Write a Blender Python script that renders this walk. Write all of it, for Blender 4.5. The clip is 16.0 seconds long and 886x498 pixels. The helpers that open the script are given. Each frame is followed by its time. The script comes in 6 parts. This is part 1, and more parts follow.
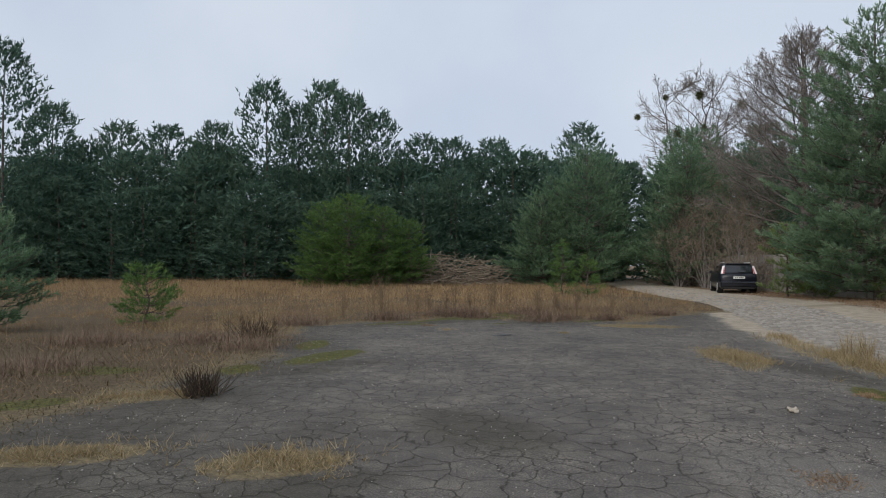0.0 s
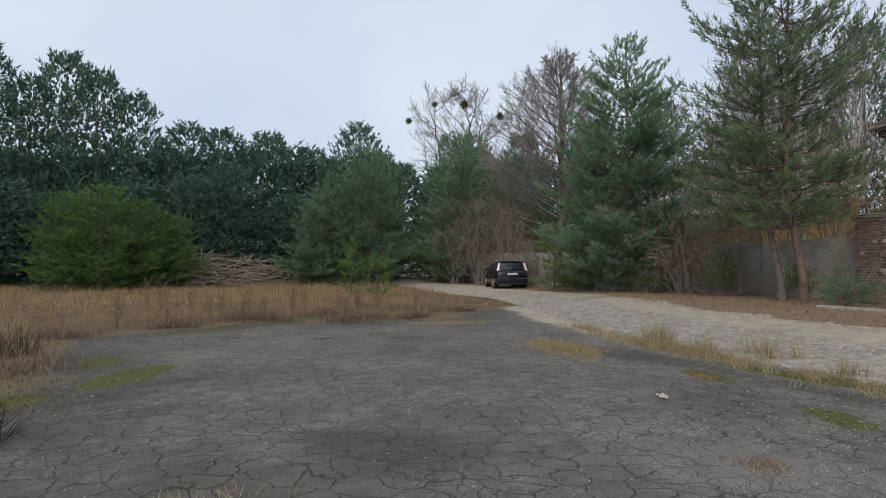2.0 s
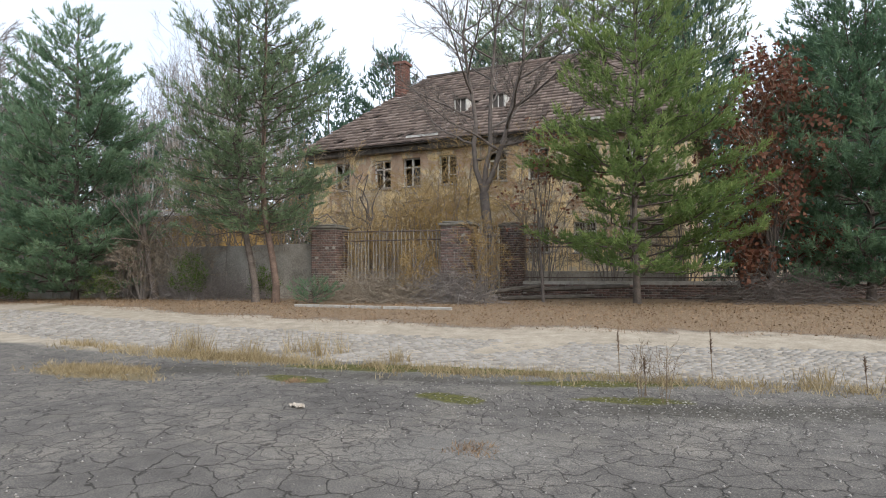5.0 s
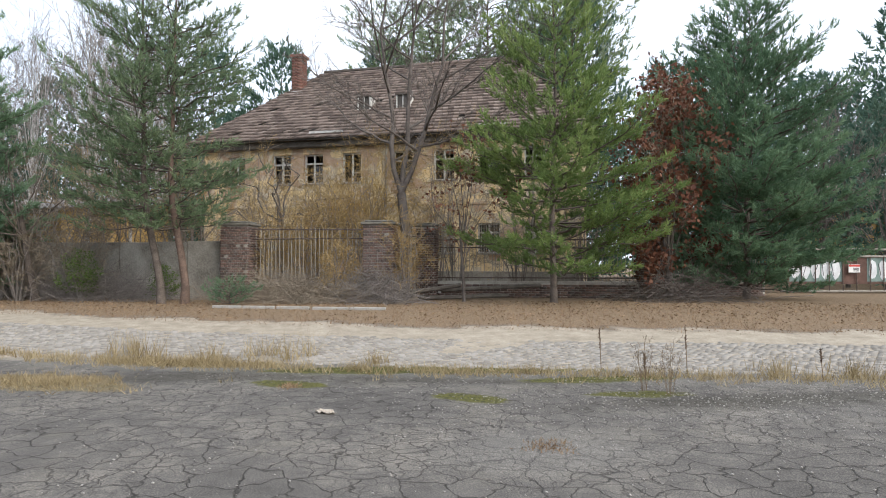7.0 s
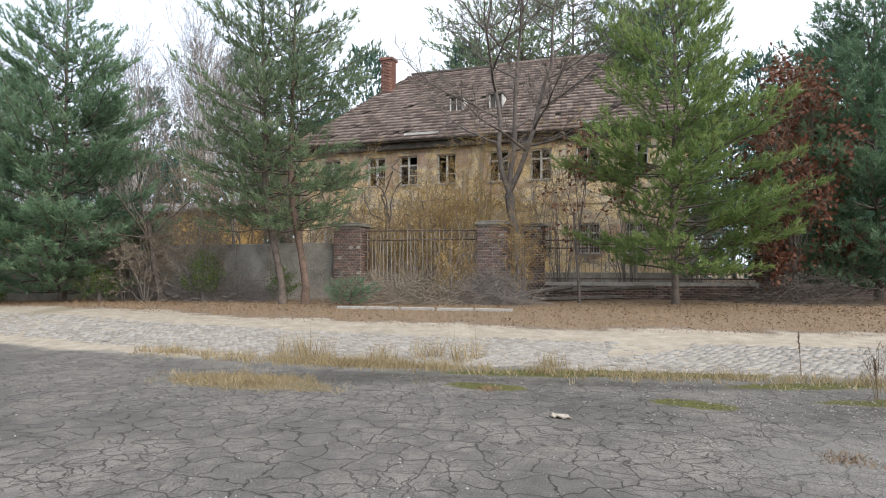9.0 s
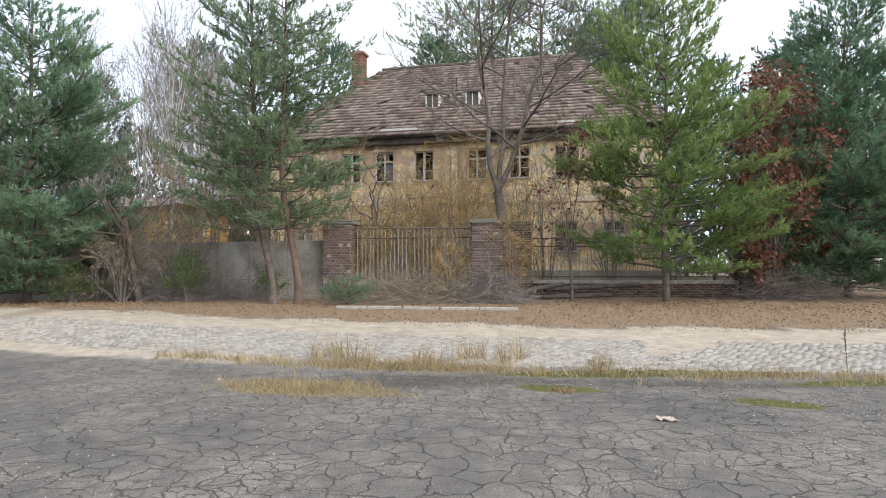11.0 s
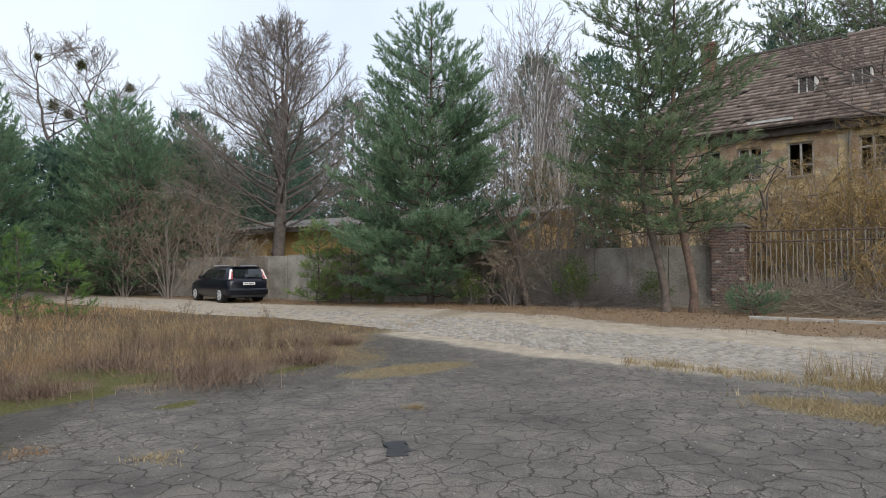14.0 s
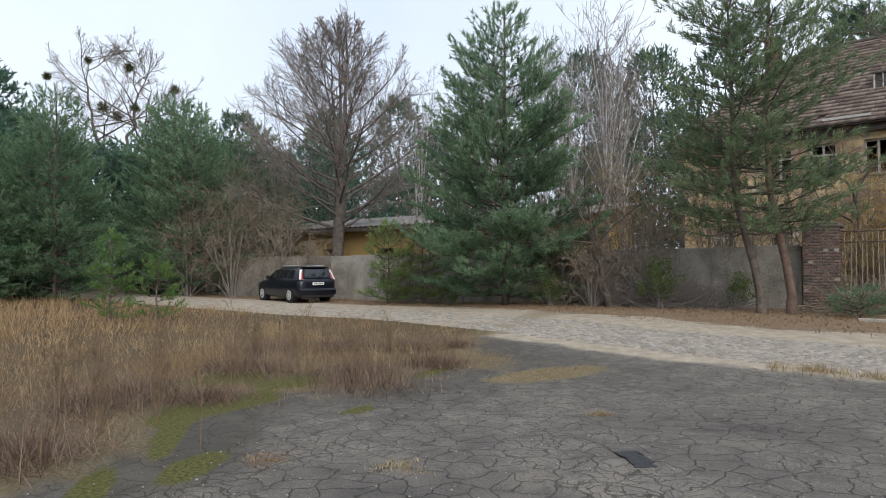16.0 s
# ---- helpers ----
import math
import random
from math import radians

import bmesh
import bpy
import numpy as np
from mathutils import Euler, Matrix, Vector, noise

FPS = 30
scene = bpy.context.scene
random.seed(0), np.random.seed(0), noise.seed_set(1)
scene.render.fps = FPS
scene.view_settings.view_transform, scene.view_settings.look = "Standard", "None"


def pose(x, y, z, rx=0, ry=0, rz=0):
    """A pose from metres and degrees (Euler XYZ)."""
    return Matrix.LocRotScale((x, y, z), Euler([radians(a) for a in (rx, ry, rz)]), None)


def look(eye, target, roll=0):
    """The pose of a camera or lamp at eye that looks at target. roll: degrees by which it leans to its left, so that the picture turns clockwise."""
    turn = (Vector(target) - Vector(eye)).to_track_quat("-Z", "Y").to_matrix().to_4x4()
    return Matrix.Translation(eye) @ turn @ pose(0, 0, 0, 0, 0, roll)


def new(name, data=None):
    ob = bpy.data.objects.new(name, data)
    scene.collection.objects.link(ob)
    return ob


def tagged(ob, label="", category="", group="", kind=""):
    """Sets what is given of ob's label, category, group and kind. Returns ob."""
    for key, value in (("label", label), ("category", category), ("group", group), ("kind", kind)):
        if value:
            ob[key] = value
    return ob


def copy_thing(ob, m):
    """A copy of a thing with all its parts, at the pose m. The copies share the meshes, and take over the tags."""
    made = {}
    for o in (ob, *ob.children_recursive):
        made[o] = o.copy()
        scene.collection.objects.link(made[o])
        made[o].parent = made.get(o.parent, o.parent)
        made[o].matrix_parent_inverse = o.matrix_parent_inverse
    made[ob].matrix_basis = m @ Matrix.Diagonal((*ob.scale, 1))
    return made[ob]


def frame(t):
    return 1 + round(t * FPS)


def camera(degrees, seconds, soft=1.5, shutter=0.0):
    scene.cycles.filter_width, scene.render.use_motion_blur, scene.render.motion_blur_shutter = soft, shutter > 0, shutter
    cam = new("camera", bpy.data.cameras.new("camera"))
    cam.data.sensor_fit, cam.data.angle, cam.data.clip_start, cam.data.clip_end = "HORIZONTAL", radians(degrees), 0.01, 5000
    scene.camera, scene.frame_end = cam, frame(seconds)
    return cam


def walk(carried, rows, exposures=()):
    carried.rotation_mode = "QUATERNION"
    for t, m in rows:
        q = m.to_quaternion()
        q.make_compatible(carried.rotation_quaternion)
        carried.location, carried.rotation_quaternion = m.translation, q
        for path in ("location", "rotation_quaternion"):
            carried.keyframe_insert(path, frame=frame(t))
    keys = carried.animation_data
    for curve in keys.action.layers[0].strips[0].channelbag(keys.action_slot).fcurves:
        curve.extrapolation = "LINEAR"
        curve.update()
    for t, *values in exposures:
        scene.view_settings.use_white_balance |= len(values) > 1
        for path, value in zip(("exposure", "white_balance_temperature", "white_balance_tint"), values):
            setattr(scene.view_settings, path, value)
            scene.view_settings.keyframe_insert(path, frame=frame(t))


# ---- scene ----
cam = camera(69.73, 16.0, soft=1.0)
# seconds, x, y, z, yaw, pitch, roll
ROWS = [
    (0.0, -0.000, 0.000, 1.572, -0.00, 1.38, -0.24),
    (0.5, -0.304, 0.265, 1.562, -3.41, 1.29, 0.01),
    (1.0, -0.606, 0.517, 1.554, -7.14, 1.37, -0.14),
    (1.5, -0.918, 0.752, 1.536, -11.50, 1.59, -0.13),
    (2.0, -1.089, 1.055, 1.515, -21.11, 1.38, 0.26),
    (2.5, -1.231, 1.393, 1.493, -36.95, 1.50, 0.20),
    (3.0, -1.393, 1.732, 1.478, -53.48, 1.45, 0.22),
    (3.5, -1.600, 2.126, 1.485, -59.58, 1.42, -0.05),
    (4.0, -1.832, 2.486, 1.489, -64.03, 1.49, -0.11),
    (4.5, -2.022, 2.872, 1.502, -68.95, 1.36, -0.08),
    (5.0, -2.209, 3.246, 1.507, -72.01, 1.51, 0.24),
    (7.5, -2.602, 5.411, 1.523, -84.84, 1.42, -0.22),
    (8.0, -2.626, 5.880, 1.518, -81.84, 1.38, -0.13),
    (8.5, -2.633, 6.311, 1.509, -79.40, 1.51, -0.12),
    (9.0, -2.625, 6.707, 1.502, -78.77, 1.57, -0.04),
    (11.5, -2.691, 8.702, 1.561, -84.42, 1.26, 0.02),
    (12.0, -2.749, 9.142, 1.570, -79.89, 1.26, 0.02),
    (12.5, -2.820, 9.602, 1.577, -72.00, 1.58, -0.05),
    (13.0, -2.910, 10.082, 1.578, -66.02, 1.54, 0.02),
    (13.5, -3.064, 10.537, 1.567, -61.72, 1.84, -0.02),
    (14.0, -3.247, 10.959, 1.562, -57.86, 1.82, -0.00),
    (14.5, -3.460, 11.360, 1.578, -56.24, 1.75, 0.06),
    (15.0, -3.704, 11.751, 1.603, -55.81, 1.75, 0.05),
    (15.5, -3.955, 12.155, 1.637, -55.82, 1.56, -0.04),
    (16.0, -4.254, 12.558, 1.662, -55.84, 1.61, 0.10),
]
walk(cam, [(t, pose(x, y, z, 90 + pitch, 0, yaw) @ pose(0, 0, 0, 0, 0, -roll)) for t, x, y, z, yaw, pitch, roll in ROWS],
     exposures=[(0.0, -0.05), (1.5, 0.0), (2.5, 0.22), (3.5, 0.52), (5.0, 0.8), (9.0, 1.03), (12.0, 1.18), (12.5, 1.12), (13.5, 0.55), (14.5, 0.5), (16.0, 0.48)])

# ---- light: a bright overcast sky, a wide weak sun behind the cloud ----
world = bpy.data.worlds.new("world")
scene.world = world
world.use_nodes = True
wn, wl = world.node_tree.nodes, world.node_tree.links
background = wn["Background"]
sky = wn.new("ShaderNodeTexSky")
sky.sky_type, sky.sun_disc = "NISHITA", False
sky.sun_elevation, sky.sun_rotation = radians(24), radians(215)
sky.air_density, sky.dust_density, sky.ozone_density = 1.0, 4.0, 1.5
cloud = wn.new("ShaderNodeTexNoise")
cloud.inputs["Scale"].default_value, cloud.inputs["Detail"].default_value = 2.2, 5
ramp = wn.new("ShaderNodeValToRGB")
ramp.color_ramp.elements[0].position, ramp.color_ramp.elements[0].color = 0.3, (6.3, 7.2, 8.8, 1)
ramp.color_ramp.elements[1].position, ramp.color_ramp.elements[1].color = 0.75, (8.2, 8.9, 9.9, 1)
wl.new(cloud.outputs["Fac"], ramp.inputs["Fac"])
blend = wn.new("ShaderNodeMixRGB")
blend.inputs["Fac"].default_value = 0.88
wl.new(sky.outputs["Color"], blend.inputs[1])
wl.new(ramp.outputs["Color"], blend.inputs[2])
wl.new(blend.outputs["Color"], background.inputs["Color"])
background.inputs["Strength"].default_value = 0.095
sun = new("sun", bpy.data.lights.new("sun", "SUN"))
sun.data.energy, sun.data.angle, sun.data.color = 1.5, radians(45), (1.0, 0.95, 0.88)
sun.matrix_world = look((-30, -40, 40), (0, 0, 0))


# ---- materials ----
def material(name, rough=0.8, metal=0.0, spec=0.3):
    m = bpy.data.materials.new(name)
    m.use_nodes = True
    p = m.node_tree.nodes["Principled BSDF"]
    p.inputs["Roughness"].default_value = rough
    p.inputs["Metallic"].default_value = metal
    p.inputs["Specular IOR Level"].default_value = spec
    return m, m.node_tree.nodes, m.node_tree.links, p


def noise_of(nt, links, coord, scale, detail=4.0, rough=0.55):
    n = nt.new("ShaderNodeTexNoise")
    n.inputs["Scale"].default_value, n.inputs["Detail"].default_value, n.inputs["Roughness"].default_value = scale, detail, rough
    links.new(coord, n.inputs["Vector"])
    return n.outputs["Fac"]


def ramp_of(nt, links, fac, stops):
    r = nt.new("ShaderNodeValToRGB")
    e = r.color_ramp.elements
    while len(e) < len(stops):
        e.new(0.5)
    for k, (at, colour) in zip(e, stops):
        k.position, k.color = at, (*colour, 1)
    links.new(fac, r.inputs["Fac"])
    return r.outputs["Color"]


def mix_of(nt, links, fac, a, b, mode="MIX"):
    n = nt.new("ShaderNodeMixRGB")
    n.blend_type = mode
    for k, v in ((0, fac), (1, a), (2, b)):
        if isinstance(v, (int, float)):
            n.inputs[k].default_value = v
        elif isinstance(v, tuple):
            n.inputs[k].default_value = (*v, 1)
        else:
            links.new(v, n.inputs[k])
    return n.outputs["Color"]


def maths(nt, links, op, a, b=0.0, c=None, clamp=False):
    n = nt.new("ShaderNodeMath")
    n.operation, n.use_clamp = op, clamp
    for k, v in ((0, a), (1, b), (2, c)):
        if v is None:
            continue
        if isinstance(v, (int, float)):
            n.inputs[k].default_value = v
        else:
            links.new(v, n.inputs[k])
    return n.outputs[0]


def bump_of(nt, links, p, height, strength=0.4, distance=0.02):
    b = nt.new("ShaderNodeBump")
    b.inputs["Strength"].default_value, b.inputs["Distance"].default_value = strength, distance
    links.new(height, b.inputs["Height"])
    links.new(b.outputs["Normal"], p.inputs["Normal"])


def mottled(name, dark, light, scale=3.0, fine=40.0, rough=0.85, bump=0.35, distance=0.01, metal=0.0, spec=0.25, low=0.3, high=0.7):
    """A two-colour surface, mottled at a coarse and a fine scale, with a fine relief."""
    m, nt, links, p = material(name, rough, metal, spec)
    co = nt.new("ShaderNodeTexCoord").outputs["Object"]
    a, b = noise_of(nt, links, co, scale, 5), noise_of(nt, links, co, fine, 3)
    s = maths(nt, links, "ADD", maths(nt, links, "MULTIPLY", a, 0.65), maths(nt, links, "MULTIPLY", b, 0.35))
    links.new(ramp_of(nt, links, s, [(low, dark), (high, light)]), p.inputs["Base Color"])
    bump_of(nt, links, p, b, bump, distance)
    return m


def foliage(name, dark, mid, light, rough=0.6, spec=0.2, through_light=0.0):
    """Leaves or blades; the attribute tone varies them one by one and on pines rises towards the tips, a slow noise
    varies whole clumps.
    """
    m, nt, links, p = material(name, rough, 0.0, spec)
    tone = nt.new("ShaderNodeAttribute")
    tone.attribute_name = "tone"
    co = nt.new("ShaderNodeTexCoord").outputs["Object"]
    n = noise_of(nt, links, co, 0.7, 3)
    own = nt.new("ShaderNodeObjectInfo").outputs["Random"]
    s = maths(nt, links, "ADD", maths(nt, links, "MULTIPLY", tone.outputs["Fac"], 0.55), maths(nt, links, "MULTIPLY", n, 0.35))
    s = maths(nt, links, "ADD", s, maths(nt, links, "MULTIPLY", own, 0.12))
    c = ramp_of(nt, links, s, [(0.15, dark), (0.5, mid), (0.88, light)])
    links.new(c, p.inputs["Base Color"])
    if through_light:
        t = nt.new("ShaderNodeBsdfTranslucent")
        links.new(c, t.inputs["Color"])
        mixer = nt.new("ShaderNodeMixShader")
        mixer.inputs[0].default_value = through_light
        links.new(p.outputs[0], mixer.inputs[1])
        links.new(t.outputs[0], mixer.inputs[2])
        links.new(mixer.outputs[0], nt["Material Output"].inputs["Surface"])
    return m


MAT = {}
MAT["needles"] = foliage("pine_needles", (0.055, 0.11, 0.065), (0.15, 0.245, 0.14), (0.28, 0.375, 0.225), 0.55, 0.25, 0.5)
MAT["needles_blue"] = foliage("pine_needles_bluish", (0.07, 0.125, 0.078), (0.185, 0.285, 0.17), (0.33, 0.43, 0.265), 0.55, 0.25, 0.5)
MAT["needles_olive"] = foliage("pine_needles_olive", (0.08, 0.12, 0.065), (0.2, 0.27, 0.15), (0.36, 0.415, 0.245), 0.55, 0.25, 0.5)
MAT["needles_light"] = foliage("pine_needles_light", (0.045, 0.1, 0.03), (0.12, 0.215, 0.06), (0.23, 0.33, 0.1), 0.55, 0.25, 0.45)
MAT["needles_mid"] = foliage("pine_needles_mid", (0.075, 0.125, 0.04), (0.205, 0.285, 0.095), (0.37, 0.425, 0.165), 0.55, 0.25, 0.5)
MAT["needles_far"] = foliage("forest_needles", (0.04, 0.085, 0.068), (0.088, 0.155, 0.113), (0.165, 0.235, 0.155), 0.6, 0.2, 0.35)
MAT["dry_grass"] = foliage("dry_grass", (0.13, 0.082, 0.045), (0.33, 0.22, 0.12), (0.56, 0.42, 0.25), 0.75, 0.1, 0.3)
MAT["turf"] = foliage("dark_mossy_turf", (0.035, 0.032, 0.014), (0.09, 0.073, 0.034), (0.2, 0.15, 0.08), 0.85, 0.1, 0.2)
MAT["straw"] = foliage("pale_straw", (0.16, 0.12, 0.065), (0.34, 0.265, 0.15), (0.52, 0.43, 0.27), 0.75, 0.1, 0.3)
MAT["heath"] = foliage("brown_twigs", (0.085, 0.06, 0.046), (0.18, 0.125, 0.092), (0.31, 0.23, 0.165), 0.85, 0.1)
MAT["weed"] = foliage("dark_weed", (0.025, 0.02, 0.016), (0.06, 0.045, 0.035), (0.12, 0.09, 0.06), 0.85, 0.1)
MAT["red_leaves"] = foliage("russet_oak_leaves", (0.085, 0.034, 0.024), (0.18, 0.078, 0.048), (0.31, 0.165, 0.1), 0.6, 0.2, 0.25)
MAT["yellow_leaves"] = foliage("yellow_leaves", (0.3, 0.17, 0.03), (0.5, 0.3, 0.05), (0.62, 0.42, 0.1), 0.6, 0.2, 0.3)
MAT["moss"] = foliage("moss", (0.045, 0.052, 0.014), (0.098, 0.1, 0.024), (0.18, 0.175, 0.045), 0.9, 0.1)
MAT["green_weed"] = foliage("green_bush_leaves", (0.05, 0.09, 0.02), (0.1, 0.15, 0.035), (0.18, 0.24, 0.07), 0.6, 0.2, 0.25)
MAT["litter"] = foliage("leaf_litter", (0.11, 0.07, 0.045), (0.23, 0.155, 0.095), (0.38, 0.27, 0.17), 0.85, 0.1)
MAT["mistletoe"] = foliage("mistletoe", (0.045, 0.06, 0.02), (0.09, 0.105, 0.04), (0.15, 0.16, 0.07), 0.7, 0.1)
MAT["bark"] = mottled("pine_bark", (0.06, 0.05, 0.043), (0.19, 0.155, 0.13), 5, 30, 0.95, 0.8, 0.03)
MAT["bark_orange"] = mottled("pine_upper_bark", (0.075, 0.055, 0.045), (0.22, 0.15, 0.115), 5, 30, 0.9, 0.7, 0.02)
MAT["bark_grey"] = mottled("grey_bark", (0.075, 0.064, 0.057), (0.2, 0.17, 0.15), 4, 30, 0.95, 0.7, 0.02)
MAT["twig_dark"] = mottled("dark_twigs", (0.08, 0.068, 0.06), (0.21, 0.18, 0.16), 2, 20, 0.9, 0.3, 0.01)
MAT["twig"] = mottled("grey_brown_twigs", (0.125, 0.11, 0.1), (0.3, 0.265, 0.24), 2, 20, 0.9, 0.3, 0.01)
MAT["twig_warm"] = mottled("yellow_brown_twigs", (0.2, 0.135, 0.06), (0.45, 0.32, 0.15), 1.2, 20, 0.9, 0.3, 0.01)
MAT["twig_red"] = mottled("red_brown_twigs", (0.15, 0.122, 0.092), (0.35, 0.29, 0.22), 1.2, 20, 0.9, 0.3, 0.01)
MAT["birch"] = mottled("birch_bark", (0.2, 0.19, 0.18), (0.62, 0.6, 0.57), 3, 14, 0.8, 0.3, 0.01)
MAT["concrete"] = mottled("stained_concrete", (0.13, 0.118, 0.1), (0.44, 0.41, 0.36), 1.3, 18, 0.9, 0.5, 0.01)
MAT["dark_cap"] = mottled("mossy_dark_concrete", (0.07, 0.066, 0.055), (0.22, 0.205, 0.175), 5, 30, 0.95, 0.5, 0.01)
MAT["kerb"] = mottled("kerb_concrete", (0.25, 0.235, 0.21), (0.46, 0.44, 0.4), 3, 40, 0.9, 0.5, 0.01)
MAT["mortar"] = mottled("old_mortar", (0.26, 0.24, 0.21), (0.5, 0.47, 0.42), 6, 50, 0.95, 0.6, 0.01)
MAT["iron"] = mottled("rusted_iron", (0.055, 0.042, 0.036), (0.2, 0.15, 0.125), 6, 60, 0.7, 0.4, 0.005, 0.3)
MAT["pale_iron"] = mottled("weathered_painted_bars", (0.17, 0.15, 0.13), (0.4, 0.37, 0.32), 6, 60, 0.75, 0.4, 0.005)
MAT["window_white"] = mottled("peeling_white_paint", (0.34, 0.33, 0.3), (0.72, 0.71, 0.67), 8, 40, 0.7, 0.3, 0.004)
MAT["dark_wood"] = mottled("grey_weathered_timber", (0.05, 0.043, 0.037), (0.16, 0.14, 0.12), 4, 40, 0.9, 0.5, 0.01)
# one dark mottled colour for all room surfaces and the hatch panes
MAT["interior"] = mottled("dark_inside", (0.05, 0.047, 0.042), (0.12, 0.11, 0.1), 2, 20, 0.95, 0.2, 0.01)
MAT["barn_roof"] = mottled("grey_asbestos_sheet", (0.16, 0.15, 0.14), (0.34, 0.32, 0.3), 1.5, 22, 0.9, 0.4, 0.01)
MAT["barn_wall"] = mottled("ochre_render", (0.36, 0.24, 0.1), (0.54, 0.37, 0.15), 0.8, 16, 0.9, 0.3, 0.01)
MAT["stem"] = mottled("dry_stem", (0.1, 0.07, 0.045), (0.26, 0.19, 0.12), 4, 30, 0.9, 0.2, 0.005)
MAT["debris"] = mottled("pale_debris", (0.3, 0.25, 0.2), (0.56, 0.5, 0.42), 12, 60, 0.9, 0.3, 0.004)
MAT["pebble"] = mottled("gravel_stones", (0.17, 0.155, 0.14), (0.46, 0.43, 0.39), 2.3, 50, 0.9, 0.3, 0.004)


def brick_material(name, stops, own_random=True, stain=0.75):
    m, nt, links, p = material(name, 0.9, 0.0, 0.2)
    co = nt.new("ShaderNodeTexCoord").outputs["Object"]
    src = nt.new("ShaderNodeObjectInfo").outputs["Random"] if own_random else nt.new("ShaderNodeNewGeometry").outputs["Random Per Island"]
    n = noise_of(nt, links, co, 22, 4)
    base = ramp_of(nt, links, src, stops)
    links.new(mix_of(nt, links, maths(nt, links, "MULTIPLY", n, stain), base, (0.1, 0.085, 0.075)), p.inputs["Base Color"])
    bump_of(nt, links, p, n, 0.5, 0.006)
    return m


BRICK_STOPS = [(0.0, (0.075, 0.055, 0.05)), (0.35, (0.145, 0.09, 0.075)), (0.6, (0.22, 0.125, 0.1)), (0.8, (0.28, 0.18, 0.15)), (1.0, (0.17, 0.14, 0.13))]
MAT["brick"] = brick_material("old_red_brick", BRICK_STOPS)
MAT["brick_rest"] = brick_material("old_red_brick_joined", BRICK_STOPS, False)
MAT["chimney_brick"] = brick_material("chimney_brick", [(0.0, (0.2, 0.085, 0.065)), (0.5, (0.3, 0.13, 0.095)), (1.0, (0.36, 0.18, 0.135))], False)
MAT["roof_tile"] = brick_material("weathered_roof_tile", [(0.0, (0.15, 0.112, 0.096)), (0.4, (0.25, 0.19, 0.162)), (0.75, (0.33, 0.255, 0.215)), (1.0, (0.4, 0.32, 0.275))], False)
MAT["sett"] = brick_material("granite_sett", [(0.0, (0.25, 0.226, 0.195)), (0.5, (0.325, 0.3, 0.262)), (1.0, (0.4, 0.37, 0.33))], stain=0.4)
MAT["sett_rest"] = brick_material("granite_sett_joined", [(0.0, (0.25, 0.226, 0.195)), (0.5, (0.325, 0.3, 0.262)), (1.0, (0.4, 0.37, 0.33))], False, 0.4)


def facade_material():
    """Ochre render, fallen off in patches down to brick and grey undercoat, streaked by rain."""
    m, nt, links, p = material("crumbling_ochre_render", 0.92, 0.0, 0.15)
    co = nt.new("ShaderNodeTexCoord").outputs["Object"]
    big, mid, fine = noise_of(nt, links, co, 0.42, 6, 0.62), noise_of(nt, links, co, 1.7, 6, 0.6), noise_of(nt, links, co, 30, 3)
    stretch = nt.new("ShaderNodeMapping")
    stretch.inputs["Scale"].default_value = (2.2, 2.2, 0.18)
    links.new(co, stretch.inputs["Vector"])
    streak = noise_of(nt, links, stretch.outputs[0], 1.6, 5)
    ochre = ramp_of(nt, links, mid, [(0.25, (0.66, 0.47, 0.24)), (0.5, (0.77, 0.61, 0.37)), (0.75, (0.82, 0.71, 0.53))])
    grey = ramp_of(nt, links, mid, [(0.3, (0.4, 0.34, 0.265)), (0.7, (0.6, 0.53, 0.43))])
    brick = nt.new("ShaderNodeTexBrick")
    brick.inputs["Scale"].default_value = 4.0
    brick.inputs["Color1"].default_value, brick.inputs["Color2"].default_value, brick.inputs["Mortar"].default_value = (0.42, 0.26, 0.165, 1), (0.52, 0.34, 0.23, 1), (0.5, 0.44, 0.36, 1)
    turn = nt.new("ShaderNodeMapping")
    turn.inputs["Rotation"].default_value = (radians(90), 0, 0)
    links.new(co, turn.inputs["Vector"])
    links.new(turn.outputs[0], brick.inputs["Vector"])
    bare = maths(nt, links, "GREATER_THAN", maths(nt, links, "ADD", maths(nt, links, "MULTIPLY", big, 0.75), maths(nt, links, "MULTIPLY", mid, 0.25)), 0.545)
    worn = maths(nt, links, "GREATER_THAN", maths(nt, links, "ADD", maths(nt, links, "MULTIPLY", big, 0.55), maths(nt, links, "MULTIPLY", mid, 0.45)), 0.5)
    c = mix_of(nt, links, maths(nt, links, "MULTIPLY", worn, 0.75), ochre, grey)
    c = mix_of(nt, links, maths(nt, links, "MULTIPLY", bare, 0.85), c, brick.outputs["Color"])
    dirt = ramp_of(nt, links, streak, [(0.35, (0.62, 0.58, 0.53)), (0.6, (1, 1, 1))])
    links.new(mix_of(nt, links, 0.45, c, dirt, "MULTIPLY"), p.inputs["Base Color"])
    h = maths(nt, links, "SUBTRACT", maths(nt, links, "MULTIPLY", fine, 0.3), maths(nt, links, "ADD", worn, bare))
    bump_of(nt, links, p, h, 0.5, 0.02)
    return m


MAT["facade"] = facade_material()


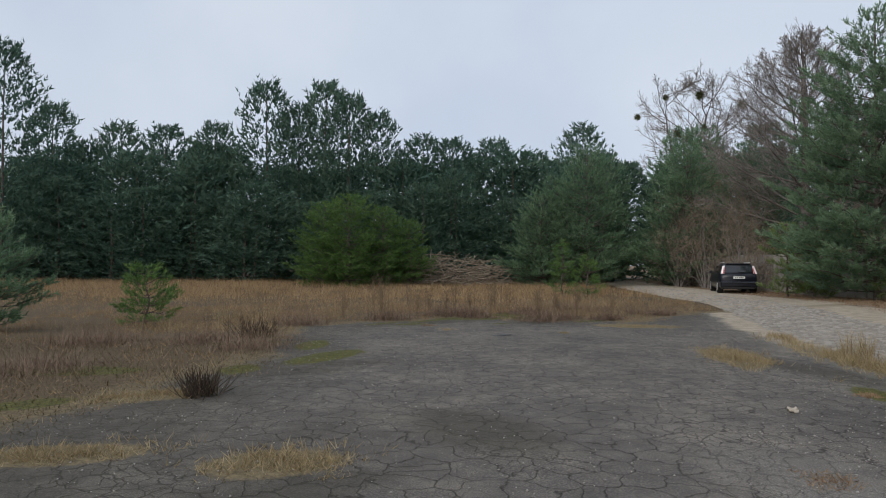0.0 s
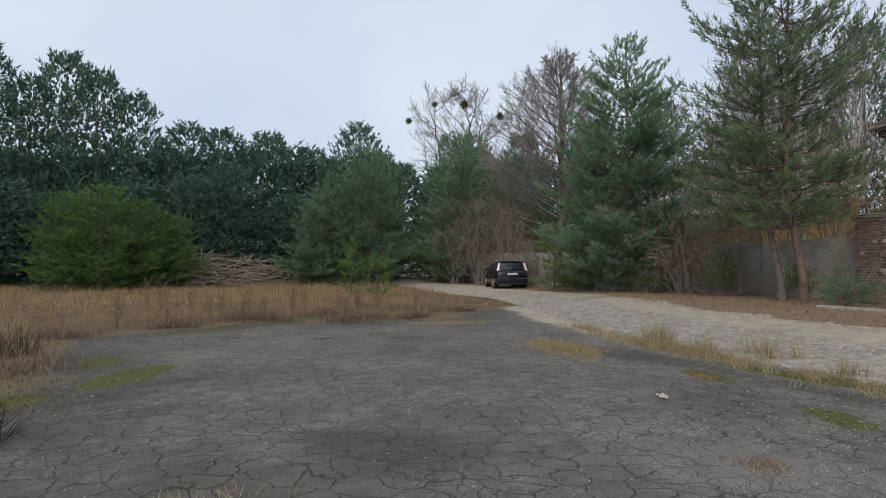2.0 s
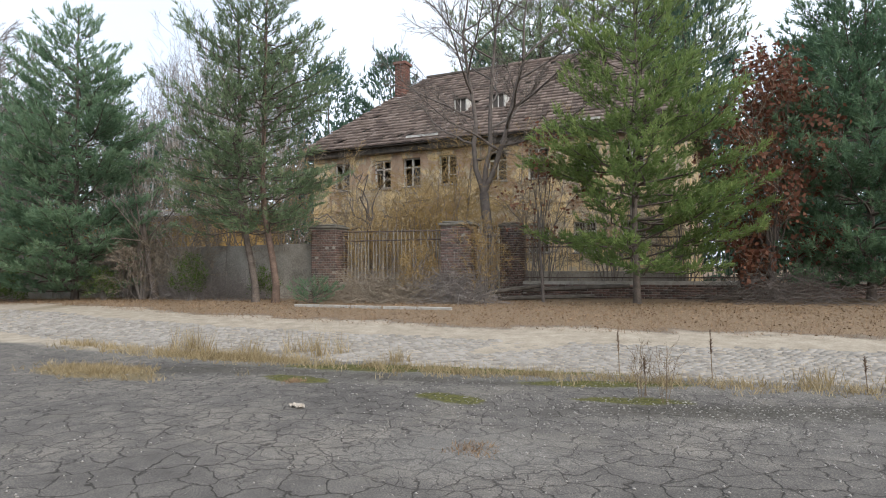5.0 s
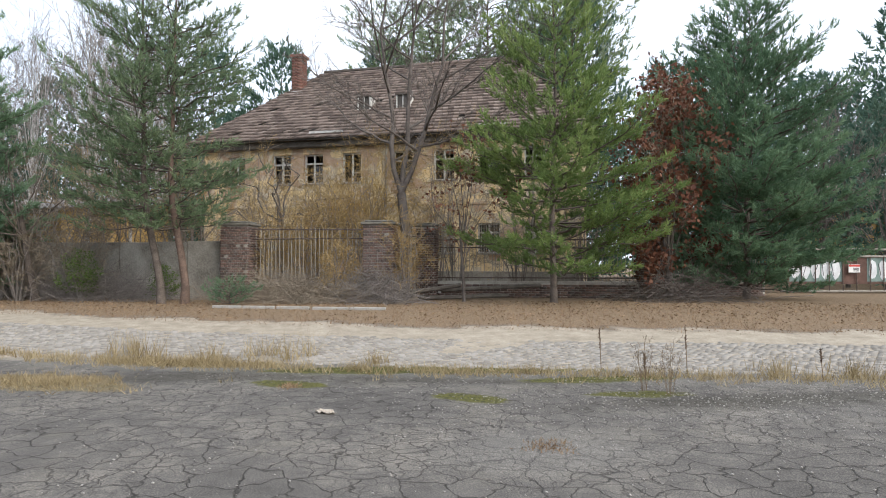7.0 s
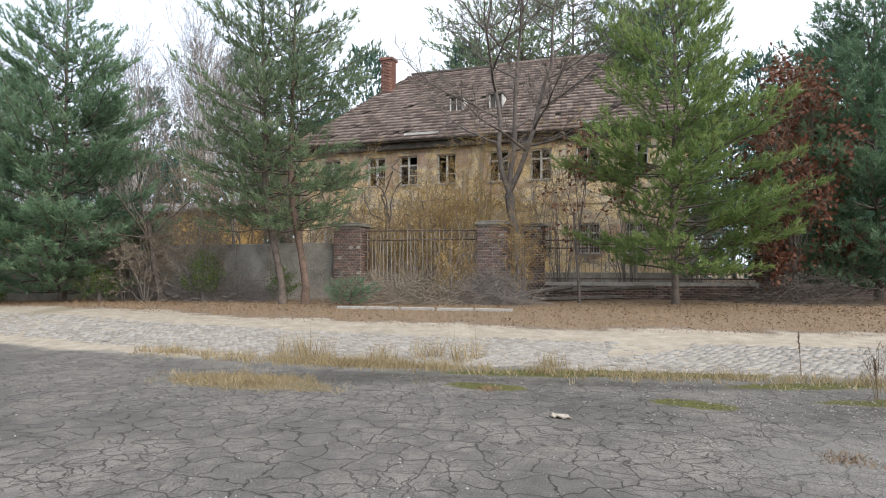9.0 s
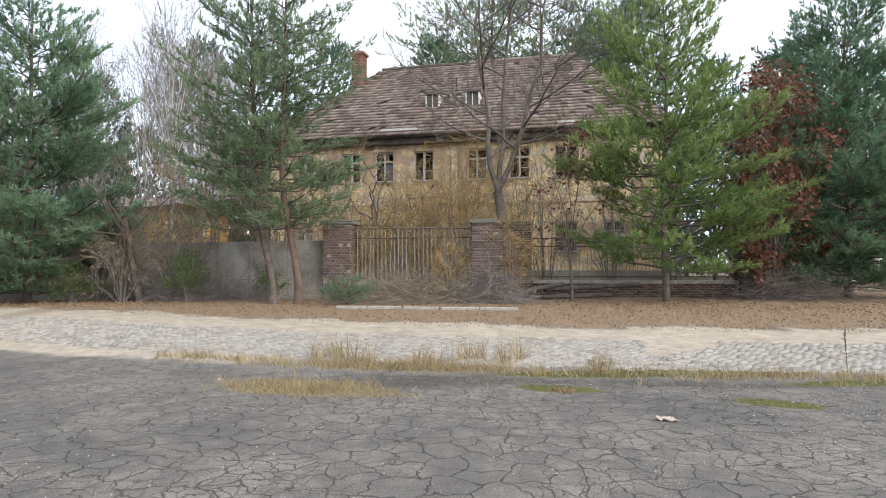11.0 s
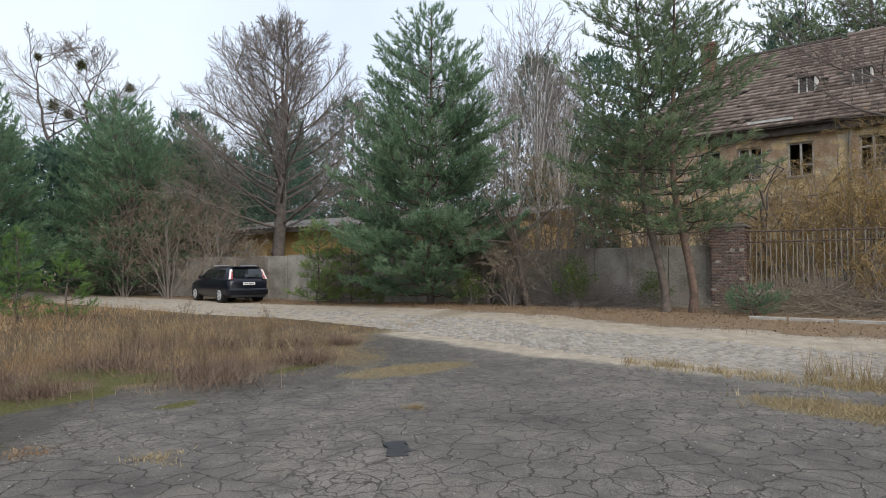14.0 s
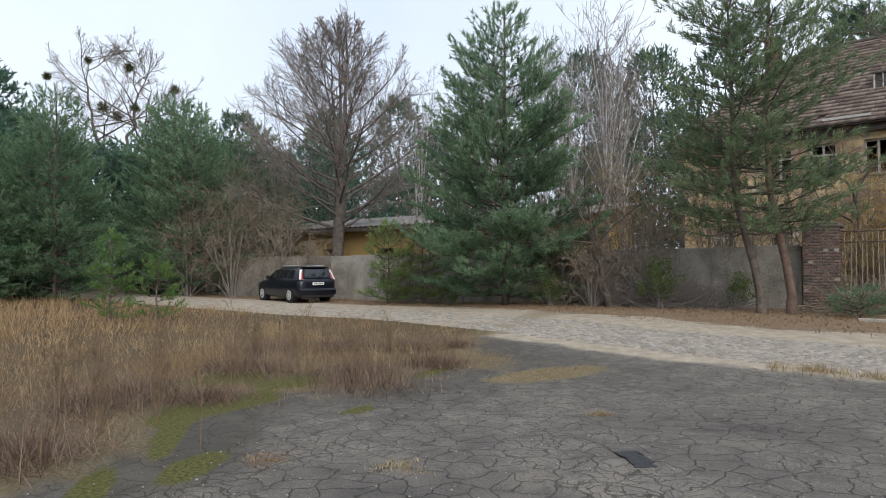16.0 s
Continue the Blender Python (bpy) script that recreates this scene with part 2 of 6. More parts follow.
def ground_material():
    """One sheet of ground: cracked asphalt, sand, moss, field soil, litter and grit, by masks that the sheet carries."""
    m, nt, links, p = material("ground_surface", 0.92, 0.0, 0.2)
    co = nt.new("ShaderNodeTexCoord").outputs["Object"]

    def mask(name):
        a = nt.new("ShaderNodeAttribute")
        a.attribute_name = name
        return a.outputs["Fac"]

    n1, n2, n3, n4 = noise_of(nt, links, co, 0.55, 6, 0.6), noise_of(nt, links, co, 3.5, 6, 0.6), noise_of(nt, links, co, 26, 4, 0.6), noise_of(nt, links, co, 85, 3, 0.7)
    warp = nt.new("ShaderNodeVectorMath")
    warp.operation = "MULTIPLY_ADD"
    wob = nt.new("ShaderNodeTexNoise")
    wob.inputs["Scale"].default_value, wob.inputs["Detail"].default_value = 3.0, 4
    links.new(co, wob.inputs["Vector"])
    links.new(wob.outputs["Color"], warp.inputs[0])
    warp.inputs[1].default_value = (0.42, 0.42, 0.0)
    links.new(co, warp.inputs[2])
    cracks = []
    for scale, width in ((3.4, 0.04), (7.2, 0.05)):
        v = nt.new("ShaderNodeTexVoronoi")
        v.feature, v.voronoi_dimensions = "DISTANCE_TO_EDGE", "2D"
        v.inputs["Scale"].default_value = scale
        links.new(warp.outputs[0], v.inputs["Vector"])
        cracks.append(maths(nt, links, "SUBTRACT", 1.0, maths(nt, links, "DIVIDE", v.outputs["Distance"], width, clamp=True), clamp=True))
    fine_on = maths(nt, links, "MULTIPLY", cracks[1], maths(nt, links, "MULTIPLY", maths(nt, links, "SUBTRACT", n1, 0.44), 6.0, clamp=True))
    crack = maths(nt, links, "MAXIMUM", maths(nt, links, "MULTIPLY", cracks[0], maths(nt, links, "ADD", 0.5, maths(nt, links, "MULTIPLY", n2, 0.9), clamp=True)), fine_on)
    asphalt = ramp_of(nt, links, maths(nt, links, "ADD", maths(nt, links, "MULTIPLY", n1, 0.6), maths(nt, links, "MULTIPLY", n2, 0.4)), [(0.34, (0.076, 0.07, 0.064)), (0.5, (0.124, 0.114, 0.103)), (0.66, (0.205, 0.186, 0.162))])
    asphalt = mix_of(nt, links, 0.65, asphalt, ramp_of(nt, links, n4, [(0.32, (0.38, 0.37, 0.36)), (0.5, (1, 1, 1)), (0.68, (2.2, 2.1, 1.95))]), "MULTIPLY")
    n5 = noise_of(nt, links, co, 1.05, 5, 0.55)
    dust = maths(nt, links, "MULTIPLY", maths(nt, links, "SUBTRACT", n5, 0.545), 9.0, clamp=True)
    crack = maths(nt, links, "MULTIPLY", crack, maths(nt, links, "SUBTRACT", 1.0, maths(nt, links, "MULTIPLY", dust, 0.25)))
    dusty = mix_of(nt, links, 0.5, (0.182, 0.164, 0.138), ramp_of(nt, links, n4, [(0.32, (0.45, 0.45, 0.45)), (0.5, (1, 1, 1)), (0.68, (1.9, 1.85, 1.75))]), "MULTIPLY")
    asphalt = mix_of(nt, links, maths(nt, links, "MULTIPLY", dust, 0.5), asphalt, dusty)
    asphalt = mix_of(nt, links, maths(nt, links, "MULTIPLY", crack, 0.85), asphalt, (0.024, 0.021, 0.018))
    sand = ramp_of(nt, links, n2, [(0.3, (0.28, 0.235, 0.178)), (0.7, (0.43, 0.37, 0.29))])
    sand = mix_of(nt, links, 0.5, sand, ramp_of(nt, links, n3, [(0.3, (0.6, 0.6, 0.6)), (0.7, (1.25, 1.25, 1.25))]), "MULTIPLY")
    grit = ramp_of(nt, links, n4, [(0.25, (0.09, 0.083, 0.075)), (0.5, (0.185, 0.172, 0.153)), (0.75, (0.36, 0.335, 0.3))])
    soil = ramp_of(nt, links, n3, [(0.3, (0.045, 0.034, 0.022)), (0.7, (0.15, 0.108, 0.062))])
    straw = ramp_of(nt, links, n3, [(0.3, (0.1, 0.08, 0.048)), (0.7, (0.24, 0.19, 0.11))])
    litter = ramp_of(nt, links, n3, [(0.28, (0.1, 0.07, 0.045)), (0.5, (0.2, 0.14, 0.088)), (0.72, (0.34, 0.25, 0.165))])
    moss = ramp_of(nt, links, n3, [(0.35, (0.04, 0.04, 0.016)), (0.65, (0.125, 0.12, 0.032))])
    damp = mask("damp")
    c = mix_of(nt, links, maths(nt, links, "MULTIPLY", damp, 0.55), asphalt, (0.04, 0.036, 0.025))

    def lay(c, name, over, rag=0.5):
        k = maths(nt, links, "MULTIPLY", maths(nt, links, "SUBTRACT", maths(nt, links, "ADD", mask(name), maths(nt, links, "MULTIPLY", maths(nt, links, "ADD", maths(nt, links, "MULTIPLY", n2, 0.6), maths(nt, links, "MULTIPLY", n3, 0.4)), rag)), rag * 0.5 + 0.32), 3.0, clamp=True)
        return mix_of(nt, links, k, c, over), k

    c, kg = lay(c, "grit", grit)
    c, ks = lay(c, "sand", sand)
    c, ko = lay(c, "soil", soil)
    c, kt = lay(c, "straw", straw)
    c, kl = lay(c, "litter", litter)
    c, km = lay(c, "moss", moss, 1.7)
    links.new(c, p.inputs["Base Color"])
    cover = maths(nt, links, "MAXIMUM", maths(nt, links, "MAXIMUM", ks, ko), maths(nt, links, "MAXIMUM", kl, km))
    h = maths(nt, links, "SUBTRACT", maths(nt, links, "ADD", maths(nt, links, "MULTIPLY", n4, 0.35), maths(nt, links, "MULTIPLY", n3, 0.3)), maths(nt, links, "MULTIPLY", crack, maths(nt, links, "SUBTRACT", 1.0, cover)))
    bump_of(nt, links, p, h, 0.6, 0.02)
    return m


MAT["ground"] = ground_material()


def plain(name, colour, rough=0.5, metal=0.0, spec=0.5):
    m, nt, links, p = material(name, rough, metal, spec)
    p.inputs["Base Color"].default_value = (*colour, 1)
    return m


def paint(name, colour):
    m = mottled(name, colour, tuple(k * 1.5 + 0.002 for k in colour), 3, 60, 0.3, 0.02, 0.001, 0.0, 0.4)
    m.node_tree.nodes["Principled BSDF"].inputs["Coat Weight"].default_value = 0.15
    return m


MAT["car_paint"] = paint("dark_navy_car_paint", (0.005, 0.006, 0.011))
MAT["car_glass"] = plain("tinted_car_glass", (0.012, 0.014, 0.017), 0.04, 0.0, 0.9)
MAT["rubber"] = mottled("tyre_rubber", (0.014, 0.014, 0.014), (0.035, 0.034, 0.032), 8, 60, 0.85, 0.3, 0.004)
MAT["alloy"] = mottled("silver_alloy", (0.5, 0.5, 0.51), (0.7, 0.7, 0.71), 8, 40, 0.4, 0.1, 0.002, 0.3)
MAT["black_plastic"] = mottled("black_plastic", (0.012, 0.012, 0.013), (0.03, 0.03, 0.031), 8, 60, 0.6, 0.2, 0.003)
MAT["red_lens"] = plain("red_lens", (0.35, 0.02, 0.02), 0.15)
MAT["clear_lens"] = plain("pale_lens", (0.75, 0.66, 0.66), 0.15)
MAT["plate"] = plain("white_number_plate", (0.75, 0.75, 0.72), 0.4)
MAT["plate_ink"] = plain("black_ink", (0.02, 0.02, 0.02), 0.5)
MAT["graffiti_white"] = mottled("white_spray_paint", (0.5, 0.51, 0.52), (0.78, 0.79, 0.8), 3, 40, 0.7, 0.1, 0.003)
MAT["graffiti_green"] = mottled("grey_green_spray_paint", (0.12, 0.18, 0.165), (0.24, 0.31, 0.28), 3, 40, 0.7, 0.1, 0.003)
MAT["graffiti_black"] = plain("black_spray_paint", (0.025, 0.025, 0.027), 0.6)
MAT["sign_white"] = plain("white_sign", (0.75, 0.74, 0.72), 0.5)
MAT["sign_red"] = plain("red_sign_strip", (0.5, 0.05, 0.04), 0.5)
MAT["rust_panel"] = mottled("red_brown_gate_sheet", (0.07, 0.04, 0.032), (0.17, 0.1, 0.08), 3, 30, 0.8, 0.3, 0.004)
MAT["pane"] = plain("dusty_pane", (0.05, 0.055, 0.06), 0.1, 0.0, 0.6)


# ---- mesh helpers ----
def build(name, verts, faces, mat, parent=None, tone=None, smooth=False, label="", category="", group="", kind=""):
    """One mesh object from an array of places and an array (or list) of faces."""
    me = bpy.data.meshes.new(name)
    verts = np.asarray(verts, dtype=np.float32).reshape(-1, 3)
    if isinstance(faces, np.ndarray):
        n, k = faces.shape
        me.vertices.add(len(verts))
        me.vertices.foreach_set("co", verts.ravel())
        me.loops.add(n * k)
        me.loops.foreach_set("vertex_index", faces.astype(np.int32).ravel())
        me.polygons.add(n)
        me.polygons.foreach_set("loop_start", np.arange(0, n * k, k, dtype=np.int32))
        me.polygons.foreach_set("loop_total", np.full(n, k, dtype=np.int32))
        me.update(calc_edges=True)
    else:
        me.from_pydata(verts.tolist(), [], faces)
    if smooth:
        me.polygons.foreach_set("use_smooth", np.ones(len(me.polygons), dtype=bool))
    if tone is not None:
        a = me.attributes.new("tone", "FLOAT", "POINT")
        a.data.foreach_set("value", np.asarray(tone, dtype=np.float32))
    me.materials.append(mat)
    ob = new(name, me)
    if parent is not None:
        ob.parent = parent
    return tagged(ob, label, category, group, kind)


def part(name, bm, mat, parent=None, label="", smooth=False):
    me = bpy.data.meshes.new(name)
    bm.normal_update()
    bm.to_mesh(me)
    bm.free()
    me.materials.append(mat)
    if smooth:
        me.polygons.foreach_set("use_smooth", np.ones(len(me.polygons), dtype=bool))
    ob = new(name, me)
    if parent is not None:
        ob.parent = parent
    return tagged(ob, label)


def box_bm(bm, x0, x1, y0, y1, z0, z1, bevel=0.0):
    r = bmesh.ops.create_cube(bm, size=1, matrix=Matrix.Translation(((x0 + x1) / 2, (y0 + y1) / 2, (z0 + z1) / 2)) @ Matrix.Diagonal((x1 - x0, y1 - y0, z1 - z0, 1)))
    if bevel:
        es = list({e for v in r["verts"] for e in v.link_edges})
        bmesh.ops.bevel(bm, geom=es, offset=bevel, segments=1, affect="EDGES", profile=0.5)
    return bm


def box(name, x0, x1, y0, y1, z0, z1, mat, parent=None, label="", bevel=0.0):
    return part(name, box_bm(bmesh.new(), x0, x1, y0, y1, z0, z1, bevel), mat, parent, label)


def rod_bm(bm, a, b, r, sides=8):
    a, b = Vector(a), Vector(b)
    m = Matrix.Translation((a + b) / 2) @ (b - a).to_track_quat("Z", "Y").to_matrix().to_4x4()
    bmesh.ops.create_cone(bm, cap_ends=True, segments=sides, radius1=r, radius2=r, depth=(b - a).length, matrix=m)
    return bm


def rod(name, a, b, r, mat, parent=None, label="", sides=8):
    return part(name, rod_bm(bmesh.new(), a, b, r, sides), mat, parent, label)


def empty_at(name, m, label, category, group="", kind=""):
    e = new(name)
    e.empty_display_size = 0.3
    e.matrix_basis = m
    return tagged(e, label, category, group, kind)


def unit(v):
    return v / np.maximum(np.linalg.norm(v, axis=-1, keepdims=True), 1e-9)


def frames_of(d):
    """Two sides square to each direction."""
    ref = np.where(np.abs(d[:, 2:3]) > 0.9, np.array([[1.0, 0, 0]]), np.array([[0, 0, 1.0]]))
    a = unit(np.cross(d, ref))
    return a, np.cross(d, a)


def tubes(p0, p1, r0, r1, sides):
    """Tapered tubes between pairs of places."""
    p0, p1, r0, r1 = np.asarray(p0), np.asarray(p1), np.asarray(r0), np.asarray(r1)
    d = unit(p1 - p0)
    a, b = frames_of(d)
    ang = np.arange(sides) * 2 * np.pi / sides
    ring = a[:, None] * np.cos(ang)[None, :, None] + b[:, None] * np.sin(ang)[None, :, None]
    v = np.concatenate([p0[:, None] + ring * r0[:, None, None], p1[:, None] + ring * r1[:, None, None]], 1)
    k = np.arange(sides)
    f = np.stack([k, (k + 1) % sides, (k + 1) % sides + sides, k + sides], 1)
    faces = f[None] + (np.arange(len(p0)) * 2 * sides)[:, None, None]
    return v.reshape(-1, 3), faces.reshape(-1, 4)


def slivers(p, d, length, width, rng, fold=0.0):
    """Narrow pointed blades: one triangle each, from p along d."""
    n = len(p)
    d = unit(d)
    side = unit(np.cross(d, unit(rng.normal(size=(n, 3)))))
    w = np.broadcast_to(np.asarray(width), (n,))[:, None] * 0.5
    ln = np.broadcast_to(np.asarray(length), (n,))[:, None]
    v = np.stack([p - side * w, p + side * w, p + d * ln], 1)
    return v.reshape(-1, 3), np.arange(3 * n).reshape(n, 3)


def leaves(p, d, size, rng):
    """Small pointed leaves: one four-cornered blade each."""
    n = len(p)
    d = unit(d)
    side = unit(np.cross(d, unit(rng.normal(size=(n, 3)))))
    up = np.cross(d, side)
    s = np.broadcast_to(np.asarray(size), (n,))[:, None]
    mid = p + d * s * 0.5
    v = np.stack([p, mid - side * s * 0.32 + up * s * 0.08, p + d * s, mid + side * s * 0.32 + up * s * 0.08], 1)
    return v.reshape(-1, 3), np.arange(4 * n).reshape(n, 4)


# ---- the lie of the land ----
def smooth_step(a, b, x):
    s = np.clip((x - a) / (b - a), 0, 1)
    return s * s * (3 - 2 * s)


def waves(x, y, scale, seed):
    """A cheap smooth noise, about -1 to 1."""
    r = np.random.RandomState(seed)
    out = 0
    for k in range(7):
        a, f, ph = r.uniform(0, 2 * np.pi), scale * (0.6 + 0.35 * k), r.uniform(0, 6.28)
        out = out + np.sin((x * np.cos(a) + y * np.sin(a)) * f + ph) / (1 + 0.35 * k)
    return out / 3.2


ROAD_Y = np.array([-60.0, -12.0, 0.0, 6.0, 12.0, 16.0, 20.0, 26.0, 33.0, 40.0, 48.0, 60.0, 80.0])
ROAD_X = np.array([5.0, 7.7, 8.0, 7.95, 8.45, 9.25, 10.25, 11.6, 12.0, 12.6, 13.6, 14.0, 12.0])


def road_x(y):
    return np.interp(y, ROAD_Y, ROAD_X)


def ground_z(x, y):
    x, y = np.asarray(x, dtype=float), np.asarray(y, dtype=float)
    z = 0.02 + 0.35 * smooth_step(6.0, 14.5, x) + 0.012 * waves(x, y, 1.1, 3)
    z = z - 0.1 * smooth_step(12, 17, y) * (1 - smooth_step(3, 8, x))
    z = z + 0.25 * smooth_step(30, 60, y) * (1 - smooth_step(3, 8, x))
    z = z - 0.2 * smooth_step(19, 30, y) * smooth_step(7, 12, x)
    return z


# outline of the asphalt apron on the field's side
EDGE_X = np.array([-60.0, -9.0, -5.2, -4.2, -3.2, -2.8, -2.7, -3.2, -3.5, -2.0, -0.8, 0.3, 1.4, 2.6, 4.2, 5.6, 7.2, 8.2, 60.0])
EDGE_Y = np.array([-9.0, -2.0, 2.5, 5.2, 7.6, 9.4, 11.0, 14.0, 16.8, 17.6, 18.0, 19.1, 19.2, 18.5, 18.3, 17.6, 19.0, 19.6, 24.0])


def field_side(x, y):
    """Signed distance, roughly: above 0 on the field, below 0 on the apron."""
    best = np.full(np.shape(x), 1e9)
    for k in range(len(EDGE_X) - 1):
        ax, ay, bx, by = EDGE_X[k], EDGE_Y[k], EDGE_X[k + 1], EDGE_Y[k + 1]
        dx, dy = bx - ax, by - ay
        s = np.clip(((x - ax) * dx + (y - ay) * dy) / (dx * dx + dy * dy), 0, 1)
        ox, oy = x - ax - s * dx, y - ay - s * dy
        dist = np.hypot(ox, oy)
        sign = np.where(dx * oy - dy * ox > 0, 1.0, -1.0)
        best = np.where(dist < np.abs(best) - 1e-6, dist * sign, best)
    return best


def blob(x, y, cx, cy, rx, ry, turn=0.0, soft=0.45):
    c, s = math.cos(radians(turn)), math.sin(radians(turn))
    u, v = ((x - cx) * c + (y - cy) * s) / rx, (-(x - cx) * s + (y - cy) * c) / ry
    return 1 - smooth_step(1 - soft, 1 + soft, np.hypot(u, v) + 0.22 * waves(x, y, 3.0, 11))


MOSS = [(5.25, 7.7, 0.55, 0.2, 80), (4.65, 5.4, 0.5, 0.22, 70), (6.5, 6.0, 2.2, 0.3, 97), (6.05, 3.7, 1.1, 0.2, 105), (-2.0, 10.6, 0.9, 0.35, 60), (-1.7, 17.6, 0.7, 0.17, 50), (-0.3, 18.7, 1.0, 0.14, 50),
        (-3.0, 9.4, 0.3, 0.4, 0), (5.1, 3.4, 0.6, 0.15, 100), (1.2, 19.4, 0.8, 0.3, 20), (-4.6, 7.0, 0.5, 0.3, 40), (-2.5, 12.3, 0.3, 0.8, 0), (4.4, 18.6, 0.6, 0.2, 0), (0.4, 19.5, 0.7, 0.35, 30), (1.25, 19.3, 0.5, 0.22, 0), (2.5, 19.9, 0.6, 0.45, 0), (-0.85, 17.5, 0.5, 0.22, 30), (1.6, 17.8, 0.3, 0.12, 0), (2.0, 21.0, 0.9, 0.5, 10), (-3.8, 12.6, 0.7, 0.3, 20), (-5.4, 9.2, 0.9, 0.4, 0)]
DRY = [(4.95, 10.8, 1.15, 0.5, 80), (6.65, 9.8, 1.5, 0.28, 88), (-1.3, 5.0, 0.6, 0.35, 10), (-3.1, 5.2, 0.7, 0.3, 10), (5.1, 16.9, 1.1, 0.45, 150), (-3.4, 7.5, 0.6, 0.3, 20)]
DAMP = [(0.35, 6.0, 0.5, 0.9, 20), (-1.0, 4.4, 0.7, 0.3, 30), (-2.3, 9.2, 0.9, 0.3, 10), (-0.5, 18.2, 2.2, 0.5, 40), (5.9, 8.5, 0.5, 2.6, 20), (-1.6, 10.0, 0.7, 0.3, 0), (6.0, 5.0, 0.4, 2.4, 10), (4.9, 2.0, 0.35, 2.2, 15)]


def spread(n_fine, a, b, step, far, grow=1.22):
    c = list(np.arange(a, b + 1e-6, step))
    s = step
    while c[-1] < far:
        s *= grow
        c.append(c[-1] + s)
    lo, s = [], step
    x = a
    while x > -far:
        s *= grow
        x -= s
        lo.append(x)
    return np.array(lo[::-1] + c)


gx, gy = spread(0, -9.0, 18.0, 0.14, 900), spread(0, -4.0, 23.0, 0.14, 900)
GX, GY = np.meshgrid(gx, gy)
X, Y = GX.ravel(), GY.ravel()
nx, ny = len(gx), len(gy)
idx = np.arange(nx * ny).reshape(ny, nx)
quads = np.stack([idx[:-1, :-1], idx[:-1, 1:], idx[1:, 1:], idx[1:, :-1]], -1).reshape(-1, 4)
off = X - road_x(Y)
Z = ground_z(X, Y) - 0.002 * (np.abs(off) < 1.32) * (Y < 45)
ground = build("ground", np.stack([X, Y, Z], 1), quads, MAT["ground"], smooth=True, label="cracked grey asphalt apron, sandy verges and field soil", category="ground", kind="structure")
fs = field_side(X, Y)
wob = 0.6 * waves(X, Y, 1.6, 5) + 0.5 * waves(X, Y, 4.7, 6) + 0.3 * waves(X, Y, 11.0, 7)
masks = {
    "soil": smooth_step(-0.25, 1.0, fs + 0.6 * wob) * (off < -1.2),
    "sand": np.maximum((smooth_step(-2.6, -1.5, off + 0.35 * wob) * (1 - smooth_step(2.2, 3.6, off + 0.6 * wob))) * np.where(off < -1.2, 0.8 * smooth_step(8, 15, Y), 1.0), 0),
    "litter": smooth_step(2.2, 3.8, off + 0.6 * wob),
    "grit": np.maximum(0.38 * blob(X, Y, 4.3, 1.2, 1.6, 5.0, 12, 0.8), np.maximum(0.55 * smooth_step(-3.2, -1.6, off) * (off < -1), 0.5 * blob(X, Y, 2.7, 4.6, 0.9, 1.3, 20, 0.9))),
    "moss": sum(blob(X, Y, *m) for m in MOSS),
    "straw": np.maximum(sum(blob(X, Y, *m) for m in DRY), 0.5 * smooth_step(-0.6, 0.5, fs + 0.5 * wob) * (1 - smooth_step(0.6, 2.0, fs))),
    "damp": sum(blob(X, Y, *m) for m in DAMP) + 0.75 * smooth_step(-1.9, -0.2, fs + 0.6 * wob) * (off < -2) + 0.9 * blob(X, Y, -3.6, 4.6, 2.8, 2.0, 20, 0.8),
}
for key, value in masks.items():
    a = ground.data.attributes.new(key, "FLOAT", "POINT")
    a.data.foreach_set("value", np.clip(value, 0, 1).astype(np.float32))


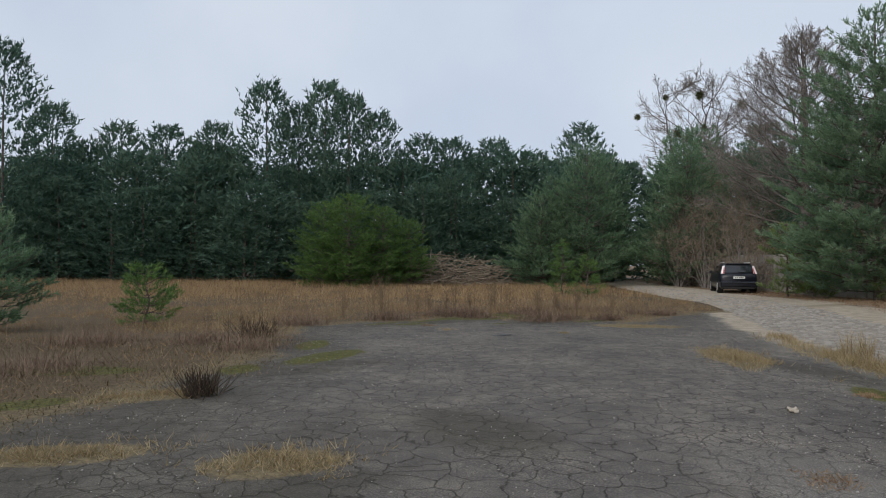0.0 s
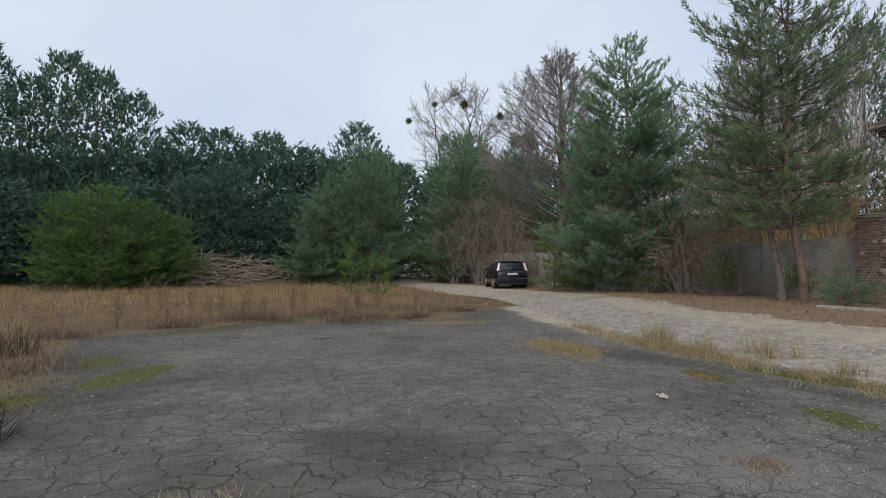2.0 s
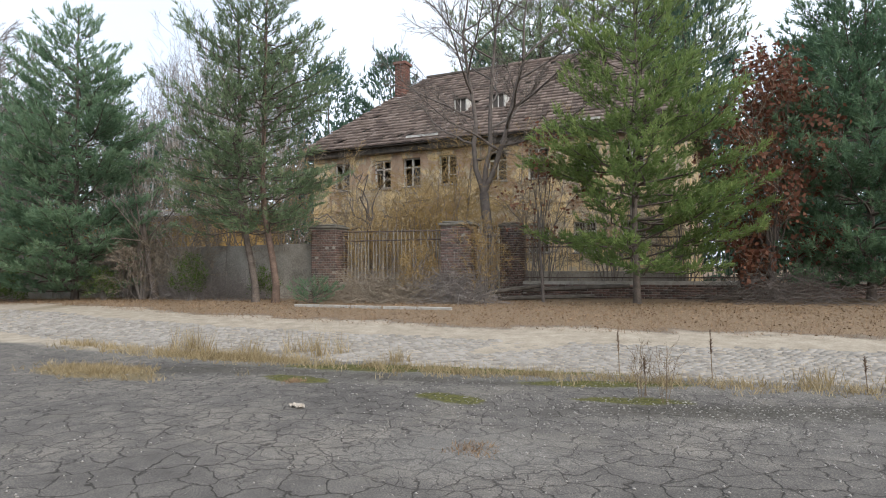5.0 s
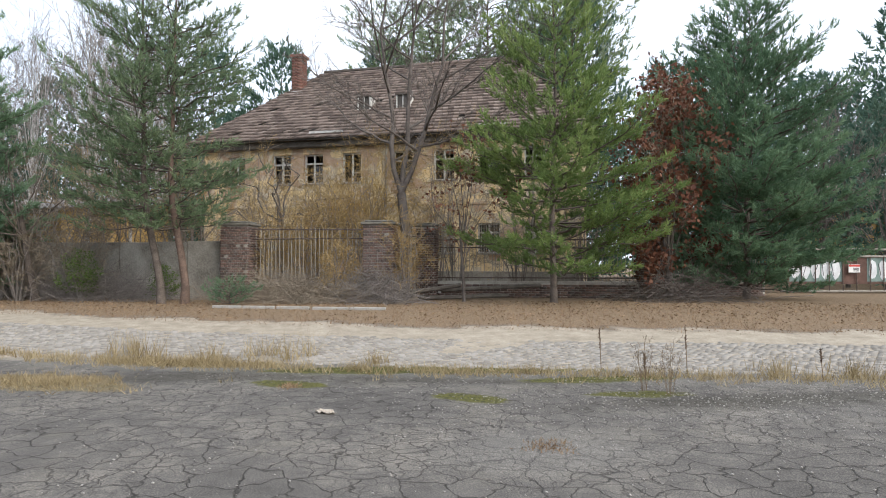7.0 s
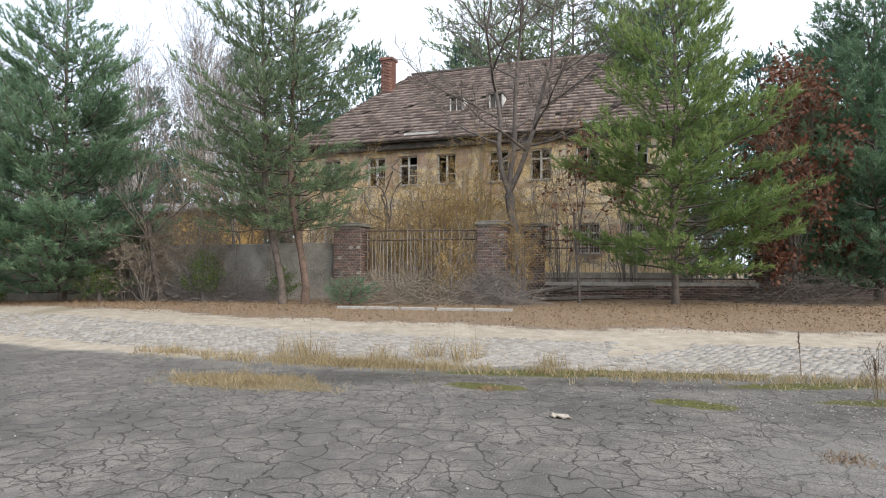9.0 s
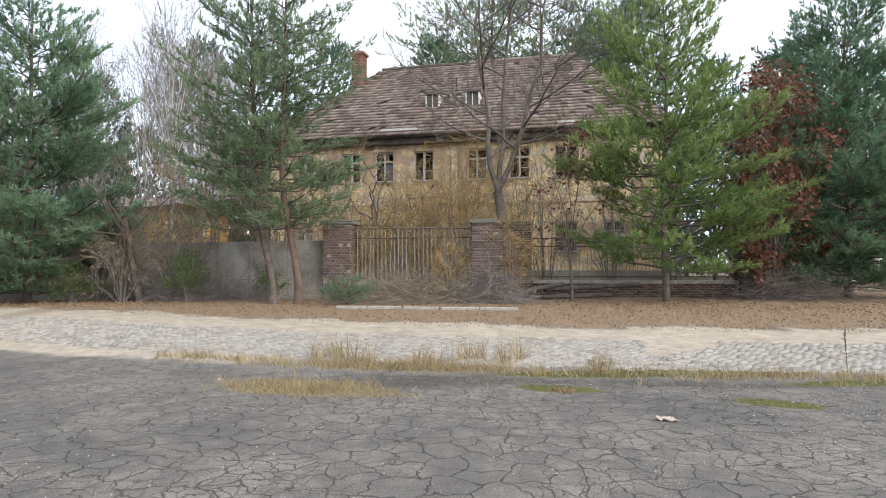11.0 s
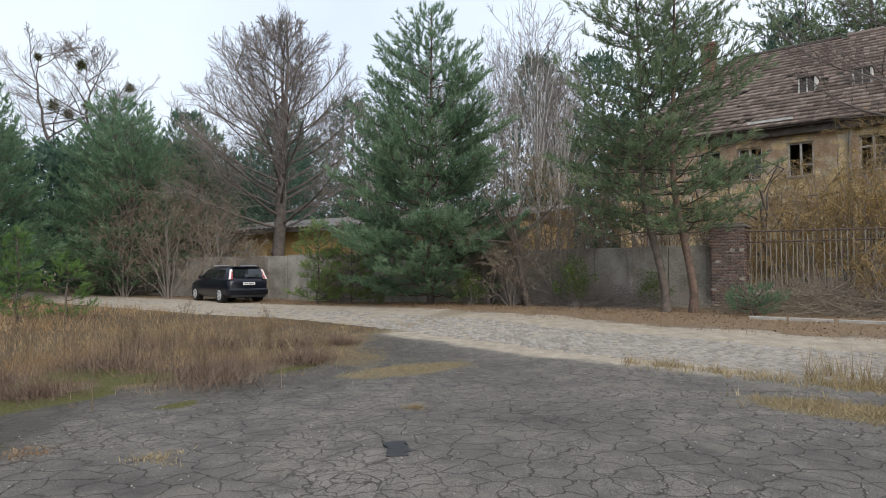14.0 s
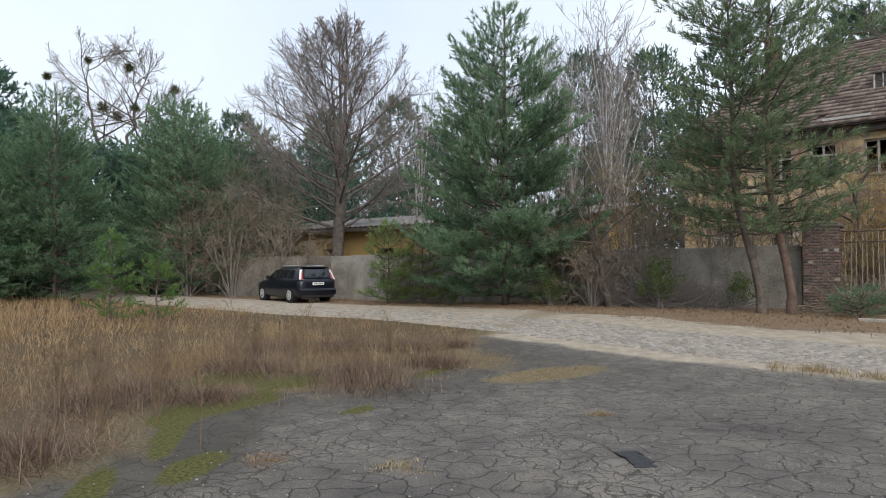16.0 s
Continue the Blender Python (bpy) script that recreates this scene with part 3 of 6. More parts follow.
# ---- trees ----
def pine(h, r, clear, seed, outline=None, whorl=0.42, arms=5.5, pitch=0.17, needle=0.18, width=0.036, per=16, needles=None, lean=(0.0, 0.0), kick=(0.0, 0.0), stems=None, airy=0.0, label="", place=None, sharp=0.85, group="pine trees", orange=False, fine=True):
    """A pine: tapered trunk, whorls of branches with side twigs, each twig set with brush-like shoots of needles."""
    rng = np.random.RandomState(seed)
    stems = stems or [(0.0, 0.0)]
    outline = outline or [(0.0, 0.7 * r), (0.12, r)] + [(q, r * (0.1 + 0.9 * ((1 - q) / 0.88) ** sharp)) for q in (0.3, 0.5, 0.7, 0.85, 1.0)]
    os_, or_ = np.array(outline).T
    tree = empty_at("pine_tree", place if place else Matrix(), label, "pine tree", group)
    bp0, bp1, br0, br1, sp, sd, st, tw = [], [], [], [], [], [], [], []
    up = np.array([0, 0, 1.0])
    for k, (sx, sy) in enumerate(stems):
        top = h * (1.0 if k == 0 else 0.94)
        zs = np.linspace(-0.25, top, 14)
        q = np.clip(zs / h, 0, 1)
        early = smooth_step(0.0, 0.38, q)
        tx = sx * (1 + 0.6 * q) + lean[0] * q ** 1.5 + kick[0] * early + 0.05 * np.sin(q * 9 + seed + k) * (q > 0.05)
        ty = sy * (1 + 0.6 * q) + lean[1] * q ** 1.5 + kick[1] * early + 0.05 * np.cos(q * 7 + seed + k) * (q > 0.05)
        tp = np.stack([tx, ty, zs], 1)
        tr_ = (0.0105 * h) * (1 - 0.94 * q) + 0.012
        tr_[0] *= 1.35
        v, f = tubes(tp[:-1], tp[1:], tr_[:-1], tr_[1:], 9 if fine else 5)
        build("trunk", v, f, MAT["bark_orange"] if orange and k == 0 else MAT["bark"], tree, smooth=True)
        levels = np.arange(clear, top - 0.3 * whorl, whorl)
        levels = levels + rng.normal(scale=0.1 * whorl, size=len(levels))
        for z in levels:
            s = max(0.0, (z - clear) / (h - clear))
            reach = float(np.interp(s, os_, or_))
            base = np.array([np.interp(z, zs, tx), np.interp(z, zs, ty), z])
            start_az = rng.uniform(0, 6.28)
            count = int(arms * (1.0 if fine else 1 + 1.2 * max(0.0, s - 0.45)) + rng.rand() * 2)
            for i in range(count):
                if rng.rand() < airy:
                    continue
                az, ln = start_az + (i + rng.uniform(-0.3, 0.3)) * 6.283 / count, reach * rng.uniform(0.68, 1.1)
                rise = 0.02 + 0.32 * s + 0.75 * max(0.0, s - 0.6) + rng.uniform(-0.2, 0.2)
                n = max(3, int(2 + ln * 1.6)) if fine else 2
                w = np.linspace(0, 1, n + 1)
                curve = np.stack([np.cos(az) * w * ln, np.sin(az) * w * ln, ln * (rise * w + 0.2 * w ** 2.4)], 1)
                curve[1:-1] += rng.normal(scale=0.035 * ln ** 0.5, size=(n - 1, 3))
                pts = base + curve
                rad = (0.008 + 0.0105 * ln) * (1 - 0.85 * w)
                bp0.append(pts[:-1]), bp1.append(pts[1:]), br0.append(rad[:-1]), br1.append(rad[1:])
                along = np.array([np.cos(az), np.sin(az), rise + 0.15])
                across = np.array([-np.sin(az), np.cos(az), 0.0])
                m = max(3, int(ln / (1.15 * pitch)))
                t = 0.28 + 0.72 * (np.arange(m) + rng.rand(m)) / m
                side = np.where(np.arange(m) % 2 == 0, 1.0, -1.0)
                at = np.stack([np.interp(t, w, pts[:, c]) for c in range(3)], 1)
                reach_t = (0.46 * ln * (1.06 - t) + pitch * 0.9) * rng.uniform(0.6, 1.2, m)
                bd = unit(along * 0.7 + across * (side * rng.uniform(0.55, 1.0, m) * (1.15 - 0.7 * t))[:, None] + up * rng.uniform(-0.05, 0.35, (m, 1)))
                if fine:
                    tw.append(np.concatenate([at, at + bd * reach_t[:, None]], 1))
                each = np.maximum(1, (reach_t / pitch).astype(int))
                own = np.repeat(np.arange(m), each)
                step = np.concatenate([np.arange(e) + 1.0 for e in each]) / np.repeat(each, each)
                spot = at[own] + bd[own] * (reach_t[own] * step)[:, None] + rng.normal(scale=0.2 * pitch, size=(len(own), 3))
                face = bd[own] + up * (0.35 + 0.5 * s) + rng.normal(scale=0.32, size=(len(own), 3))
                sp.append(np.concatenate([spot, pts[-1:]])), sd.append(unit(np.concatenate([face, [along + up * (0.3 + s)]])))
                # tone climbs outwards along branch and twig, highest at the branch end
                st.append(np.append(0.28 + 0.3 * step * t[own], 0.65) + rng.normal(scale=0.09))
        lead = 3 if fine else 2
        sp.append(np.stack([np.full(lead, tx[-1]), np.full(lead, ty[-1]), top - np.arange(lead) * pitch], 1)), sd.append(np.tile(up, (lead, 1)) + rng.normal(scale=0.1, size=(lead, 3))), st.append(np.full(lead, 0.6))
    if fine:
        v, f = tubes(np.concatenate(bp0), np.concatenate(bp1), np.concatenate(br0), np.concatenate(br1), 3)
        build("branch_work", v, f, MAT["bark"], tree, kind="stuff")
        tw = np.concatenate(tw)
        span = tw[:, 3:] - tw[:, :3]
        v, f = slivers(tw[:, :3], span, np.linalg.norm(span, axis=1) * 1.1, 0.02, rng)
        build("twig_work", v, f, MAT["bark"], tree, kind="stuff")
    sp, sd = np.concatenate(sp), unit(np.concatenate(sd))
    n = len(sp)
    a, b = frames_of(sd)
    ang = rng.rand(n, per) * 2 * np.pi
    radial = a[:, None] * np.cos(ang)[..., None] + b[:, None] * np.sin(ang)[..., None]
    p = sp[:, None] + sd[:, None] * ((rng.rand(n, per) * 1.75 - 0.75) * needle)[..., None]
    d = sd[:, None] * 0.85 + radial * 0.62
    v, f = slivers(p.reshape(-1, 3), d.reshape(-1, 3), needle * rng.uniform(0.75, 1.25, n * per), width * rng.uniform(0.7, 1.3, n * per), rng)
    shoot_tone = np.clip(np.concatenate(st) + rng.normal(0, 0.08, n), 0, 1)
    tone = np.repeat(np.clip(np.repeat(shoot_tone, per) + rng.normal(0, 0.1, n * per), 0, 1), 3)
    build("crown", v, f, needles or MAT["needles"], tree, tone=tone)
    return tree


def spawn(lines, n, length, segments, turn, up, rng, t0=0.2, t1=1.0, wobble=0.12):
    """n side branches on each line (an array of lines, points, 3), as lines with that many segments."""
    m, k = lines.shape[:2]
    t = t0 + (t1 - t0) * (np.arange(n)[None] + rng.rand(m, n)) / n
    q = np.clip(t * (k - 1), 0, k - 1.001)
    j = q.astype(int)
    row = np.arange(m)[:, None]
    a, b = lines[row, j], lines[row, j + 1]
    at = a + (b - a) * (q - j)[..., None]
    along = unit(b - a)
    side = unit(np.cross(along, rng.normal(size=along.shape)))
    d = unit(along * np.cos(turn) + side * np.sin(turn) + np.array([0, 0, up])).reshape(-1, 3)
    own = np.linalg.norm(lines[:, -1] - lines[:, 0], axis=1)[:, None]
    ln = (length * own * (1.15 - 0.6 * t) * rng.uniform(0.6, 1.25, (m, n))).reshape(-1)
    pts = [at.reshape(-1, 3)]
    for _ in range(segments):
        d = unit(d + rng.normal(scale=wobble, size=d.shape) + np.array([0, 0, up * 0.3]))
        pts.append(pts[-1] + d * (ln / segments)[:, None])
    return np.stack(pts, 1)


def as_tubes(lines, r0, r1):
    m, k = lines.shape[:2]
    w = np.linspace(0, 1, k)
    r = np.broadcast_to(np.asarray(r0, dtype=float).reshape(-1, 1) * (1 - w) + np.asarray(r1, dtype=float).reshape(-1, 1) * w, (m, k))
    return lines[:, :-1].reshape(-1, 3), lines[:, 1:].reshape(-1, 3), r[:, :-1].ravel(), r[:, 1:].ravel()


def bare_tree(name, h, seed, place, label, category, trunk_mat, twig_mat, group="", trunk_h=0.25, crown=0.3, r0=0.2, limbs=12, counts=(9, 6, 4), lengths=(0.42, 0.42, 0.45), turn=0.75, up=0.2, stems=1, dome=1.0, twig=0.006, wander=0.06, low=0.12, lead=0.28):
    """A leafless tree or shrub: limbs that reach a domed outline, then branches, twigs and fine twigs. Also gives the twigs' ends."""
    rng = np.random.RandomState(seed)
    tree = empty_at(name, place, label, category, group)
    base_h, wide = h * trunk_h, h * crown
    primaries, thick = [], []
    for k in range(limbs):
        az, e = 2.399963 * k + rng.uniform(-0.4, 0.4), low + (1.5 - low) * ((k + 0.5) / limbs) ** dome
        rr = rng.uniform(0.86, 1.05)
        tip = np.array([wide * math.cos(e) * math.cos(az) * rr, wide * math.cos(e) * math.sin(az) * rr, base_h + (h - base_h) * math.sin(e) * rr])
        if stems > 1:
            start = np.array([0.12 * math.cos(az), 0.12 * math.sin(az), -0.1]) * h * 0.2
            start[2] = -0.1
        else:
            start = np.array([0, 0, base_h * rng.uniform(0.82, 1.0) + lead * (h - base_h) * (max(0, math.sin(e) - 0.35) if lead < 0.4 else math.sin(e))])
        bend = start * 0.45 + tip * 0.55
        bend = np.array([bend[0] * 0.8, bend[1] * 0.8, start[2] + (tip[2] - start[2]) * 0.58])
        w = np.linspace(0, 1, 9)[:, None]
        line = start * (1 - w) ** 2 + bend * 2 * w * (1 - w) + tip * w ** 2
        line[1:] += rng.normal(scale=wander * wide * 0.35, size=(8, 3)) * w[1:]
        primaries.append(line)
        thick.append(r0 * ((0.2 if lead < 0.4 else 0.13) if stems == 1 else 0.7) * (0.8 + 0.5 * math.sin(e)))
    primaries = np.array(primaries)
    parts_ = [as_tubes(primaries, np.array(thick), np.full(limbs, r0 * 0.05 + twig))]
    if stems == 1:
        w = np.linspace(0, 1, 8)
        top = base_h + (0.3 if lead < 0.4 else 0.82) * (h - base_h)
        trunk = np.stack([0.02 * h * np.sin(w * 3 + seed) * w, 0.02 * h * np.cos(w * 2.5 + seed) * w - 0.02 * h * w * math.cos(seed), -0.3 + (top + 0.3) * w], 1)[None]
        parts_.append(as_tubes(trunk, np.array([r0]), np.array([r0 * (0.42 if lead < 0.4 else 0.08)])))
    p0, p1, a0, a1 = (np.concatenate(k) for k in zip(*parts_))
    v, f = tubes(p0, p1, a0, a1, 8 if h > 3 else 4)
    build("trunk" if stems == 1 else "stem_frame", v, f, trunk_mat, tree, smooth=True)
    second = spawn(primaries, counts[0], lengths[0], 4, turn, up, rng, 0.28, 1.0)
    third = spawn(second, counts[1], lengths[1], 3, turn, up, rng, 0.2, 1.0)
    fourth = spawn(third, counts[2], lengths[2], 2, turn, up * 0.6, rng, 0.25, 1.0)
    r2 = max(r0 * 0.075, twig)
    p0, p1, a0, a1 = (np.concatenate(k) for k in zip(as_tubes(second, np.full(len(second), r2), np.full(len(second), max(twig, r2 * 0.3))), as_tubes(third, np.full(len(third), max(twig, r2 * 0.4)), np.full(len(third), twig))))
    v, f = tubes(p0, p1, a0, a1, 3)
    build("branch_work", v, f, twig_mat, tree, kind="stuff")
    start, span = fourth[:, 0], fourth[:, -1] - fourth[:, 0]
    v, f = slivers(start, span, np.linalg.norm(span, axis=1), twig * 2.4, rng)
    build("twig_work", v, f, twig_mat, tree, kind="stuff")
    return tree, fourth[:, -1]


def crowned_tree(name, h, seed, place, label, category, trunk_mat, twig_mat, outline, r0=0.3, base=0.26, limbs=34, leaders=((0.0, 0.0),), fork=0.3, counts=(10, 7, 7), lengths=(0.36, 0.5, 0.6), rise=(0.35, 1.5), twig=0.008, wander=0.03, turn=0.62, group=""):
    """A leafless tree: one trunk that may fork into leaders, limbs all the way up that reach a given outline, then finer and finer twigs. Also gives the twigs' ends."""
    rng = np.random.RandomState(seed)
    tree = empty_at(name, place, label, category, group)
    os_, or_ = np.array(outline).T
    w = np.linspace(0, 1, 12)
    bole = np.stack([0.012 * h * np.sin(w * 4 + seed) * w, 0.012 * h * np.cos(w * 3 + seed) * w - 0.012 * h * w * math.cos(seed), -0.3 + (fork * h + 0.3) * w], 1)
    lines, rad0, rad1, runs = [bole[None]], [r0 * 1.1], [r0 * 0.8], []
    for dx, dy in leaders:
        tip = np.array([dx, dy, h * (0.97 if len(leaders) == 1 else rng.uniform(0.84, 0.96))])
        run = bole[-1] * (1 - w)[:, None] + tip * w[:, None]
        run[:, :2] += np.array([dx, dy]) * (0.35 * np.sin(w * np.pi))[:, None]
        run[1:-1] += rng.normal(scale=wander * 0.12 * h, size=(10, 3)) * np.array([1, 1, 0.2])
        runs.append(run)
        lines.append(run[None]), rad0.append(r0 * (0.8 if len(leaders) == 1 else 0.5)), rad1.append(r0 * 0.05)
    parts_ = [as_tubes(l, np.array([a]), np.array([b])) for l, a, b in zip(lines, rad0, rad1)]
    primaries, thick = [], []
    for k in range(limbs):
        run = runs[k % len(runs)]
        q = base + (0.93 - base) * (k + rng.rand()) / limbs
        s = (q - base) / (0.93 - base)
        line = np.concatenate([bole, run[1:]])
        start = np.array([np.interp(q * h, line[:, 2], line[:, c]) for c in range(3)])
        az = 2.399963 * k + rng.uniform(-0.4, 0.4)
        slope = rise[0] + (rise[1] - rise[0]) * s ** 1.2 + rng.uniform(-0.12, 0.12)
        flat = 0.3
        for _ in range(8):
            z = start[2] + flat * slope
            flat = 0.5 * flat + 0.5 * float(np.interp(z / h, os_, or_))
        flat *= rng.uniform(0.82, 1.04)
        out = np.array([math.cos(az), math.sin(az), 0])
        tip = np.array([start[0] * 0.4, start[1] * 0.4, 0]) + out * flat + np.array([0, 0, start[2] + flat * slope])
        mid = start + (tip - start) * np.array([0.6, 0.6, 0.38])
        u = np.linspace(0, 1, 9)[:, None]
        limb = start * (1 - u) ** 2 + mid * 2 * u * (1 - u) + tip * u ** 2
        limb[1:] += np.cumsum(rng.normal(scale=wander * flat * 0.35, size=(8, 3)), 0)
        primaries.append(limb)
        thick.append(r0 * 0.27 * (1 - 0.72 * s))
    primaries = np.array(primaries)
    parts_.append(as_tubes(primaries, np.array(thick), np.full(limbs, twig * 1.2)))
    p0, p1, a0, a1 = (np.concatenate(k) for k in zip(*parts_))
    v, f = tubes(p0, p1, a0, a1, 7)
    build("trunk", v, f, trunk_mat, tree, smooth=True)
    second = spawn(primaries, counts[0], lengths[0], 4, turn, 0.14, rng, 0.18, 1.0, 0.1)
    third = spawn(second, counts[1], lengths[1], 3, turn, 0.09, rng, 0.15, 1.0)
    fourth = spawn(third, counts[2], lengths[2], 2, turn, 0.03, rng, 0.2, 1.0)
    r2 = max(r0 * 0.07, twig)
    p0, p1, a0, a1 = (np.concatenate(k) for k in zip(as_tubes(second, np.full(len(second), r2), np.full(len(second), twig)), as_tubes(third, np.full(len(third), twig), np.full(len(third), twig * 0.6))))
    v, f = tubes(p0, p1, a0, a1, 3)
    build("branch_work", v, f, twig_mat, tree, kind="stuff")
    span = fourth[:, -1] - fourth[:, 0]
    v, f = slivers(fourth[:, 0], span, np.linalg.norm(span, axis=1), twig * 1.7, rng)
    build("twig_work", v, f, twig_mat, tree, kind="stuff")
    return tree, fourth[:, -1]


def leafed(tree, tips, seed, size, per, mat, name="leaves", scatter=0.15, keep=1.0):
    rng = np.random.RandomState(seed)
    t = tips[rng.rand(len(tips)) < keep]
    p = np.repeat(t, per, 0) + rng.normal(scale=scatter, size=(len(t) * per, 3))
    v, f = leaves(p, rng.normal(size=p.shape) + np.array([0, 0, -0.5]), size * rng.uniform(0.6, 1.3, len(p)), rng)
    build(name, v, f, mat, tree, tone=np.repeat(np.clip(rng.normal(0.5, 0.25, len(p)), 0, 1), 4))


def on_ground(x, y, turn=0.0, sink=0.0):
    return pose(x, y, float(ground_z(x, y)) - sink, 0, 0, turn)


# pines along the wall
pine(10.75, 3.7, 0.35, 4, outline=[(0, 2.6), (0.1, 3.7), (0.3, 3.4), (0.55, 2.75), (0.75, 1.9), (0.9, 0.95), (1, 0.3)], whorl=0.36, pitch=0.165, needles=MAT["needles_blue"], airy=0.06, place=on_ground(16.2, 23.7), label="tall dense blue-green pine in front of the concrete wall")
pine(10.1, 3.1, 2.2, 9, outline=[(0, 1.7), (0.15, 2.5), (0.45, 2.5), (0.7, 2.0), (0.88, 1.4), (1, 0.5)], whorl=0.36, arms=4.6, pitch=0.2, width=0.028, needles=MAT["needles_olive"], airy=0.3, stems=[(0.0, -0.37), (0.0, 0.33)], lean=(0.2, 0.2), kick=(0.0, 0.5), place=on_ground(15.2, 14.82), label="airy pine with two slender trunks before the wall", orange=True)
pine(9.5, 4.1, 1.0, 17, outline=[(0, 3.0), (0.1, 3.8), (0.35, 3.1), (0.6, 2.35), (0.85, 1.6), (1, 0.6)], whorl=0.36, pitch=0.185, needles=MAT["needles_mid"], airy=0.22, place=on_ground(17.4, 3.6), label="broad green pine standing over the brick fence")
pine(10.6, 4.0, 0.4, 21, outline=[(0, 3.0), (0.15, 4.0), (0.4, 3.7), (0.7, 2.6), (0.88, 1.5), (1, 0.4)], whorl=0.38, pitch=0.175, needles=MAT["needles"], airy=0.06, place=on_ground(20.8, -3.3), label="dark tall pine beside the sheet metal gate")
# bare oak with a domed crown behind the wall
crowned_tree("oak_tree", 15.2, 31, on_ground(20.5, 36.2), "bare domed oak with a dense crown of fine twigs", "tree", MAT["bark_grey"], MAT["twig"], [(0.2, 4.9), (0.45, 5.4), (0.62, 5.0), (0.76, 4.0), (0.88, 2.5), (0.97, 0.9)], r0=0.34, base=0.22, limbs=58, fork=0.4, leaders=((0.9, 1.3), (-0.7, -1.3), (0.3, 0.1)), counts=(13, 7, 6), lengths=(0.46, 0.55, 0.65), rise=(0.45, 1.3), twig=0.0085, wander=0.02, turn=0.6)
# tall spreading tree with mistletoe
host, ends = crowned_tree("mistletoe_tree", 23.6, 47, on_ground(28.4, 71.5), "bare spreading tree carrying round mistletoe balls", "tree", MAT["bark_grey"], MAT["twig"], [(0.45, 6.6), (0.65, 7.4), (0.8, 6.4), (0.92, 4.0), (1.0, 1.0)], r0=0.42, base=0.42, limbs=36, fork=0.42, leaders=((3.2, 1.0), (-3.0, 0.8), (0.6, -1.0)), counts=(10, 6, 5), lengths=(0.42, 0.5, 0.6), rise=(0.25, 1.2), twig=0.013, wander=0.05)
rng = np.random.RandomState(5)
for x, y, z, r in ((22.2, 74.4, 18.9, 0.5), (29.0, 71.4, 20.1, 0.75), (33.7, 71.4, 19.6, 0.7), (26.5, 71.2, 17.0, 0.8), (28.6, 71.0, 16.9, 0.6), (25.3, 71.6, 20.6, 0.45), (27.2, 70.6, 15.6, 0.7)):
    local = np.array([x - 28.4, y - 71.5, z - float(ground_z(28.4, 71.5))])
    seat = ends[np.argmin(np.linalg.norm(ends - local, axis=1))]
    d = unit(rng.normal(size=(420, 3)))
    v, f = slivers(d * r * 0.15, d, r * rng.uniform(0.5, 1.0, 420), 0.06, rng)
    ball = build("mistletoe_ball", v, f, MAT["mistletoe"], tone=np.repeat(rng.rand(420), 3), label="round olive-green mistletoe ball in the bare crown", category="mistletoe", group="mistletoe balls")
    ball.matrix_basis = host.matrix_basis @ Matrix.Translation(Vector(seat))
# trees inside the fence
crowned_tree("fence_tree", 13.6, 53, on_ground(19.3, 8.45), "tall dark bare tree forking above the brick pillar", "tree", MAT["bark_grey"], MAT["twig_dark"], [(0.3, 1.8), (0.45, 3.3), (0.65, 4.1), (0.85, 3.7), (1.0, 1.6)], r0=0.2, base=0.34, limbs=30, fork=0.27, leaders=((0.3, 0.9), (-0.2, -1.4), (0.5, -0.2)), counts=(11, 7, 6), lengths=(0.46, 0.5, 0.6), rise=(0.45, 1.5), twig=0.0075, wander=0.035)
bare_tree("crooked_tree", 5.6, 59, on_ground(19.2, 13.0), "crooked dark fruit tree behind the iron fence", "tree", MAT["bark_grey"], MAT["twig_warm"], r0=0.13, trunk_h=0.4, crown=0.55, limbs=7, counts=(7, 5, 3), turn=0.9, up=0.1, low=0.05, wander=0.3)
# red oak with its withered leaves
red, tips = bare_tree("red_oak", 7.3, 61, on_ground(19.3, -0.35), "young red oak holding withered russet leaves", "tree", MAT["bark_grey"], MAT["twig_red"], r0=0.12, trunk_h=0.06, crown=0.26, limbs=16, counts=(9, 5, 2), turn=0.7, up=0.1, low=0.05)
leafed(red, tips, 3, 0.17, 5, MAT["red_leaves"], scatter=0.16, keep=0.75)
thin, tips = bare_tree("young_oak", 5.6, 67, on_ground(17.6, 6.4), "thin sapling with a few withered brown leaves", "tree", MAT["bark_grey"], MAT["twig_red"], r0=0.06, trunk_h=0.3, crown=0.3, limbs=7, counts=(7, 5, 2), turn=0.9, up=0.05, low=0.05)
leafed(thin, tips, 4, 0.13, 3, MAT["red_leaves"], scatter=0.12, keep=0.4)
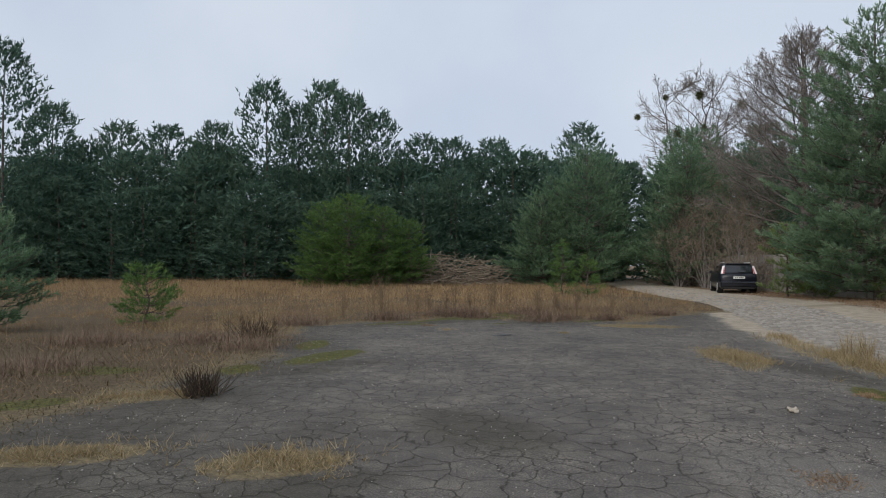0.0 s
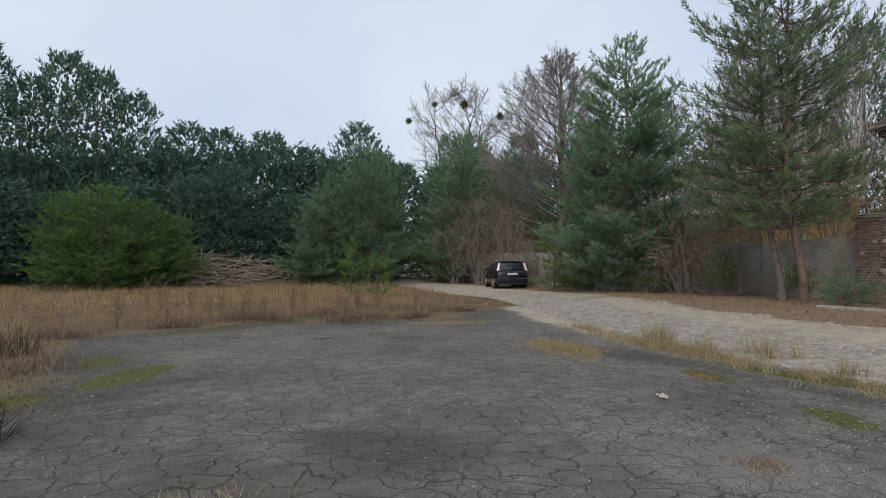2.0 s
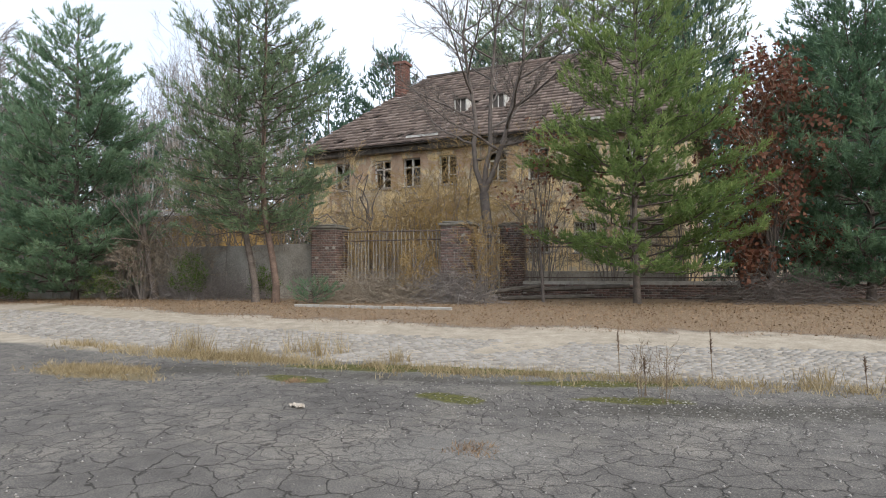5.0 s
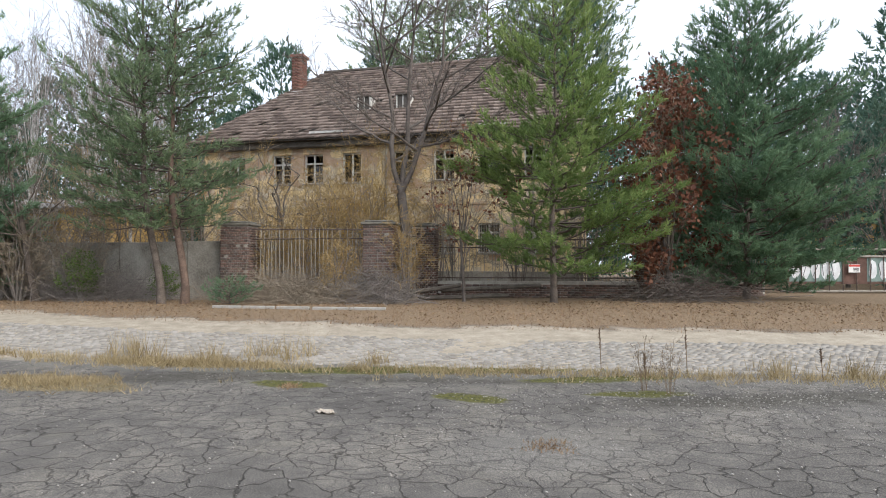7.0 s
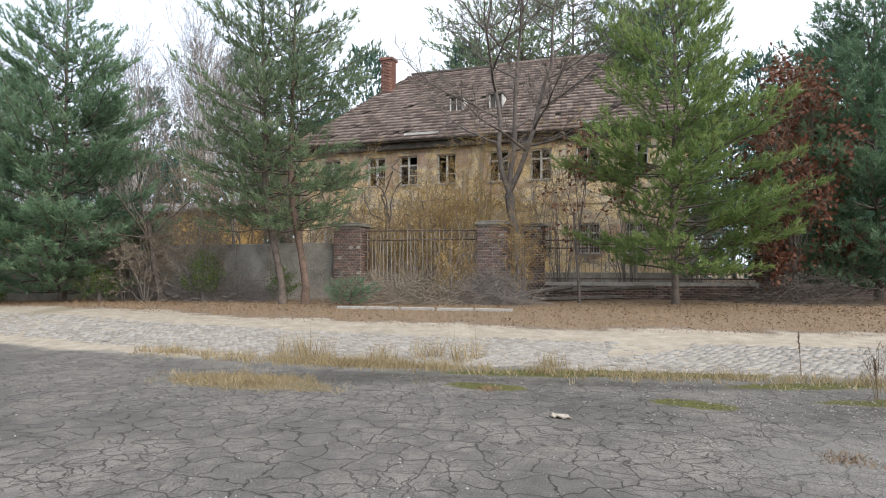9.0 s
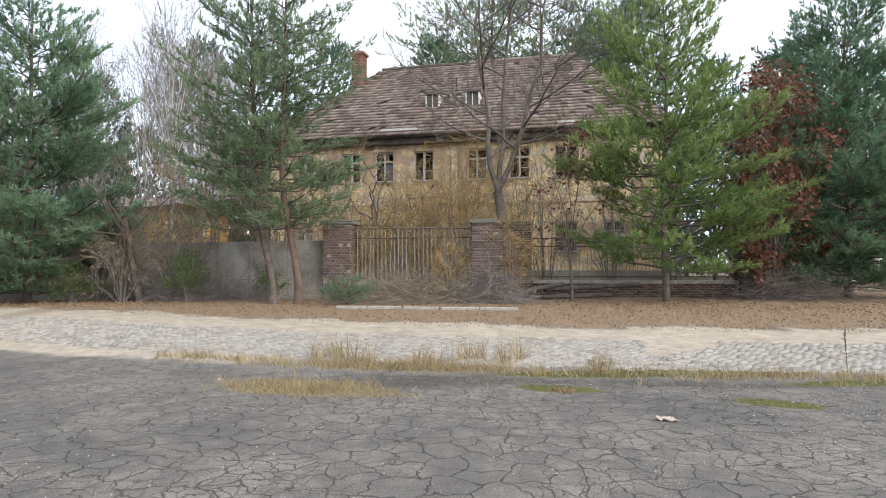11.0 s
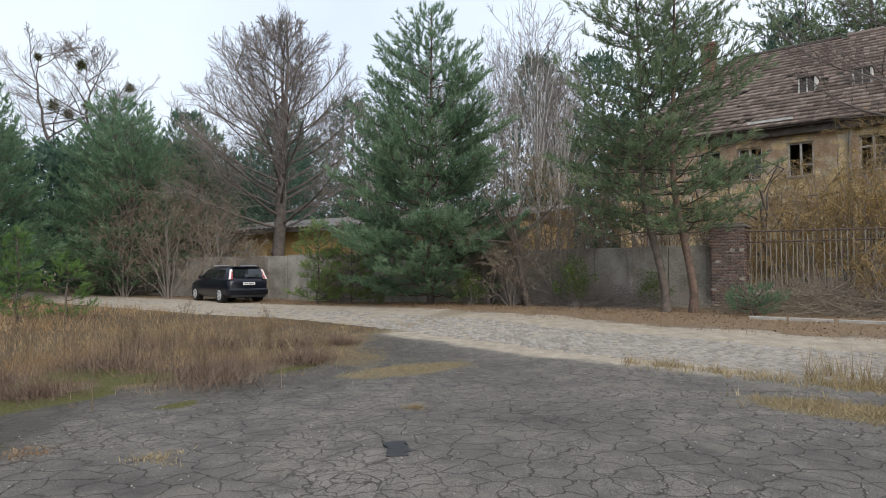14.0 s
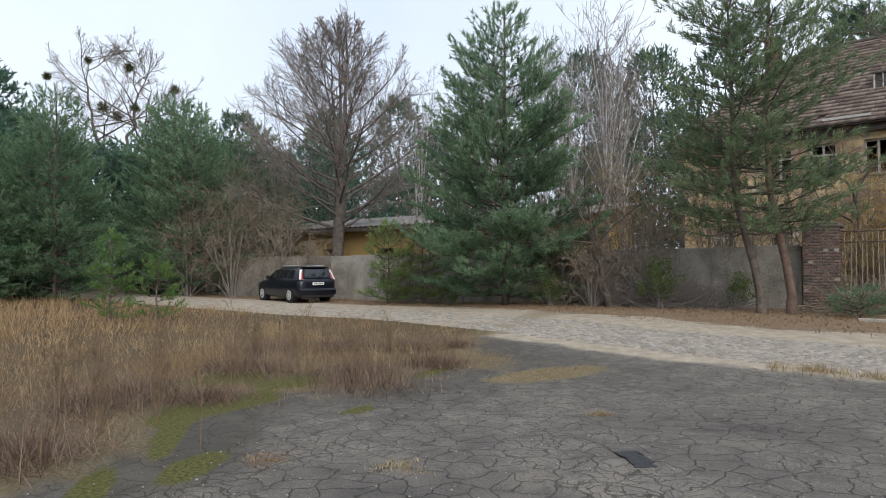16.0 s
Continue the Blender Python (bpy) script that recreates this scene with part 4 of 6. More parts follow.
# shrubs, yellowish with lichen, between the fence and the house
for k, (x, y, h, mat) in enumerate(((19.6, 11.3, 4.4, "twig_warm"), (20.4, 9.9, 5.4, "twig_warm"), (21.2, 12.6, 4.4, "twig_warm"), (21.6, 7.0, 5.2, "twig_red"), (18.6, 12.0, 3.2, "twig_warm"), (22.6, 10.6, 6.0, "twig_warm"), (19.0, 10.2, 4.4, "twig_warm"), (22.5, 15.5, 4.8, "twig_warm"), (20.9, 17.5, 5.8, "twig_warm"), (20.0, 20.6, 5.4, "twig_warm"), (21.8, 4.6, 4.8, "twig_red"), (23.0, 2.0, 5.2, "twig_red"), (16.6, 10.2, 1.9, "twig_warm"), (17.0, 8.2, 2.6, "twig_warm"), (18.4, 13.0, 2.8, "twig_warm"), (24.0, 13.0, 5.0, "twig_red"), (21.4, 14.3, 5.2, "twig_red"), (23.6, 8.0, 6.4, "twig_warm"))):
    s, tips = bare_tree("shrub", h, 70 + k, on_ground(x, y), "leafless shrub of thin " + ("yellow-brown" if mat == "twig_warm" else "red-brown") + " twigs before the house", "shrub", MAT["twig"], MAT[mat], group="shrubs before the house", r0=0.03, trunk_h=0.1, crown=0.36, limbs=12, counts=(8, 4, 5), lengths=(0.48, 0.55, 0.6), turn=0.95, up=0.04, stems=5, low=0.25, twig=0.006, wander=0.15)
    if k in (1, 3, 6):
        leafed(s, tips, 90 + k, 0.06, 1, MAT["yellow_leaves"], scatter=0.05, keep=0.22)
# undergrowth along the wall and by the car
for k, (x, y, h) in enumerate(((16.4, 18.9, 3.0), (15.9, 20.3, 2.6), (16.2, 27.9, 2.2), (16.9, 34.2, 2.6), (17.0, 36.4, 4.4), (16.2, 39.2, 5.0), (15.6, 42.0, 5.4), (18.8, 39.5, 6.4), (19.0, 28.4, 6.0), (19.4, 25.8, 6.4), (19.0, 22.0, 6.0), (17.0, 44.0, 6.0), (18.9, 18.6, 5.6), (18.8, 16.2, 5.0), (18.4, 41.5, 7.0), (20.3, 43.0, 7.4), (16.6, 21.6, 2.8))):
    bare_tree("wall_shrub", h, 110 + k, on_ground(x, y), "bare brown bush of tangled branches by the wall", "shrub", MAT["twig"], MAT["twig_red"], group="bushes by the wall", r0=0.035, trunk_h=0.08, crown=0.45, limbs=13, counts=(8, 4, 5), lengths=(0.48, 0.55, 0.62), turn=0.85, up=0.06, stems=4, low=0.1, twig=0.007, wander=0.15)
# birches and thin bare trees behind the wall
for k, (x, y, h) in enumerate(((31.5, 27.5, 14.5), (33.0, 30.0, 15.5), (34.0, 26.0, 14.0), (32.0, 33.0, 15.0), (33.5, 36.5, 14.0), (36.0, 30.5, 16.0), (24.6, 22.2, 10.5), (31.4, 24.5, 13.5), (32.0, 39.0, 14.0), (36.0, 36.0, 15.5), (21.0, 21.6, 11.5))):
    bare_tree("birch_tree", h, 140 + k, on_ground(x, y), "slender bare birch with a pale trunk", "tree", MAT["birch"], MAT["twig"], group="birches", r0=0.11, trunk_h=0.35, crown=0.17, limbs=14, counts=(7, 4, 4), lengths=(0.45, 0.5, 0.6), turn=0.65, up=0.1, low=0.3, twig=0.008)
# young pines along the road
pine(3.1, 1.5, 0.2, 200, per=12, needle=0.13, width=0.024, whorl=0.2, pitch=0.12, airy=0.45, needles=MAT["needles_mid"], place=on_ground(15.5, 28.6), label="young loose pine beside the parked car", sharp=0.6)
pine(2.7, 1.2, 0.2, 201, per=12, needle=0.13, width=0.024, whorl=0.2, pitch=0.12, airy=0.45, needles=MAT["needles_mid"], place=on_ground(15.9, 27.2), label="young loose pine beside the parked car", sharp=0.6)
pine(2.0, 0.75, 0.15, 203, airy=0.4, per=12, needle=0.13, width=0.024, whorl=0.2, pitch=0.12, needles=MAT["needles_light"], place=on_ground(7.0, 30.8), label="small bright green pine at the field's edge", sharp=0.7)
pine(2.7, 0.75, 0.2, 204, airy=0.4, per=12, needle=0.13, width=0.024, whorl=0.2, pitch=0.12, needles=MAT["needles_light"], place=on_ground(5.9, 31.4), label="small bright green pine at the field's edge", sharp=0.7)
pine(1.5, 0.75, 0.1, 205, per=12, needle=0.13, width=0.024, whorl=0.2, pitch=0.12, needles=MAT["needles_light"], place=on_ground(-7.9, 17.0), label="young pine alone in the dry grass", sharp=0.5)
pine(2.6, 1.3, 0.15, 206, per=12, needle=0.13, width=0.024, whorl=0.2, pitch=0.12, needles=MAT["needles"], place=on_ground(-10.6, 14.6), label="dark young pine in the dry grass", sharp=0.5)
# conifers where the road leaves the view
spruce = [(10.0, 44.0, 9.6, 2.8), (13.2, 52.0, 10.0, 3.0), (17.6, 46.5, 11.0, 3.4), (19.9, 49.0, 11.6, 3.4), (16.6, 43.0, 9.3, 2.9), (20.8, 43.0, 9.4, 3.0)]
def forest_pine(k, seed, x, y, **more):
    shape = [(0, 2.6), (0.2, 3.4 + 0.2 * (k % 4)), (0.5, 3.0), (0.75, 2.2 + 0.15 * (k % 2)), (0.9, 1.35), (1, 0.4)]
    return pine(13.0, 3.5, 0.25, seed, outline=shape, fine=False, needles=MAT["needles_far"], place=on_ground(x, y), label="dark green pine in the forest edge", group="forest pines", **more)


far_kinds = [forest_pine(k, 300 + k, -40.0 + 9 * k, 66.0 + 3 * (k % 2), whorl=0.5, arms=5.5, pitch=0.46, needle=0.34, width=0.125, per=6) for k in range(4)]
fill_kinds = [forest_pine(k, 310 + k, -36.0 + 9 * k, 70.0 + 2 * k, whorl=0.8, arms=5.0, pitch=0.62, needle=0.55, width=0.24, per=5) for k in range(2)]
mid_kind = [pine(10.0, 4.2, 0.1, 320 + k, whorl=0.45, pitch=0.26, needle=0.24, width=0.06, per=10, needles=MAT["needles_light" if k == 0 else "needles"], place=on_ground(*((-6.5, 44.0), spruce[0][:2])[k]), label="bushy mid-green pine at the field's far side", sharp=0.7, group="forest pines") for k in range(2)]
for x, y, h, r in spruce[1:]:
    m = on_ground(x, y, x * 77)
    c = copy_thing(mid_kind[1], m)
    c.scale = (r / 3.2, r / 3.2, h / 10.0)
mid_kind[0].scale = (0.8, 0.8, 0.62)
mid_kind[1].scale = (0.8, 0.8, 0.96)
for x, y, h in ((-8.4, 45.0, 5.8), (-4.2, 44.2, 5.4), (8.2, 46.0, 7.6), (6.9, 44.6, 6.4), (-2.4, 45.5, 4.6)):
    s = h / 10.0
    c = copy_thing(mid_kind[0 if x < 0 else 1], on_ground(x, y, x * 50))
    c.scale = (s * 1.15, s * 1.15, s)


def scaled_copy(ob, m, sx, sz):
    c = copy_thing(ob, m)
    c.scale = (sx, sx, sz)
    return c


# the forest: a front rank that shapes the skyline, ranks of fill behind it
rng = np.random.RandomState(8)
skyline = [(-41.0, 50.0, 19.5), (-34.8, 50.0, 19.8), (-34.5, 56.0, 16.2), (-29.0, 57.0, 14.5), (-25.0, 57.0, 14.4), (-20.5, 57.0, 14.6), (-15.6, 56.0, 18.2), (-13.0, 57.0, 16.2), (-10.4, 56.0, 18.2), (-8.2, 55.0, 16.8), (-5.8, 56.0, 15.4), (-1.8, 57.0, 13.4), (0.8, 57.0, 13.2), (4.6, 58.0, 13.4), (8.6, 58.0, 12.2), (13.2, 60.0, 15.2), (11.0, 61.0, 12.0), (17.0, 60.0, 11.5)]
for k, (x, y, h) in enumerate(skyline):
    scaled_copy(far_kinds[k % 4], on_ground(x, y, 83 * k), 0.85 + 0.028 * h / 2, h / 14.2)
for k in range(44):
    x, y = -58 + 77 * ((k * 0.618) % 1.0), 53 + 18 * rng.rand()
    h = rng.uniform(9.0, 12.0)
    scaled_copy(fill_kinds[k % 2], on_ground(x, y, 360 * rng.rand()), rng.uniform(0.9, 1.2), h / 13.0)
for k in range(34):
    x, y = -60 + 70 * (k / 34.0) + rng.uniform(-1, 1), 50.5 + 2.5 * rng.rand()
    scaled_copy(far_kinds[k % 4], on_ground(x, y, 360 * rng.rand()), rng.uniform(0.8, 1.05), rng.uniform(0.42, 0.68))
for k in range(10):
    scaled_copy(fill_kinds[k % 2], on_ground(-62 + rng.uniform(-6, 6), 8 + 5 * k, 360 * rng.rand()), 1.1, rng.uniform(0.9, 1.2))
# old pines with bare trunks and broad tops that rise over the roof
old_pine = pine(19.5, 4.2, 9.0, 340, outline=[(0, 2.2), (0.25, 4.0), (0.55, 4.2), (0.8, 3.2), (1, 1.2)], whorl=0.62, arms=5, pitch=0.36, needle=0.25, width=0.065, per=11, airy=0.15, needles=MAT["needles_olive"], place=on_ground(36.5, 9.4), label="tall old pine with a broad top behind the roof", group="old pines behind the house")
for x, y, h in ((38.5, 6.4, 20.4), (41.0, 3.2, 19.6), (39.5, 12.6, 18.0), (37.5, 1.0, 18.6)):
    scaled_copy(old_pine, on_ground(x, y, x * 97), 1.0, h / 19.5)
# pines behind the house, the wall and the gate
for x, y, h in ((37.0, 0.5, 17.0), (41.0, 13.5, 16.0), (36.5, 24.0, 14.5), (30.5, -14.5, 13.5), (37.0, -9.0, 14.0), (34.0, -18.0, 12.0), (28.5, -4.5, 10.5), (34.5, 43.0, 14.0), (30.0, 46.0, 12.5), (40.0, 30.0, 16.5), (43.0, 40.0, 15.0), (26.5, 52.0, 12.5), (24.0, 57.0, 12.0), (38.0, 20.0, 15.0), (44.0, 2.0, 18.0), (33.5, 50.5, 12.5), (39.0, 52.0, 13.0), (45.0, 47.0, 14.0), (44.0, -6.0, 15.0), (44.0, -16.0, 14.0), (39.0, -22.0, 13.0)):
    scaled_copy(far_kinds[int(h * 2) % 4], on_ground(x, y, x * 31 + y), 0.95, h / 13.0)
for k, (x, y, h) in enumerate(((31.0, -10.5, 9.5), (33.5, -13.0, 10.5), (30.0, -16.5, 9.0), (35.0, -6.5, 10.0), (29.0, -12.5, 6.0))):
    bare_tree("yard_tree", h, 240 + k, on_ground(x, y), "dark bare tree behind the gate", "tree", MAT["bark_grey"], MAT["twig"], group="bare trees behind the gate", r0=0.14, crown=0.4, limbs=12, counts=(8, 5, 3), twig=0.008)
# the wood goes on behind the house, the gate and the wall
for k in range(36):
    x, y = 46 + 22 * rng.rand(), -44 + 112 * ((k * 0.618) % 1.0)
    scaled_copy(fill_kinds[k % 2], on_ground(x, y, 360 * rng.rand()), rng.uniform(0.95, 1.25), rng.uniform(0.85, 1.1))
for k in range(20):
    x, y = 22 + 24 * ((k * 0.618) % 1.0), 56 + 14 * rng.rand()
    scaled_copy(fill_kinds[k % 2], on_ground(x, y, 360 * rng.rand()), 1.0, rng.uniform(0.75, 0.95))
for k in range(22):
    x, y = 34 + 14 * rng.rand(), -14 - 34 * rng.rand()
    scaled_copy(fill_kinds[k % 2], on_ground(x, y, 360 * rng.rand()), 1.0, rng.uniform(0.6, 1.0))


# ---- the house ----
HOUSE = Matrix(((-0.13, 0.9915, 0, 27.6), (-0.9915, -0.13, 0, 20.1), (0, 0, 1, 0), (0, 0, 0, 1)))
LENGTH, DEPTH, EAVE, RIDGE = 18.4, 12.0, 7.5, 12.65
house = empty_at("house", HOUSE, "derelict two-storey house with crumbling ochre render and tiled hip roof", "house")
WINS = [(1.3, 0.95), (3.72, 0.97), (5.38, 0.98), (7.33, 0.96), (9.85, 0.95), (11.78, 0.97), (13.82, 1.02), (15.9, 0.95)]
FLOORS = [(2.05, 3.4), (5.38, 6.8)]


def wall_with_holes(name, u0, u1, z0, z1, v0, v1, holes, mat, parent):
    """A wall along u with rectangular openings that go through it."""
    us = sorted({u0, u1, *[h[0] for h in holes], *[h[1] for h in holes]})
    zs = sorted({z0, z1, *[h[2] for h in holes], *[h[3] for h in holes]})
    solid = {(i, j): not any(h[0] <= (us[i] + us[i + 1]) / 2 <= h[1] and h[2] <= (zs[j] + zs[j + 1]) / 2 <= h[3] for h in holes) for i in range(len(us) - 1) for j in range(len(zs) - 1)}
    verts, faces = [], []

    def quad(*p):
        n = len(verts)
        verts.extend(p)
        faces.append((n, n + 1, n + 2, n + 3))

    for (i, j), s in solid.items():
        if not s:
            continue
        a, b, c, d = us[i], us[i + 1], zs[j], zs[j + 1]
        quad((a, v0, c), (b, v0, c), (b, v0, d), (a, v0, d))
        quad((b, v1, c), (a, v1, c), (a, v1, d), (b, v1, d))
        if not solid.get((i - 1, j), False):
            quad((a, v1, c), (a, v0, c), (a, v0, d), (a, v1, d))
        if not solid.get((i + 1, j), False):
            quad((b, v0, c), (b, v1, c), (b, v1, d), (b, v0, d))
        if not solid.get((i, j - 1), False):
            quad((a, v1, c), (b, v1, c), (b, v0, c), (a, v0, c))
        if not solid.get((i, j + 1), False):
            quad((a, v0, d), (b, v0, d), (b, v1, d), (a, v1, d))
    return build(name, verts, faces, mat, parent)


holes = [(u, u + w, a, b) for u, w in WINS for a, b in FLOORS]
wall_with_holes("front_wall", 0, LENGTH, 0.0, EAVE - 0.1, 0.0, 0.42, holes, MAT["facade"], house)
wall_with_holes("back_wall", 0, LENGTH, 0.0, EAVE - 0.1, DEPTH - 0.42, DEPTH, [(u, u + w, a, b) for u, w in WINS[::2] for a, b in FLOORS], MAT["facade"], house)
for u in (0.0, LENGTH - 0.42):
    box("side_wall", u, u + 0.42, 0.42, DEPTH - 0.42, 0.0, EAVE - 0.1, MAT["facade"], house)
# floors and inner wall behind the openings, in the dark inside colour
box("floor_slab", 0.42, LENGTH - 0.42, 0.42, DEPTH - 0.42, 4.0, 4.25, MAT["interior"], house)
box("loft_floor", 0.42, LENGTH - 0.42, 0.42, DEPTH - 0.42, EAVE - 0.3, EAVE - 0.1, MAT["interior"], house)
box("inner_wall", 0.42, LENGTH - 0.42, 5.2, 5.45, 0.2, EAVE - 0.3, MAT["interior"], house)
box("cornice", -0.35, LENGTH + 0.35, -0.35, -0.003, EAVE - 0.42, EAVE - 0.12, MAT["dark_wood"], house, "dark rotten eaves boards", 0.03)
box("string_course", -0.02, LENGTH + 0.02, -0.05, -0.003, 4.25, 4.4, MAT["facade"], house, "", 0.015)
box("plinth", -0.04, LENGTH + 0.04, -0.07, -0.003, 0.0, 1.25, MAT["concrete"], house, "grey plinth", 0.02)


def house_window(u, w, z0, z1, state):
    """An old casement: frame, mullion, transom, sill, some sashes and panes left, set back in the wall."""
    win = new("window")
    win.parent = house
    win.matrix_basis = Matrix.Translation((u, 0, z0))
    h, v0, v1 = z1 - z0, 0.14, 0.22
    mat = MAT["window_white"]
    box("window_frame", 0.0, 0.07, v0, v1, 0, h, mat, win)
    box("window_frame", w - 0.07, w, v0, v1, 0, h, mat, win)
    box("window_frame", 0.07, w - 0.07, v0, v1, h - 0.07, h, mat, win)
    box("window_frame", 0.07, w - 0.07, v0, v1, 0, 0.07, mat, win)
    box("mullion", w / 2 - 0.04, w / 2 + 0.04, v0 - 0.012, v1, 0.07, h - 0.07, mat, win)
    if state % 3 != 1:
        box("transom", 0.07, w - 0.07, v0 - 0.015, v1 - 0.01, h * 0.66, h * 0.66 + 0.07, mat, win)
    box("window_sill", -0.05, w + 0.05, -0.08, v0, -0.06, 0.0, MAT["concrete"], win)
    for k in range(2):
        a = 0.07 + k * (w / 2 - 0.03)
        b = a + w / 2 - 0.11
        if (state + k) % 2 == 0:
            box("sash_bar", a + 0.01, b - 0.005, v0 + 0.005, v1 - 0.02, h * 0.33, h * 0.33 + 0.035, mat, win)
        if (state * 7 + k) % 4 == 0:
            box("pane", a, b, v0 + 0.03, v0 + 0.036, 0.07, h * 0.6, MAT["pane"], win)
    if state % 4 == 2:
        board = box("board", w * 0.5, w - 0.06, v0 - 0.06, v0 - 0.03, h * 0.3, h * 0.62, MAT["debris"], win, "pale loose board")


for k, (u, w) in enumerate(WINS):
    for j, (a, b) in enumerate(FLOORS):
        house_window(u, w, a, b, k * 2 + j)
for k, (u, w) in enumerate(WINS):
    bars = bmesh.new()
    for i in range(9):
        rod_bm(bars, (u + 0.05 + i * (w - 0.1) / 8, 0.06, 2.05), (u + 0.05 + i * (w - 0.1) / 8, 0.06, 3.4), 0.011, 5)
    part("window_grille", bars, MAT["window_white"], house)
rod("downpipe", (9.55, -0.08, 0.3), (9.55, -0.08, 7.2), 0.05, MAT["pale_iron"], house, "grey rain pipe")
rod("downpipe", (16.3, -0.08, 0.3), (16.3, -0.08, 7.2), 0.05, MAT["pale_iron"], house, "grey rain pipe")

# hip roof: a deck, then courses of tiles with some slipped or gone
E0, HIP = 0.6, 4.3
ru0, ru1, rv = 3.7, LENGTH - 3.7, DEPTH / 2
c0, c1 = (-E0, -E0, EAVE - 0.12), (LENGTH + E0, -E0, EAVE - 0.12)
c2, c3 = (LENGTH + E0, DEPTH + E0, EAVE - 0.12), (-E0, DEPTH + E0, EAVE - 0.12)
r0, r1 = (ru0, rv, RIDGE - 0.1), (ru1, rv, RIDGE - 0.1)
build("roof_deck", [c0, c1, c2, c3, r0, r1], [(0, 1, 5, 4), (1, 2, 5), (2, 3, 4, 5), (3, 0, 4), (3, 2, 1, 0)], MAT["dark_wood"], house, label="dark battens under the tiles")


def tile_slope(a, b, p, q, rows, wide, seed):
    """Courses of flat tiles on the slope with the eaves a-b and the top p-q."""
    rng = np.random.RandomState(seed)
    a, b, p, q = (np.array(k, dtype=float) for k in (a, b, p, q))
    up = unit(np.cross(b - a, p - a))
    if up[2] < 0:
        up = -up
    vs, n = [], 0
    for k in range(rows):
        s0, s1 = k / rows, min(1.0, (k + 1.25) / rows)
        L0, R0, L1, R1 = a + (p - a) * s0, b + (q - b) * s0, a + (p - a) * s1, b + (q - b) * s1
        m = max(1, int(np.linalg.norm(R0 - L0) / wide))
        for i in range(m):
            if rng.rand() < 0.012:
                continue
            t0, t1 = (i + 0.03 + 0.5 * (k % 2)) / m, (i + 0.97 + 0.5 * (k % 2)) / m
            if t1 > 1:
                t1 = 1.0
            if t0 >= t1:
                continue
            j = rng.normal(scale=0.012, size=2) + (rng.rand() < 0.03) * np.array([0.04, 0.02])
            lo0, lo1 = L0 + (R0 - L0) * t0 + up * (0.15 + j[0]), L0 + (R0 - L0) * t1 + up * (0.15 + j[1])
            hi0, hi1 = L1 + (R1 - L1) * t0 + up * 0.055, L1 + (R1 - L1) * t1 + up * 0.055
            vs += [lo0, lo1, hi1, hi0, lo0 - up * 0.07, lo1 - up * 0.07]
    vs = np.array(vs)
    base = (np.arange(len(vs) // 6) * 6)[:, None, None]
    return vs, (np.array([[0, 1, 2, 3], [4, 5, 1, 0]])[None] + base).reshape(-1, 4)


for name, (a, b, p, q, rows, seed) in {"front": (c0, c1, r0, r1, 25, 1), "right": (c1, c2, r1, r1, 22, 2), "back": (c2, c3, r1, r0, 25, 3), "left": (c3, c0, r0, r0, 22, 4)}.items():
    v, f = tile_slope(a, b, p, q, rows, 0.27, seed)
    build("roof_tiles", v, f, MAT["roof_tile"], house, kind="stuff", label="brown weathered flat roof tiles, some slipped")
rod("ridge", (ru0, rv, RIDGE + 0.02), (8.6, rv, RIDGE + 0.02), 0.09, MAT["dark_wood"], house, "bare ridge beam", 6)
for k in range(17):
    rod("ridge_tile", (8.8 + k * 0.345, rv, RIDGE + 0.01), (9.13 + k * 0.345, rv, RIDGE + 0.035), 0.13, MAT["roof_tile"], house, "", 8)
for u in (7.5, 9.5):
    d = new("roof_hatch")
    d.parent = house
    d.matrix_basis = Matrix.Translation((u, 1.75, 9.2))
    box("hatch_frame", 0, 0.06, -0.25, 1.2, 0, 0.62, MAT["window_white"], d)
    box("hatch_frame", 0.62, 0.68, -0.25, 1.2, 0, 0.62, MAT["window_white"], d)
    box("hatch_top", -0.04, 0.72, -0.3, 1.2, 0.62, 0.68, MAT["dark_wood"], d)
    # sheet in the dark inside colour that closes the hatch
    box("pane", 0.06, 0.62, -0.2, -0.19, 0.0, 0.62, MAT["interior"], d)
    box("mullion", 0.32, 0.36, -0.24, -0.2, 0.0, 0.62, MAT["window_white"], d)
for u0, u1, z in ((6.0, 7.7, 7.62), (14.0, 15.2, 7.6)):
    box("eaves_strip", u0, u1, -0.82, -0.78, z, z + 0.1, MAT["window_white"], house, "bent pale sheet hanging at the eaves")


def brick_rows(verts, x0, x1, y0, y1, z0, z1, course, long, rng, joint=0.02, proud=0.0):
    """Bricks round a shaft, as box corners appended to verts (eight each)."""
    k, z = 0, z0
    while z + course * 0.9 < z1:
        for axis, fixed, a, b in ((0, y0, x0, x1), (0, y1, x0, x1), (1, x0, y0, y1), (1, x1, y0, y1)):
            n = max(1, round((b - a) / long))
            step = (b - a) / n
            for i in range(n):
                s, e = a + i * step + joint / 2, a + (i + 1) * step - joint / 2
                if k % 2:
                    s, e = max(a + joint / 2, s - step / 2), max(a + joint, e - step / 2)
                    if i == n - 1:
                        e = b - joint / 2
                o = rng.normal(scale=0.004)
                lo, hi = fixed - 0.022 + o, fixed + 0.018 + o
                if axis == 0:
                    verts.append((s, e, lo, hi, z + joint / 2, z + course - joint / 2))
                else:
                    verts.append((lo, hi, s, e, z + joint / 2, z + course - joint / 2))
        z += course
        k += 1


